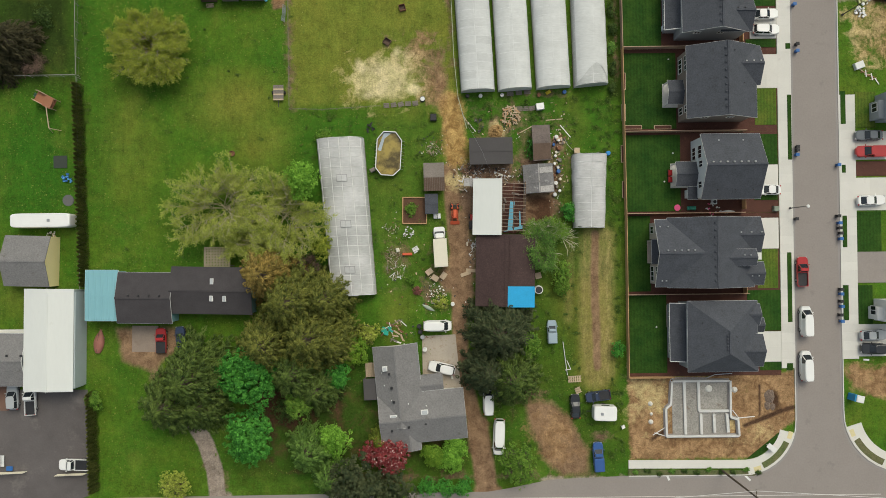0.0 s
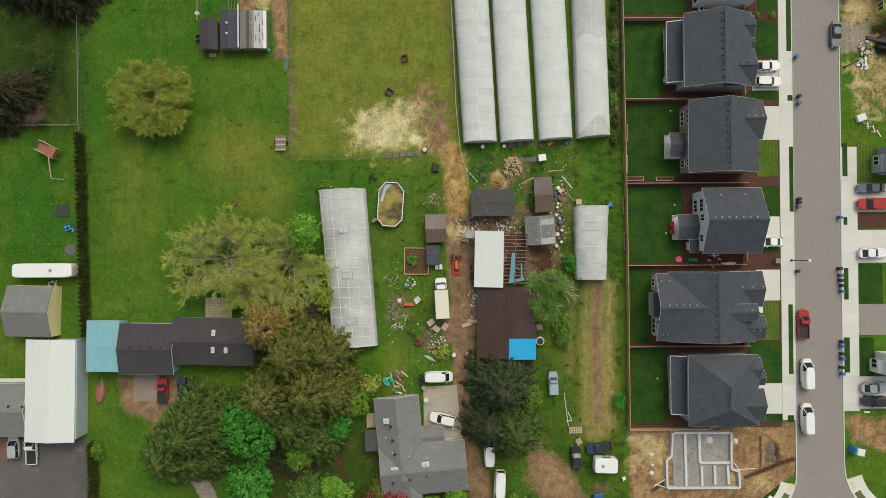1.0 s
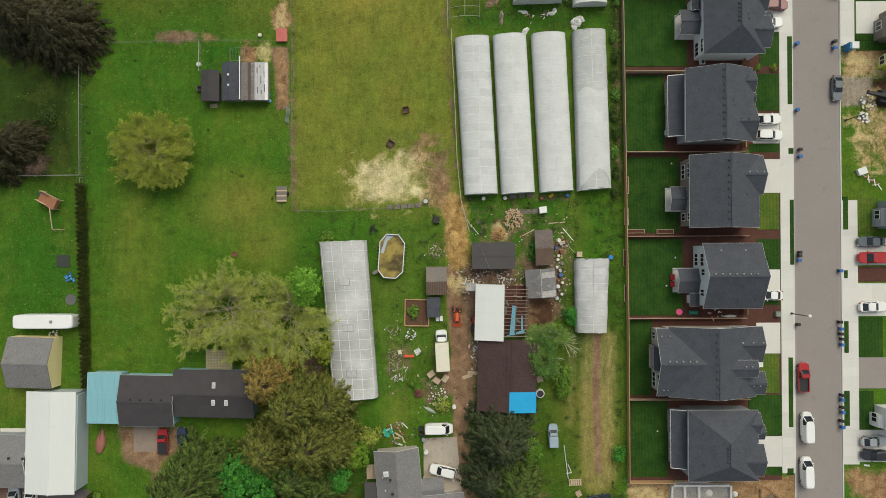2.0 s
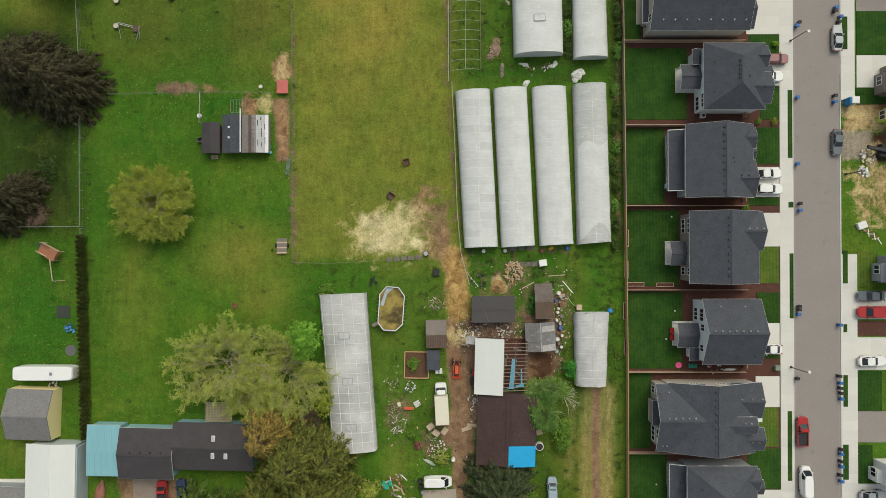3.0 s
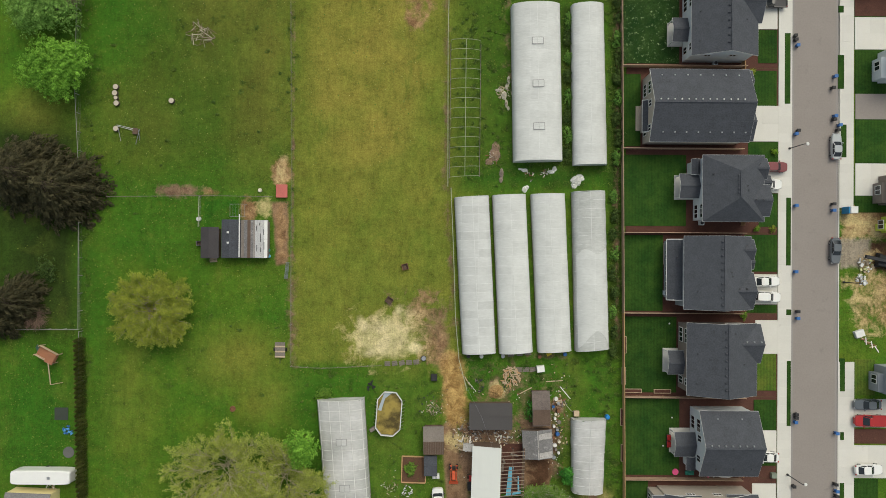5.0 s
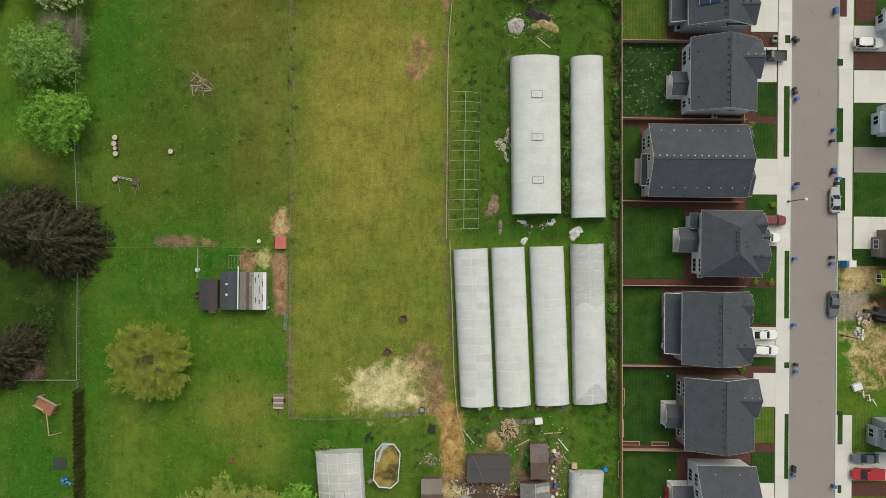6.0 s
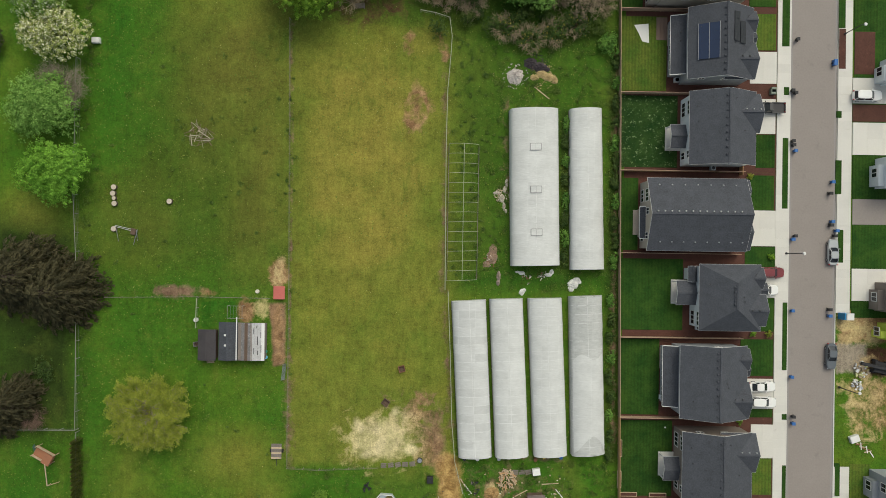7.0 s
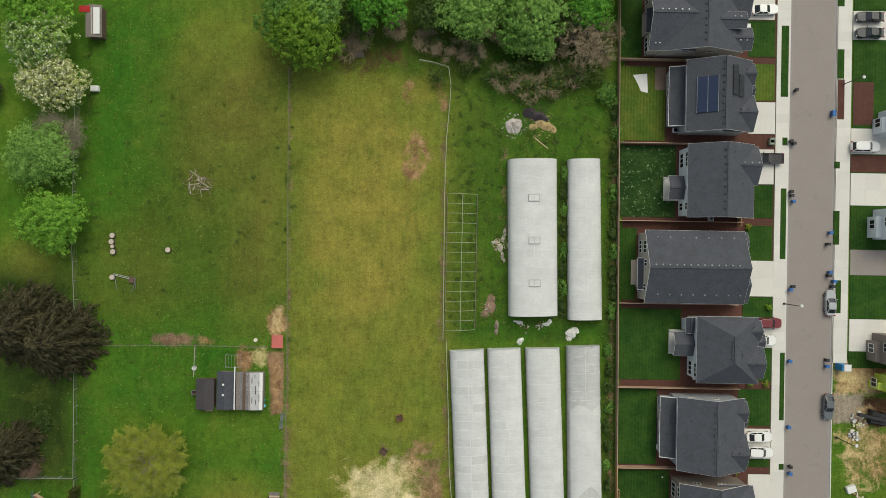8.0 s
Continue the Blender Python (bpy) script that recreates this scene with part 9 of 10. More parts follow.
def pool(x, y, turn):
    p = thing("swimming_pool", x, y, 0, turn, "above-ground pool with murky brown-green water", "pool")
    ring = [(2.2 * math.copysign(min(1, abs(math.cos(t)) * 1.25), math.cos(t)) * 0.92, 3.75 * math.copysign(min(1, abs(math.sin(t)) * 1.2), math.sin(t))) for t in [2 * math.pi * (k + 0.5) / 8 for k in range(8)]]
    ring = [(-1.1, -3.8), (1.0, -3.8), (2.15, -2.6), (2.15, 2.4), (1.0, 3.8), (-1.1, 3.8), (-2.15, 2.4), (-2.15, -2.6)]
    n = len(ring)
    wall, rim = Shape(), Shape()
    wall.loft([[(a * 0.98, b * 0.98, 0) for a, b in ring], [(a * 0.98, b * 0.98, 1.2) for a, b in ring]], close=False)
    part("wall", wall, plain("pool_wall_paint", (0.42, 0.46, 0.48), 0.5), p)
    for k in range(n):
        a, b = ring[k], ring[(k + 1) % n]
        part("rim", beam(Shape(), (a[0], a[1], 1.22), (b[0], b[1], 1.22), 0.15, 0.05), TRIM, p, "white rim")
    w, nt, bs = shader("murky_water")
    f = maths(nt, "MULTIPLY_ADD", maths(nt, "SUBTRACT", noise_of(nt, 0.45, 4.0, 0.6), 0.5), 5.0, 0.5, clamp=True)
    c = blend(nt, f, (0.075, 0.055, 0.014), (0.31, 0.235, 0.055))
    pos = nt.nodes.new("ShaderNodeNewGeometry").outputs["Position"]
    nt.links.new(c, bs.inputs["Base Color"])
    bs.inputs["Roughness"].default_value = 0.25
    part("water", Shape().prism([(a * 0.96, b * 0.96) for a, b in ring], 0.5, 0.85), w, p, "murky water with algae")
    part("liner", Shape().prism([(-2.0, 0.5), (-1.1, 3.6), (0.2, 3.6), (-0.9, 2.6), (-1.4, 0.4)], 0.85, 0.858), plain("pool_liner", (0.36, 0.42, 0.46), 0.5), p, "pale folded liner")
    for s in (-1, 1):
        for k in range(9):
            part("brace", beam(Shape(), (s * 2.15, -2.6 + 0.62 * k, 1.1), (s * 2.6, -2.6 + 0.62 * k, 0.0), 0.07, 0.07), METAL, p)
    part("ladder", Shape().block(-2.7, -3.0, 0, 0.9, 0.6, 1.1, 35, 0.05), WOOD_GREY, p, "wooden steps")


pool(-9.62, 17.45, -4)
bed = thing("raised_bed", -5.23, 7.47, 0, -1, "timber-edged garden bed with a green plant", "garden bed")
for a, b in (((-2.1, -2.3), (2.1, -2.3)), ((2.1, -2.3), (2.1, 2.3)), ((2.1, 2.3), (-2.1, 2.3)), ((-2.1, 2.3), (-2.1, -2.3))):
    part("edge_board", beam(Shape(), (*a, 0.18), (*b, 0.18), 0.16, 0.36), WOOD_NEW, bed)
part("soil", Shape().box(-2.0, -2.2, 0, 2.0, 2.2, 0.12), plain("garden_soil", (0.11, 0.06, 0.036), 0.95, (0.7, 0.3), (5.0, 0.35)), bed, "brown soil")
bush(-5.63, 7.58, 1.2, 1.2, 0.8, LEAF_MID, "leafy green plant in the garden bed", 301, 0.24, 350)

# yard north of the barn
heap("firewood_heap", 11.81, 23.94, 1.7, 60, (WOOD_PALE, WOOD_NEW, WOOD_PALE), "heap of split pale firewood on grass", 5, 1.5, 0.13, 0.8)
mound("hay_heap", 9.19, 21.27, ((0.0, 0.0, 1.3, 1.2, 0.7), (0.4, 0.6, 0.8, 0.7, 0.5), (-0.6, -0.5, 0.7, 0.6, 0.3)), plain("old_hay", (0.34, 0.22, 0.095), 0.95, (1.2, 0.25), (5.0, 0.6), bump=0.6), "small mound of brown hay", 6)
single("freezer", Shape().block(0, 0, 0, 1.35, 1.15, 0.85, 0, 0.05), WHITE, "old white chest freezer on the grass", "freezer", x=17.02, y=25.47, turn=8)
for k in range(3):
    pallet(*(Vector((13.33, 25.22)).lerp(Vector((15.72, 25.29)), k / 2)), 5 * k, 1.1, 0.8, WOOD_GREY, 0.0, "grey pallet beside the firewood")
single("toy_ride", Shape().block(0, 0, 0, 0.9, 0.55, 0.3, 0, 0.06).block(0.1, 0, 0.3, 0.4, 0.4, 0.2, 0, 0.05), plain("yellow_plastic", (0.55, 0.42, 0.03), 0.5), "small yellow plastic toy on the grass", "toy", x=18.55, y=28.05, turn=30)
for k, (x, y) in enumerate(((19.58, 23.24), (21.45, 21.22), (14.48, 21.51), (5.01, 22.12), (4.13, 23.13))):
    single("plank", Shape().block(0, 0, 0, 3.0 - 0.3 * k, 0.16, 0.06, 0), WOOD_PALE if k % 2 == 0 else TRIM, "loose pale plank on the grass", "plank", x=x, y=y, turn=(4, -50, 28, -52, -60)[k])
colours = (TRIM, METAL, BLUE_PLASTIC, RUST, CREAM, TRIM, WOOD_GREY)
for k in range(16):
    u = k / 15
    x, y = Vector((19.84, 20.14)).lerp(Vector((19.91, 9.96)), u)
    drum(x + 0.5 * math.sin(k * 2.4), y, 0.26 + 0.1 * (k % 3 == 0), 0.5 + 0.3 * (k % 2), colours[k % 7], ("white bucket standing by the sheds", "grey metal drum by the sheds", "blue plastic drum by the sheds", "rusty drum standing by the sheds")[min(k % 7, 3)], "drum")
heap("timber_heap", 20.43, 19.44, 1.2, 16, (WOOD_PALE, WOOD_GREY, RUST), "jumbled boards and boxes by the sheds", 8, 1.2, 0.14, 0.6)
heap("scrap_heap", 6.11, 14.12, 1.4, 22, (TRIM, WOOD_GREY, METAL, WOOD_BROWN), "scattered scrap behind the barn", 9, 0.9, 0.12, 0.5)
heap("scrap_heap", 10.39, 13.37, 1.8, 24, (TRIM, WOOD_GREY, METAL, CREAM), "scattered scrap behind the barn", 10, 0.9, 0.12, 0.5)
heap("scrap_heap", 2.92, 14.16, 1.4, 20, (WOOD_PALE, WOOD_GREY, RUST), "broken boards beside the plank shed", 11, 1.0, 0.1, 0.4)
heap("plank_heap", 3.99, 11.65, 1.6, 18, (WOOD_PALE, WOOD_PALE, TRIM), "fan of pale boards beside the barn", 12, 2.0, 0.12, 0.4)
heap("scrap_heap", 5.81, 22.41, 1.3, 14, (BLACK, METAL_DARK, WOOD_GREY), "dark scrap by the fence corner", 13, 0.8, 0.12, 0.5)
heap("scrap_heap", 5.22, 14.63, 0.9, 12, (RUST, METAL_DARK, WOOD_BROWN), "rusty scrap by the barn corner", 14, 1.0, 0.14, 0.6)
sheet = thing("leaning_sheet", 4.3, 12.1, 0, -4, "worn grey sheet on short posts beside the barn", "shelter")
part("roof", Shape().slab([(-0.9, -0.7, 2.3), (0.9, -0.7, 2.6), (0.9, 0.7, 2.6), (-0.9, 0.7, 2.3)], 0.05), PEELED, sheet)
for sx, sz in ((-0.8, 2.26), (0.8, 2.52)):
    for sy in (-0.6, 0.6):
        part("post", Shape().box(sx - 0.05, sy - 0.05, 0, sx + 0.05, sy + 0.05, sz), WOOD_GREY, sheet)
single("cable", Shape().pipe([(2.6, 26.0, 1.4), (4.4, 21.6, 2.2), (6.6, 17.4, 2.9), (8.4, 12.4, 4.0)], 0.012, 5), METAL, "thin pale cable strung from fence to barn", "cable")
heap("brush_heap", -1.71, 18.51, 1.6, 26, (TWIG, WOOD_GREY, TWIG), "twiggy pale brushwood by the lane", 15, 1.4, 0.05, 0.4)
tr = thing("garden_tractor", 4.89, 5.44, 0, 92, "red ride-on mower with a grey hopper", "mower")
part("bonnet", Shape().block(0.7, 0, 0.35, 1.0, 0.7, 0.5, 0, 0.1), RED, tr)
part("hopper", Shape().block(-0.7, 0, 0.3, 1.4, 1.3, 0.6, 0, 0.08), METAL_DARK, tr, "grey hopper")
for sx in (-0.8, 0.8):
    for sy in (-0.5, 0.5):
        part("wheel", Shape().tube((sx, sy - 0.1, 0.25), (sx, sy + 0.1, 0.25), 0.25, None, 10), RUBBER, tr)
for k, (x, y) in enumerate(((-1.66, 6.43), (-0.96, 6.43))):
    single("white_tub", Shape().block(0, 0, 0, 0.55, 0.9, 0.6, 0, 0.06), TRIM, "white plastic tub beside the hutch", "tub", x=x, y=y, turn=5)
# yard with the box truck
for k, (x, y, a) in enumerate(((*(-2.77, -3.31), 35), (*(-1.78, -4.42), -35), (*(-0.29, -4.04), 55))):
    crate(x, y, a, 1.2, 0.9, 0.7, WOOD_PALE, "pale wooden crate by the lane")
for k, (x, y) in enumerate(((3.6, -3.79), (4.6, -3.2))):
    single("plank_stack", Shape().block(0, 0, 0, 1.8, 0.6, 0.2, 0, 0.02), WOOD_PALE, "short stack of pale planks on the lane", "planks", x=x, y=y, turn=18 - 22 * k)
heap("rubble_heap", -1.82, -7.21, 1.8, 34, (TRIM, CREAM, WOOD_PALE, CONCRETE), "heap of white rubble and boards", 21, 0.5, 0.14, 0.5)
bush(-1.04, -8.81, 1.6, 1.4, 0.8, LEAF_WILLOW, "pale flowering weeds over the rubble", 302, 0.22, 300)
can = thing("canoe", -3.04, -9.68, 0, -28, "grey-green canoe lying on the grass", "canoe")
part("hull", Shape().loft([[(1.3 * u, 0.33 * (1 - u * u) * math.cos(a) + 0.001, 0.02 + 0.35 * (1 - 0.7 * u * u) * math.sin(a)) for a in [math.pi * k / 6 for k in range(7)]] for u in [-1 + 0.25 * j for j in range(9)]]), plain("canoe_grey", (0.34, 0.40, 0.33), 0.5), can)
drum(1.25, -9.03, 0.35, 1.0, TRIM, "white drum beside the lane")
heap("junk_heap", -6.47, 3.6, 1.0, 16, (TRIM, TRIM, METAL), "tangle of white garden chairs", 22, 0.8, 0.1, 0.6)
heap("brush_heap", -9.01, -0.35, 1.5, 40, (TWIG_RED, TWIG), "heap of thin brown branches", 23, 1.7, 0.05, 0.4)
heap("brush_heap", -8.74, -2.95, 1.7, 30, (TWIG, TRIM, WOOD_GREY), "heap of pale sticks and pipes", 24, 1.8, 0.05, 0.3)
heap("brush_heap", -9.46, 4.04, 1.4, 16, (TWIG, POLE_GREEN), "scattered pale sticks in the grass", 25, 1.0, 0.05, 0.2)
single("red_bench", Shape().block(0, 0, 0, 1.7, 0.45, 0.4, 0, 0.05), ORANGE, "orange-red bench with a white stripe", "bench", x=-6.61, y=-0.18, turn=0)
single("garden_stool", Shape().block(0, 0, 0, 0.6, 0.7, 0.5, 0, 0.1), CREAM, "cream garden seat in the grass", "seat", x=-8.3, y=0.53, turn=15)
pallet(-5.11, 0.6, 30, 1.1, 1.0, TRIM, 0.0, "white slatted rack in the grass")
bush(-4.8, -6.67, 0.9, 0.8, 0.6, leaf("pink_flowers", (0.20, 0.08, 0.07), (0.42, 0.18, 0.15)), "pink flowering shrub in the garden", 303, 0.2, 260)
bush(-5.97, -4.67, 0.9, 0.8, 0.6, LEAF_MID, "small green garden shrub", 304, 0.2, 260)
heap("scrap_heap", 4.76, 1.48, 1.0, 16, (TRIM, METAL, CREAM), "white scrap along the barn wall", 26, 0.8, 0.1, 0.4)
heap("scrap_heap", 5.04, 0.18, 0.9, 12, (TRIM, TWIG), "pale scrap along the barn wall", 27, 0.8, 0.1, 0.4)
heap("timber_heap", -8.86, -13.89, 2.2, 18, (WOOD_PALE, WOOD_GREY, RUST, TRIM), "stacked boards and posts behind the house", 28, 3.0, 0.14, 0.5)
heap("tarp_heap", -10.15, -13.57, 0.9, 8, (plain("green_tarp", (0.03, 0.36, 0.26), 0.5),), "crumpled green tarpaulin on boards", 29, 1.6, 0.3, 0.6)
for k, (x, y) in enumerate(((-4.67, -12.84), (-4.48, -13.84), (-4.09, -14.74), (-3.72, -16.93))):
    drum(x, y, 0.4, 0.9, (METAL_DARK, BLACK, METAL, TRIM)[k], ("dark metal barrel by the house", "black plastic barrel by the house", "grey metal barrel by the house", "white tub by the house wall")[k], "barrel")
drum(16.33, -6.7, 0.75, 1.0, TRIM, "round white water tank beside the barn", "water_tank", METAL_DARK)
crate(16.33, -4.24, 15, 1.0, 1.0, 0.5, WOOD_PALE, "pale crate beside the barn")
# south field
for a, b in (((20.56, -15.92), (21.09, -20.39)), ((21.09, -20.39), (21.27, -21.78)), ((21.21, -19.2), (21.88, -20.8)), ((20.89, -20.88), (21.78, -20.79))):
    single("fence_pole", Shape().tube((*a, 0.15), (*b, 0.15), 0.07, None, 6), TRIM, "white plastic pole lying in the grass", "pole")
pallet(22.55, -22.49, 2, 2.3, 1.1, WOOD_PALE, 0.0, "pale wooden platform on the grass")
pallet(23.12, -24.48, 25, 1.0, 1.0, WOOD_PALE, 0.0, "small pale pallet on the grass")
ch = thing("garden_chair", 30.88, -30.91, 0, 20, "white plastic garden chair by the fence", "chair")
part("seat", Shape().block(0, 0, 0.4, 0.6, 0.6, 0.06, 0, 0.02), TRIM, ch)
part("backrest", Shape().block(-0.3, 0, 0.4, 0.08, 0.6, 0.5, 0, 0.02), TRIM, ch)
for sx in (-0.25, 0.25):
    for sy in (-0.25, 0.25):
        part("leg", Shape().box(sx - 0.03, sy - 0.03, 0, sx + 0.03, sy + 0.03, 0.4), TRIM, ch)
# pasture
ut = thing("utility_trailer", -28.95, 28.54, 0, 90, "small flat trailer with weathered plank floor", "trailer")
for k in range(9):
    part("plank", Shape().box(-1.4 + 0.3 * k, -0.9, 0.55, -1.13 + 0.3 * k, 0.9, 0.6), WOOD_GREY if k % 3 else WOOD_PALE, ut)
part("drawbar", Shape().box(-2.6, -0.05, 0.45, -1.3, 0.05, 0.53), METAL_DARK, ut)
for s in (-1, 1):
    part("wheel", Shape().tube((0, s * 1.05 - 0.1, 0.32), (0, s * 1.05 + 0.1, 0.32), 0.32, None, 12), RUBBER, ut)
fr = thing("fire_ring", -37.34, 17.94, 0, 0, "rusty metal fire ring in the grass", "fire pit")
part("ring", Shape().loft([[(q * math.cos(2 * math.pi * k / 14), q * math.sin(2 * math.pi * k / 14), z) for k in range(14)] for q, z in ((0.5, 0), (0.5, 0.3), (0.42, 0.3), (0.42, 0.03))]), RUST, fr)
crate(-9.78, 37.31, -35, 1.2, 1.1, 0.6, WOOD_BROWN, "brown wooden feeding crate in the pasture")
crate(-7.02, 43.28, 15, 1.1, 1.1, 0.6, RUST, "rust-brown feeding crate in the pasture")
for k in range(5):
    pallet(*(Vector((-10.01, 26.1)).lerp(Vector((-4.91, 26.44)), k / 4)), 8 * (k % 3), 1.0, 0.8, WOOD_GREY, 0.0, "grey pallet along the pasture's edge")
drum(-3.61, 27.12, 0.5, 0.4, METAL_DARK, "dark water trough by the pasture gate", "trough", METAL)
single("water_tank", Shape().block(0, 0, 0, 1.1, 1.2, 0.8, 0, 0.06), BLACK, "black square water tank by the lane", "tank", x=-1.75, y=23.8)
heap("tyre_heap", -12.94, 22.24, 0.8, 10, (BLACK, RUBBER), "heap of black rubber scrap", 31, 0.9, 0.15, 0.4)
for k, (x, y) in enumerate(((-58.5, 74.8), (-58.65, 73.7), (-58.45, 72.85), (-58.35, 71.9), (-58.4, 67.4), (-48.6, 72.4))):
    st = thing("tree_stump", x, y, 0, 0, "sawn pale tree stump used as a seat", "stump", "stumps in the west field")
    part("trunk", Shape().disc(0, 0, -0.03, 0.5 if k != 2 else 0.38, 0.55, 12), BARK, st)
    part("cut_face", Shape().disc(0, 0, 0.52, 0.46 if k != 2 else 0.34, 0.02, 12), plain("sawn_face", (0.50, 0.44, 0.36), 0.8) if k == 0 else bpy.data.materials["sawn_face"], st)
sw = thing("swing_frame", -56.03, 67.41, 0, -8, "collapsed metal swing frame with a wooden seat", "swing")
for a, b in (((-2.2, 0.3), (1.6, 0.0)), ((-2.2, 0.1), (1.6, -0.3)), ((-1.9, -0.2), (-1.3, -2.4)), ((1.9, 0.2), (1.4, -2.6)), ((1.7, 0.0), (2.0, -1.8))):
    part("tube", Shape().tube((*a, 0.5), (*b, 0.1), 0.05, None, 6), METAL, sw)
part("seat", Shape().block(1.1, -0.3, 0.3, 0.9, 1.1, 0.1, 0, 0.02), WOOD_BROWN, sw)
heap("brush_pile", -43.5, 84.15, 2.1, 34, (TWIG_PALE, TWIG_GREY, TWIG_RED), "star-shaped pile of bare branches", 33, 3.4, 0.06, 0.7)
# chicken run
single("red_table", Shape().block(0, 0, 0.7, 2.0, 2.3, 0.08, 0, 0.02).box(-0.9, -1.0, 0, -0.8, -0.9, 0.7).box(0.8, 0.9, 0, 0.9, 1.0, 0.7).box(-0.9, 0.9, 0, -0.8, 1.0, 0.7).box(0.8, -1.0, 0, 0.9, -0.9, 0.7), plain("faded_red", (0.48, 0.13, 0.11), 0.6), "faded red table top in the chicken run", "table", x=-28.85, y=56.5)
drum(-32.83, 56.65, 0.35, 0.4, CREAM, "pale stump in the chicken run", "stump_block")
drum(-43.6, 51.48, 0.4, 0.6, TRIM, "white feed tub by the chicken run", "tub")
drum(-31.27, 46.03, 0.35, 0.6, plain("green_tub", (0.05, 0.30, 0.24), 0.5), "green tub beside the coop", "tub")
single("coop_ridge", Shape().box(-0.09, -3.7, 2.5, 0.09, 3.8, 2.6), TRIM, "white batten along the coop roof", "batten", x=-35.71, y=48.48)
gt = thing("field_gate", -27.7, 42.47, 0, 84, "grey metal field gate leaning on the fence", "gate")
for k in range(4):
    part("bar", Shape().tube((-1.4, 0.12 * k, 0.25 + 0.2 * k), (1.4, 0.12 * k, 0.25 + 0.2 * k), 0.05, None, 6), METAL, gt)
part("frame", Shape().tube((-1.4, 0, 0.1), (-1.4, 0.4, 1.0), 0.05, None, 6).tube((1.4, 0, 0.1), (1.4, 0.4, 1.0), 0.05, None, 6), METAL, gt)
gt = thing("field_gate", -15.5, 107.62, 0, 3, "wooden slatted gate at the pasture's end", "gate")
for k in range(5):
    part("slat", Shape().box(-1.0, -0.45 + 0.2 * k, 0.3, 1.0, -0.33 + 0.2 * k, 0.36), WOOD_GREY, gt)
for sx in (-0.9, 0.9):
    part("post", Shape().box(sx - 0.06, -0.5, 0, sx + 0.06, 0.5, 0.3), WOOD_GREY, gt)
# greenhouse plot
RAG = plain("dirty_pale_cloth", (0.46, 0.42, 0.35), 0.95, (1.2, 0.3), (5.0, 0.6), bump=0.5, stain=((0.20, 0.15, 0.10), 1.5, 0.42))
PLASTIC_SCRAP = plain("crumpled_white_plastic", (0.66, 0.66, 0.64), 0.5, (1.2, 0.15), (5.0, 0.35), bump=0.5)
mound("rag_heap", 10.37, 74.45, ((0.75, 2.0, 0.32, 0.8, 0.25), (0.5, 0.9, 0.4, 0.6, 0.25), (-0.9, 0.3, 0.8, 0.28, 0.22), (0.0, -0.6, 0.5, 0.8, 0.3), (0.35, -2.0, 0.28, 0.8, 0.2), (0.7, -2.9, 0.25, 0.4, 0.15)), RAG, "trail of crumpled pale cloth in the grass", 41)
heap("scrap_heap", 10.3, 74.2, 1.3, 30, (RAG, WOOD_PALE, TWIG, RAG), "pale sticks and rags in the grass", 141, 1.1, 0.07, 0.35)
heap("scrap_heap", 8.6, 63.0, 1.4, 24, (WOOD_GREY, RAG, TWIG_RED, RUST), "broken sticks on the spoil", 142, 0.9, 0.06, 0.3)
mound("spoil_heap", 8.7, 63.19, ((0.2, 1.4, 0.8, 1.0, 0.25), (0.0, 0.0, 1.0, 1.2, 0.3), (-1.0, -1.2, 0.7, 0.6, 0.2)), plain("reddish_spoil", (0.24, 0.165, 0.115), 0.95, (1.2, 0.3), (5.0, 0.6), bump=0.5, stain=((0.42, 0.36, 0.30), 1.6, 0.40)), "low reddish spoil heap in the grass", 42)
mound("log_heap", 9.85, 59.59, ((0.1, 0.4, 0.4, 0.9, 0.4), (0.0, -0.8, 0.35, 0.6, 0.3)), plain("grey_brown_log", (0.27, 0.22, 0.18), 0.9, (1.0, 0.3), (5.0, 0.4), bump=0.4), "short grey stump lying in the grass", 43)
mound("plastic_heap", 23.2, 58.75, ((0.0, 0.0, 1.0, 1.0, 0.6), (0.6, 0.7, 0.7, 0.5, 0.35), (-0.4, -0.9, 0.6, 0.5, 0.3), (0.9, 0.3, 0.6, 0.35, 0.2)), PLASTIC_SCRAP, "crumpled heap of white plastic sheeting", 44)
mound("plastic_heap", 14.05, 60.54, ((0.0, 0.0, 0.6, 0.35, 0.25), (-0.7, 0.2, 0.5, 0.2, 0.15)), PLASTIC_SCRAP, "crumpled white plastic by a greenhouse door", 54)
mound("plastic_heap", 18.77, 60.3, ((0.0, 0.0, 0.7, 0.35, 0.3), (0.6, 0.5, 0.4, 0.5, 0.2)), PLASTIC_SCRAP, "crumpled white plastic by a greenhouse door", 55)
mound("plastic_heap", 14.09, 57.13, ((0.0, 0.0, 0.5, 0.6, 0.3), (0.4, 0.4, 0.4, 0.35, 0.2)), PLASTIC_SCRAP, "crumpled white plastic between the greenhouses", 56)
for k, (x, y) in enumerate(((14.96, 59.45), (17.56, 60.29))):
    heap("scrap_heap", x, y, 0.9, 14, (TRIM, RUST, WOOD_GREY, CREAM), "small scatter of scrap by a greenhouse door", 45 + k, 0.6, 0.1, 0.3)
mound("ash_heap", 12.43, 95.49, ((0.0, 0.0, 1.5, 1.3, 0.7), (0.4, 0.7, 1.0, 0.7, 0.5), (-0.4, -0.8, 0.9, 0.6, 0.3)), plain("pinkish_ash", (0.46, 0.42, 0.39), 0.95, (1.2, 0.25), (5.0, 0.6), bump=0.6, stain=((0.38, 0.24, 0.22), 0.9, 0.36)), "mound of pale pinkish ash and lime", 51)
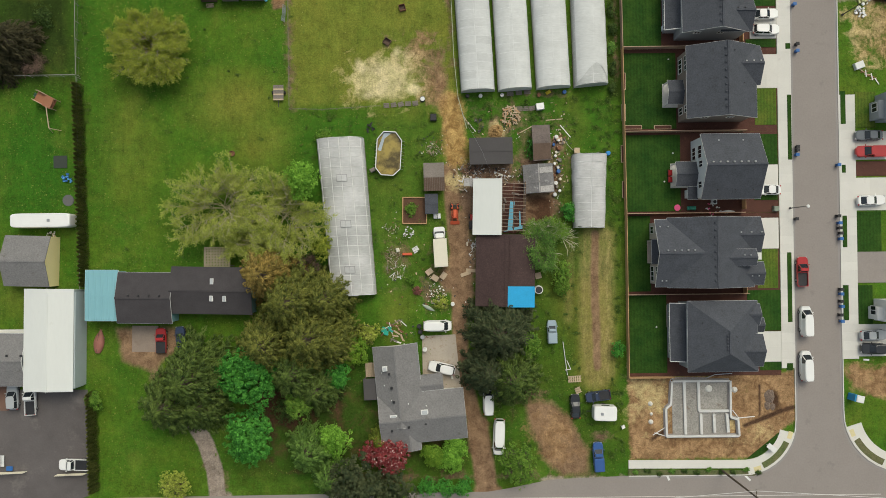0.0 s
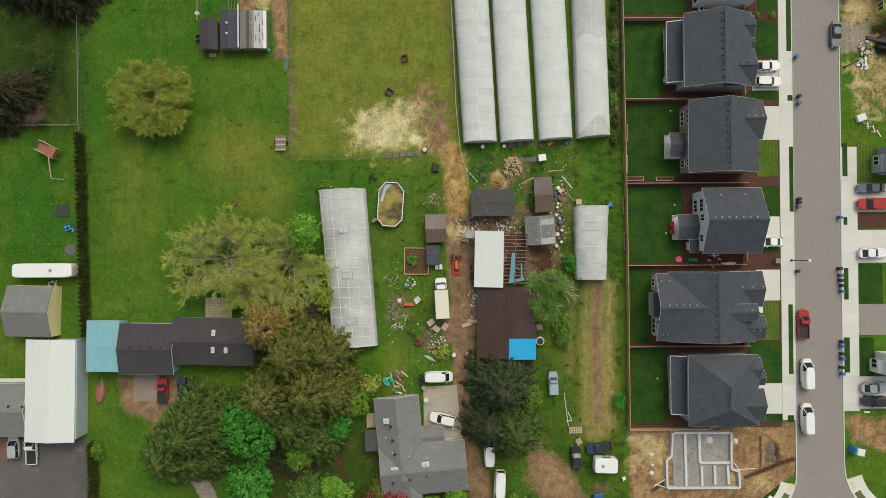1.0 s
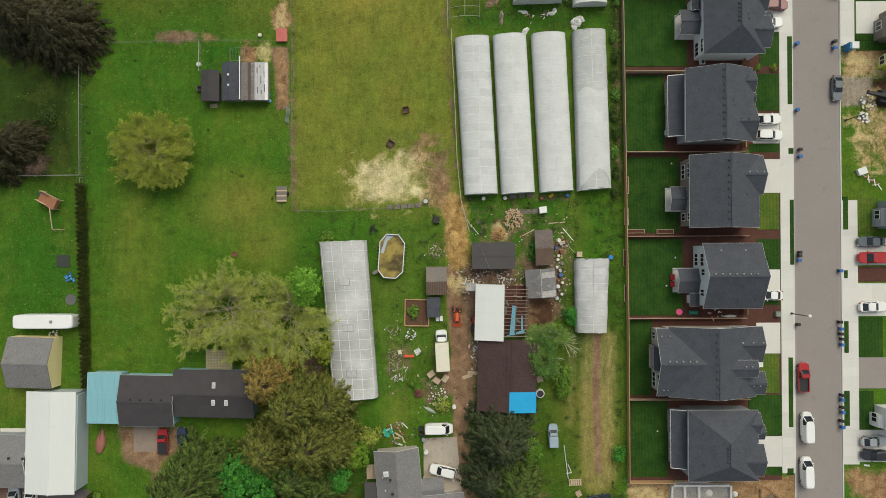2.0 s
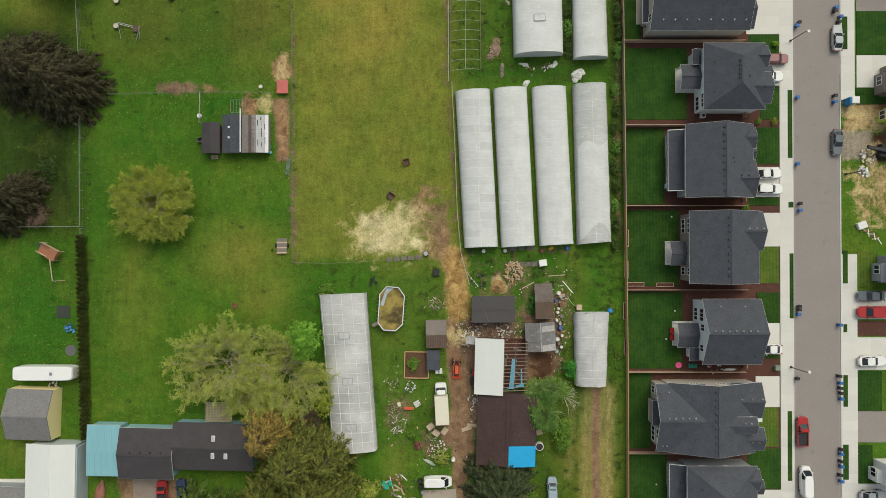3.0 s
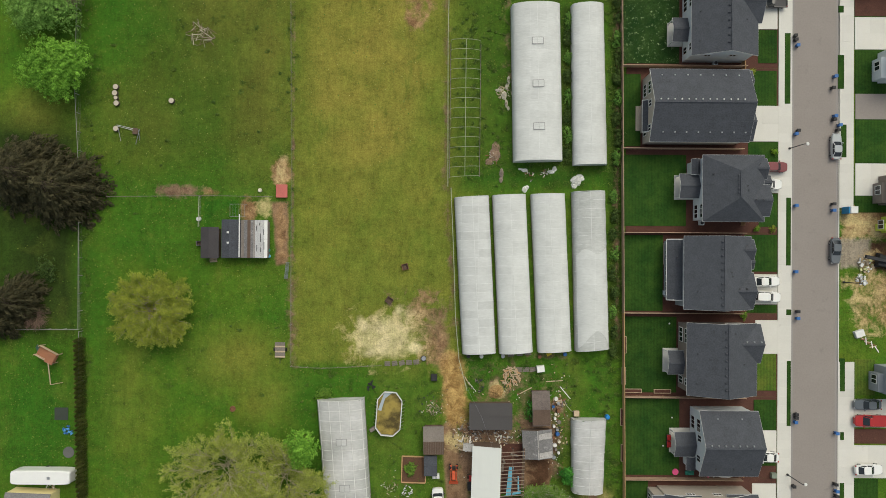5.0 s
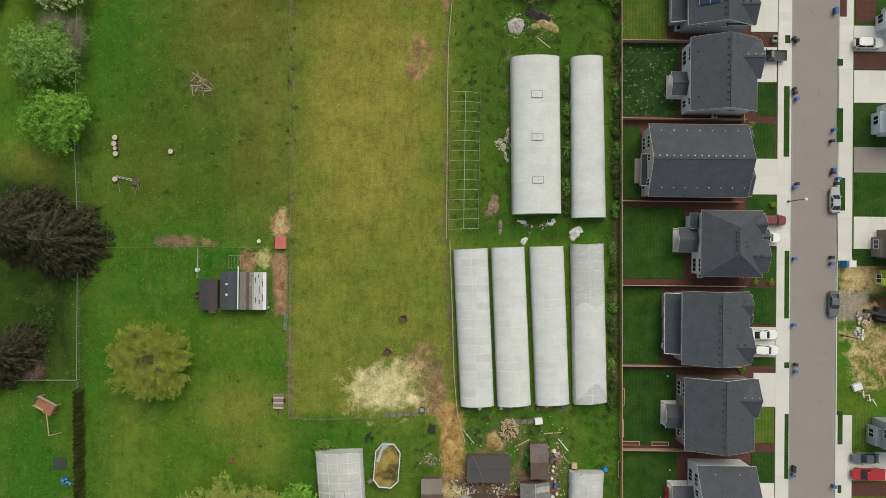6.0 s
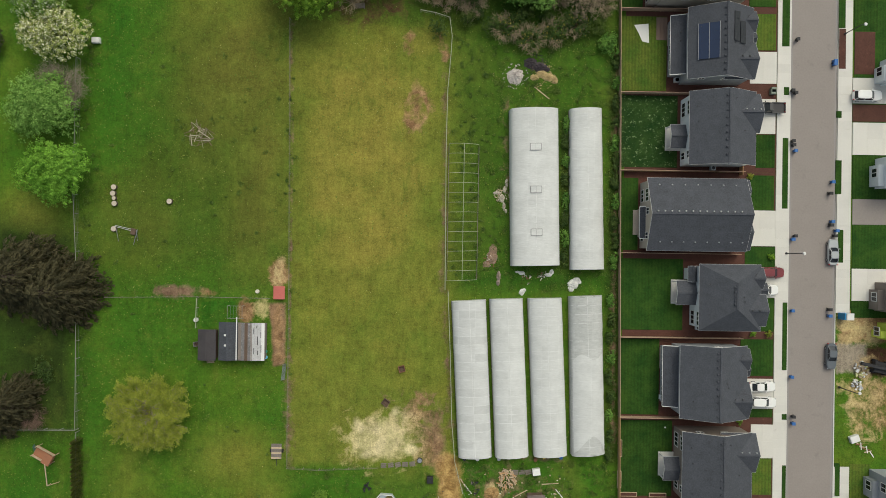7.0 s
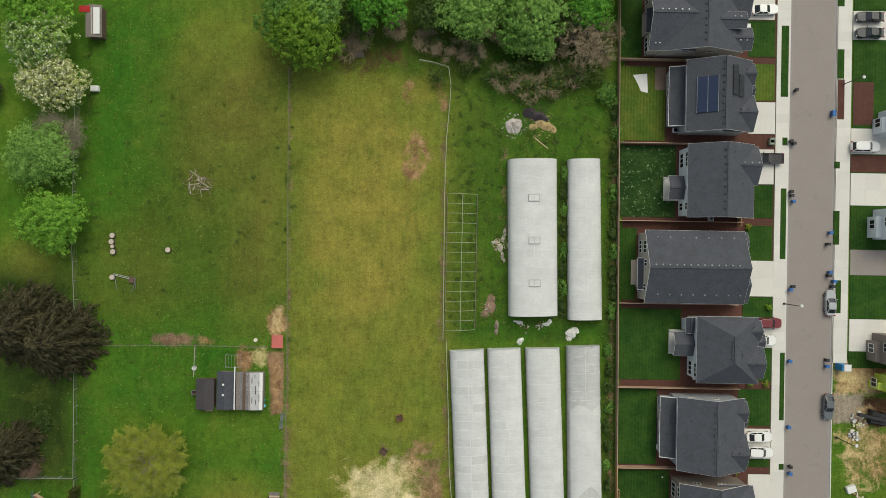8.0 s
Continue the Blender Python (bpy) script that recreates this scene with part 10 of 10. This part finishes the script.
mound("compost_heap", 15.92, 97.44, ((-0.8, 0.4, 1.3, 1.0, 0.6), (0.7, -0.2, 1.5, 0.9, 0.6), (1.9, -0.6, 0.8, 0.5, 0.3)), plain("dark_compost", (0.055, 0.046, 0.052), 0.95, (1.2, 0.4), (6.0, 0.9), bump=0.6), "mound of dark charred compost", 52)
mound("straw_heap", 17.45, 95.55, ((-1.6, -0.2, 0.8, 0.6, 0.3), (-0.3, 0.5, 1.0, 0.8, 0.4), (0.8, -0.1, 1.1, 0.8, 0.4), (2.0, -0.6, 0.6, 0.7, 0.3)), plain("old_pale_straw", (0.38, 0.29, 0.14), 0.95, (1.2, 0.3), (5.0, 0.7), bump=0.6, stain=((0.16, 0.10, 0.05), 1.5, 0.40)), "mound of old pale straw", 53)
for mx, my, mat, what in ((12.4, 95.5, "pale_ash_bits", (0.50, 0.46, 0.43)), (17.4, 95.6, "straw_bits", (0.42, 0.33, 0.17)), (15.9, 97.4, "charred_bits", (0.05, 0.042, 0.045))):
    heap("scattered_bits", mx, my, 2.3, 60, (plain(mat, what, 0.95, (1.2, 0.3), (5.0, 0.5)),), "loose bits spilling from a mound onto the grass", 500 + int(mx), 0.5, 0.06, 0.12)
heap("branch_heap", 16.12, 97.64, 1.5, 18, (BARK, METAL_DARK), "charred sticks on the compost", 57, 1.0, 0.05, 0.8)
single("plank", Shape().block(0, 0, 0, 3.4, 0.16, 0.08), WOOD_PALE, "long pale plank in the grass", "plank", x=17.18, y=92.63, turn=-38)
for k, (x, y) in enumerate(((4.3, 27.55), (6.6, 27.54), (10.39, 27.61), (21.37, 28.04), (16.88, 27.57))):
    drum(x, y, 0.35, 0.5, (METAL_DARK, TRIM, METAL, BLUE_PLASTIC, RUST)[k], ("dark tub by a greenhouse door", "white bucket by a greenhouse door", "metal tub by a greenhouse door", "blue drum by a greenhouse door", "rusty drum by a greenhouse door")[k], "tub")
for k in range(3):
    pallet(*(Vector((11.89, 27.9)).lerp(Vector((14.89, 28.18)), k / 2)), 3, 1.1, 0.7, WOOD_GREY, 0.0, "grey pallet before a greenhouse end")
drum(28.84, 17.1, 0.4, 0.9, plain("bright_blue_drum", (0.02, 0.22, 0.55), 0.5), "bright blue drum at the greenhouse corner", "drum")
crate(23.39, 17.65, 0, 0.9, 0.9, 0.7, WOOD_PALE, "pale crate at the greenhouse corner")
single("hose", Shape().pipe([(*(21.31, 19.86), 0.05), (*(21.8, 18.85), 0.05), (*(22.5, 18.05), 0.05), (*(23.19, 17.65), 0.05)], 0.06), POLE_GREEN, "pale hose lying in the grass", "hose")
# west neighbour
ps = thing("play_tower", -69.55, 27.5, 0, -28, "reddish wooden play tower with a slide", "playset")
part("deck", Shape().block(0, 0, 1.2, 3.6, 1.9, 0.12, 0, 0.02), plain("stained_redwood", (0.30, 0.135, 0.075), 0.8, island=0.1), ps)
part("roof", Shape().slab([(0.4, -1.0, 2.2), (1.9, -1.0, 2.2), (1.9, 1.0, 2.4), (0.4, 1.0, 2.4)], 0.06), bpy.data.materials["stained_redwood"], ps)
part("rail", Shape().box(-1.8, -0.95, 1.3, 1.8, -0.87, 1.9).box(-1.8, 0.87, 1.3, 1.8, 0.95, 1.9), WOOD_PALE, ps)
for sx in (-1.7, 1.7):
    for sy in (-0.85, 0.85):
        part("post", Shape().box(sx - 0.06, sy - 0.06, 0, sx + 0.06, sy + 0.06, 2.2), WOOD_PALE, ps)
part("swing_beam", beam(Shape(), (1.2, -0.9, 2.2), (3.4, -4.0, 2.2), 0.12, 0.14), WOOD_PALE, ps, "pale swing beam")
for a, b in (((3.4, -4.0, 2.2), (3.0, -4.6, 0)), ((3.4, -4.0, 2.2), (4.2, -3.6, 0))):
    part("swing_leg", beam(Shape(), a, b, 0.1, 0.1), WOOD_PALE, ps)
part("slide", Shape().slab([(-2.9, -0.4, 0.3), (-1.8, -0.4, 1.3), (-1.8, 0.3, 1.3), (-2.9, 0.3, 0.3)], 0.08), plain("green_slide", (0.05, 0.10, 0.08), 0.4), ps, "dark green slide")
single("trampoline_mat", Shape().block(0, 0, 0.03, 2.4, 2.2, 0.05, 0, 0.01), plain("dark_mesh", (0.045, 0.055, 0.045), 0.9), "dark square mat on the lawn", "mat", x=-67.72, y=16.81)
heap("toy_heap", -66.44, 13.9, 0.9, 22, (plain("light_blue_plastic", (0.12, 0.36, 0.66), 0.5), BLUE_PLASTIC), "heap of light blue plastic toys", 61, 0.6, 0.2, 0.4)
single("paddling_pool", Shape().disc(0, 0, 0, 1.0, 0.08, 16), plain("grey_mat", (0.12, 0.12, 0.12), 0.8), "dark grey round mat under the hedge", "mat", x=-66.37, y=10)
heap("timber_heap", -69.21, 3.75, 1.0, 20, (WOOD_PALE, METAL_DARK, TRIM), "stack of firewood behind the cream shed", 62, 0.6, 0.14, 0.6)
for (ax, ay), (bx, by) in (((-78.75, -37.72), (-73.77, -37.57)), ((-68.5, -38.13), (-63.22, -37.99))):
    f = thing("picket_fence", ax, ay, 0, math.degrees(math.atan2(by - ay, bx - ax)), "low white picket fence panel at the road", "fence")
    L = math.hypot(bx - ax, by - ay)
    for k in range(int(L / 0.32)):
        part("picket", Shape().box(k * 0.32, -0.03, 0.05, k * 0.32 + 0.25, 0.0, 1.35), CREAM, f)
    part("rail", Shape().box(0, 0.0, 0.9, L, 0.07, 1.0), CREAM, f)
    part("rail", Shape().box(0, 0.0, 0.35, L, 0.07, 0.45), CREAM, f)
bn = thing("garden_bench", -78.24, -35.64, 0, 90, "pale slatted garden bench", "bench")
for k in range(5):
    part("slat", Shape().box(-1.0, -0.5 + 0.22 * k, 0.42, 1.0, -0.34 + 0.22 * k, 0.46), TRIM, bn)
for sx in (-0.8, 0.8):
    part("leg", Shape().box(sx - 0.05, -0.5, 0, sx + 0.05, 0.5, 0.42), WOOD_GREY, bn)
single("wheelbarrow_tub", Shape().loft([outline(0.35, 0.25, 0.1, 5, 12), outline(0.6, 0.42, 0.55, 5, 12)]), BLUE_PLASTIC, "blue plastic garden tub", "tub", x=-76.75, y=-36.94)
single("beehive_box", Shape().block(0, 0, 0, 1.4, 1.0, 0.7, 0, 0.05), TRIM, "white box under the blossoming tree", "box", x=-62.05, y=100.79)
single("concrete_pad", Shape().block(0, 0, -0.05, 4.6, 4.6, 0.1, 0, 0.01), plain("brown_stained_concrete", (0.27, 0.215, 0.175), 0.85, (0.35, 0.16), (4.0, 0.15), stain=((0.20, 0.15, 0.115), 0.5, 0.45)), "worn concrete pad before the garage", "pad", kind="structure", x=-52.98, y=-14.57, turn=-1)

def wire_cage(x, y, lx, ly, h, label):
    """A low run of thin posts, rails and wires."""
    cage = thing("wire_cage", x, y, 0, 0, label, "cage")
    for sx in (-1, 1):
        for sy in (-1, 1):
            part("post", Shape().tube((sx * lx / 2, sy * ly / 2, -0.02), (sx * lx / 2, sy * ly / 2, h), 0.04, 0.04, 6), FENCE_GREY, cage)
        part("rail", Shape().tube((sx * lx / 2, -ly / 2, h), (sx * lx / 2, ly / 2, h), 0.035, 0.035, 6), FENCE_GREY, cage)
        part("rail", Shape().tube((-lx / 2, sx * ly / 2, h), (lx / 2, sx * ly / 2, h), 0.035, 0.035, 6), FENCE_GREY, cage)
    for k in range(1, 5):
        part("wire", Shape().tube((-lx / 2 + lx * k / 5, -ly / 2, h), (-lx / 2 + lx * k / 5, ly / 2, h), 0.014, 0.014, 4), METAL, cage)
    return cage


wire_cage(-36.5, 53.0, 2.6, 2.2, 1.2, "low grey wire cage behind the coop")
crate(-43.4, 47.2, 8, 1.0, 0.8, 0.7, GREY_SHEET, "grey metal hutch beside the coop")
pallet(-41.0, 44.2, 4, 1.3, 0.7, label="pale boards lying before the coop")
drum(-31.1, 45.0, 0.28, 0.4, TARP_PALE, "turquoise bucket beside the coop", "bucket")

# ---- behind and before the new houses ----
AC = [(42.17, -18.94), (47.35, 8.34), (39.02, 39), (45.25, 51.41), (47.53, 79.63), (40.92, 95.1), (47.63, 108.7), (39.15, 39), (40.97, 95.15)]
for x, y in AC:
    a = thing("air_conditioner", x, y, 0.02, 0, "pale air-conditioning unit beside a house", "air conditioner", "air conditioners")
    part("casing", Shape().block(0, 0, 0, 0.8, 0.8, 0.8, 0, 0.04), SIDING_WHITE, a)
    part("fan_grille", Shape().disc(0, 0, 0.8, 0.3, 0.03, 12), METAL_DARK, a)
for k, (x, y) in enumerate(((31.55, 17.01), (31.67, 10.72), (33.41, 21.67), (38.59, 21.61), (31.83, 29.79), (31.76, 24.29))):
    b = thing("planter_frame", x, y, 0.1, 90 if k in (2, 3) else 0, "low pale timber planter against the fence", "planter", "planters by the fence")
    for s in (-1, 1):
        part("side_board", Shape().box(min(s * 0.35, s * 0.28), -1.5, 0, max(s * 0.35, s * 0.28), 1.5, 0.25), WOOD_PALE, b)
        part("end_board", Shape().box(-0.28, min(s * 1.5, s * 1.43), 0, 0.28, max(s * 1.5, s * 1.43), 0.25), WOOD_PALE, b)
    part("soil", Shape().box(-0.28, -1.43, 0, 0.28, 1.43, 0.15), MULCH, b)
single("play_ball", Shape().disc(0, 0, 0.02, 0.55, 0.25, 16), PINK, "bright pink paddling pool behind a house", "paddling pool", x=40.97, y=7.42)
single("toy_car", Shape().block(0, 0, 0.02, 1.5, 0.7, 0.5, 0, 0.12).block(-0.1, 0, 0.5, 0.6, 0.5, 0.3, 0, 0.1), plain("toy_green", (0.03, 0.22, 0.16), 0.5), "green plastic toy car behind a house", "toy", x=43.46, y=7.29)
heap("toy_heap", 47.34, 7.14, 1.3, 14, (TRIM, METAL, PINK), "white garden toys beside a house", 71, 0.7, 0.14, 0.4)
kayak = thing("kayak", 49.91, 6.62, 0.05, 2, "white kayak lying by the fence", "kayak")
part("hull", Shape().loft([[(1.3 * u, 0.28 * (1 - u * u) * math.cos(a) + 0.001, 0.3 * (1 - 0.7 * u * u) * math.sin(a)) for a in [math.pi * k / 6 for k in range(7)]] for u in [-1 + 0.25 * j for j in range(9)]]), TRIM, kayak)
for k, (x, y) in enumerate(((38.75, 12.03), (40.32, 17), (36.99, -13.52), (39.77, 33.59))):
    single("ball", Shape().loft([[(0.16 * math.sin(b) * math.cos(a) + 0.0, 0.16 * math.sin(b) * math.sin(a), 0.26 - 0.16 * math.cos(b)) for a in [2 * math.pi * j / 10 for j in range(10)]] for b in (0.15, 0.8, 1.57, 2.3, 3.0)]), TRIM, "white ball lying on a lawn", "ball", x=x, y=y)
for x, y in ((58.18, 7.02), (58.14, 93.61), (58.05, 93.28)):
    single("transformer_box", Shape().block(0, 0, 0.02, 0.9, 0.9, 0.8, 0, 0.05), plain("box_green", (0.20, 0.24, 0.19), 0.6), "grey-green electrical cabinet by a house", "cabinet", x=x, y=y)
for k, (x, y) in enumerate(((52.84, 35.02), (52.52, -11.42), (58.09, 64.03))):
    bush(x, y, 0.7, 0.7, 0.7, LEAF_LIME, "small lime-green shrub in a bed", 310 + k, 0.18, 160)
for k, (x, y) in enumerate(((57.84, 50.4), (55.04, 50.4), (54.36, 78.2))):
    bush(x, y, 0.6, 0.6, 0.6, LEAF_LIME if k % 2 else LEAF_OLIVE, "small yellow-green shrub by a house", 320 + k, 0.18, 140)
single("garden_sheet", Shape().prism([(33.42, 104.93), (35.93, 105.18), (36.09, 101.76), (34.87, 102.04), (34.25, 103.44)], 0.10, 0.14), TRIM, "white sheet spread on a lawn", "sheet")
deckb = thing("wooden_deck", 38.25, 104.31, 0, 0, "brown wooden deck behind a house", "deck")
for k in range(8):
    part("plank", Shape().box(-0.9 + 0.24 * k, -2.0, 0.1, -0.68 + 0.24 * k, 2.0, 0.22), plain("deck_brown", (0.17, 0.12, 0.095), 0.8) if k == 0 else bpy.data.materials["deck_brown"], deckb)
for k in range(2):
    red = thing("garden_sofa", *((39.7, 13.55), (39.68, 12.36))[k], 0.26, 0, "red-cushioned seat on a porch", "seat")
    part("cushion", Shape().block(0, 0, 0.3, 0.7, 1.0, 0.15, 0, 0.05), RED, red)
    part("frame", Shape().block(0, 0, 0, 0.75, 1.05, 0.3, 0, 0.03), METAL_DARK, red)
# plant across the street
tele = thing("boom_lift", 75.53, 45.23, 0, -12, "black boom lift on the building plot", "boom lift")
part("boom", Shape().block(0.3, 0, 1.6, 5.0, 0.6, 0.5, 0, 0.06), METAL_DARK, tele)
part("chassis", Shape().block(2.0, 0, 0.4, 3.0, 2.0, 1.0, 0, 0.08), BLACK, tele)
for sx in (0.9, 3.1):
    for sy in (-1.0, 1.0):
        part("wheel", Shape().tube((sx, sy - 0.2, 0.5), (sx, sy + 0.2, 0.5), 0.5, None, 12), RUBBER, tele)
heap("material_heap", 74.38, 44.28, 1.4, 26, (plain("pale_yellow_wrap", (0.55, 0.55, 0.28), 0.6), TRIM, WOOD_PALE), "heap of pale yellow packaging", 81, 1.0, 0.25, 0.8)
heap("rubble_heap", 73.78, 41.57, 1.0, 26, (TRIM, METAL, CREAM), "heap of grey-white rubble on the plot", 82, 0.6, 0.2, 0.4)
single("shop_sign", Shape().block(0, 0, 0.03, 1.0, 0.3, 0.05), TRIM, "white board lying on the plot", "board", x=73.82, y=-19.7, turn=-5)

# ---- grass tufts over the rough ground ----
g = np.random.default_rng(77)
n_t = 60000
tx, ty = g.uniform(-80, 31, n_t), g.uniform(-40, 122, n_t)
col = np.clip(((tx - xs[5]) / STEP).round().astype(int) + 5, 0, n_x - 1)
row = np.clip(((ty - ys[5]) / STEP).round().astype(int) + 5, 0, n_y - 1)
bare = np.maximum.reduce([MASK[k][row, col] for k in ("dirt", "straw", "clay", "gravel", "mulch", "hay", "lane", "stubble")])
keep = (bare < 0.25) & ((tx > -64.5) | (ty < 31) | (g.random(n_t) < 0.15)) & ~((tx < -62.5) & (ty < -24)) & (ty > -39) & ((tx < -27) | (tx > 1) | (ty < 26) | (g.random(n_t) < 0.3))
for wave, amp in ((0.23, 0.5), (0.61, 0.35)):
    keep &= g.random(n_t) < 0.75 + amp * np.sin(wave * tx + 1.3 * np.sin(wave * ty)) * np.cos(wave * ty)
tx, ty = tx[keep], ty[keep]
n_t = len(tx)
ang = g.uniform(0, 6.3, n_t)
C = np.stack([tx, ty, g.uniform(0.02, 0.06, n_t)], 1)
D = np.stack([np.cos(ang), np.sin(ang), g.normal(0, 0.12, n_t)], 1)
N = np.stack([g.normal(0, 0.2, n_t), g.normal(0, 0.2, n_t), np.ones(n_t)], 1)
L = g.uniform(0.12, 0.38, n_t) * g.uniform(0.6, 1.2, n_t)
tufts = new("grass_tufts", leaf_mesh("grass_tufts", C, D, N, L, L * g.uniform(0.4, 0.8, n_t), leaf("tuft_grass", (0.075, 0.140, 0.018), (0.190, 0.220, 0.045))))
tagged(tufts, "tufts of rough green and yellowish grass", "grass", kind="stuff")

# weeds and docks in clumps where nobody mows
ROUGH = [(3.0, 30.5, -6.0, 27.5, 380), (-26.0, 0.5, -9.0, 25.0, 150), (1.5, 30.5, 57.5, 104.0, 560), (-63.0, -28.0, 60.0, 104.0, 50), (29.0, 31.0, -36.0, 100.0, 150), (-28.2, -26.6, 26.0, 104.0, 24), (-64.2, -62.6, 0.0, 110.0, 110), (9.0, 31.0, -38.0, -6.0, 160), (-60.0, -28.0, -6.0, 58.0, 40)]
cs = []
for x0, x1, y0, y1, k in ROUGH:
    for _ in range(k):
        cx, cy, r, n = g.uniform(x0, x1), g.uniform(y0, y1), g.uniform(0.15, 0.75), int(g.uniform(14, 60))
        p = g.normal(size=(n, 3)) * np.array([r, r * g.uniform(0.5, 1.2), 0.0]) * 0.6
        p[:, 2] = np.abs(g.normal(0.08, 0.09, n))
        ci, ri = int(round((cx - xs[5]) / STEP)) + 5, int(round((cy - ys[5]) / STEP)) + 5
        if max(MASK[q][ri, ci] for q in ("dirt", "straw", "clay", "gravel", "mulch", "hay", "lane", "stubble")) < 0.35:
            cs.append(p + np.array([cx, cy, 0.02]))
C = np.concatenate(cs)
n_t = len(C)
ang = g.uniform(0, 6.3, n_t)
D = np.stack([np.cos(ang), np.sin(ang), g.normal(0, 0.35, n_t)], 1)
N = np.stack([g.normal(0, 0.5, n_t), g.normal(0, 0.5, n_t), np.ones(n_t)], 1)
L = g.uniform(0.10, 0.30, n_t)
weeds = new("weeds", leaf_mesh("weeds", C, D, N, L, L * g.uniform(0.35, 0.7, n_t), leaf("weed_leaves", (0.045, 0.098, 0.016), (0.13, 0.19, 0.035))))
tagged(weeds, "clumps of dark green weeds in unmown grass", "weeds", kind="stuff")


mound("mud_heap", 56.75, -26.35, ((0.0, 0.4, 0.9, 1.3, 0.25), (-0.4, -1.2, 0.6, 0.8, 0.2), (0.5, -1.4, 0.5, 0.7, 0.15)), plain("grey_mud", (0.16, 0.12, 0.095), 0.95, (0.8, 0.3), (4.0, 0.5), bump=0.5), "low heap of grey mud on the plot", 58)

for k in range(11):
    bush(33.0 + 2.15 * k, -38.9 + 0.3 * math.sin(2.3 * k), 0.7, 0.28, 0.25, LEAF_UNDER if k % 3 else LEAF_WOOD, "weeds on the verge beside the walk", 780 + k, 0.2, 120)

# litter about the farmyard, fallen petals and dandelions in the fields
def scatter(name, spots, material, label, seed, lo, hi, thick=0.05):
    """Many small loose bits round the given spots (x, y, spread x, spread y, count)."""
    r = random.Random(seed)
    s = Shape()
    for cx, cy, sx, sy, n in spots:
        for _ in range(n):
            s.block(cx + r.gauss(0, sx), cy + r.gauss(0, sy), 0.0, r.uniform(lo, hi), r.uniform(lo, hi) * 0.6, thick * r.uniform(0.5, 2.0) + 0.03, r.uniform(0, 180))
    ob = new(name, s.mesh(name, material))
    return tagged(ob, label, "litter", kind="stuff")


YARD = [(6.41, 14.62, 2.6, 1.2, 20), (10.88, 13.36, 2.4, 1.0, 16), (4.4, 12.84, 1.6, 1.4, 16), (20.4, 17.44, 1.2, 4.0, 23), (19.83, 11.46, 0.9, 2.6, 13), (11.99, 22.04, 2.6, 1.4, 10), (-1.82, -7.21, 2.0, 1.8, 15), (-8.71, -0.16, 2.4, 4.0, 16), (-1.71, 18.51, 1.4, 1.6, 8), (-6.67, -14.11, 2.4, 1.0, 8), (4.95, 0.68, 0.6, 3.4, 11)]
scatter("litter", YARD, TRIM, "white scraps strewn about the farmyard", 901, 0.08, 0.26)
scatter("litter", YARD, WOOD_PALE, "splintered wood strewn about the farmyard", 902, 0.10, 0.40)
scatter("litter", YARD, RUST, "rusty and brown scraps strewn about the farmyard", 903, 0.10, 0.40)
scatter("litter", YARD, METAL_DARK, "dark scraps strewn about the farmyard", 904, 0.10, 0.40)
scatter("dandelions", [(-45.0, 82.0, 9.0, 14.0, 130), (-43.0, 40.0, 10.0, 10.0, 50), (-12.0, 82.0, 7.0, 14.0, 120), (14.0, 95.0, 7.0, 4.0, 90), (-13.0, 101.0, 4.0, 1.5, 40)], plain("dandelion_heads", (0.42, 0.40, 0.16), 0.9), "small pale seed heads in the grass", 905, 0.05, 0.13, 0.06)
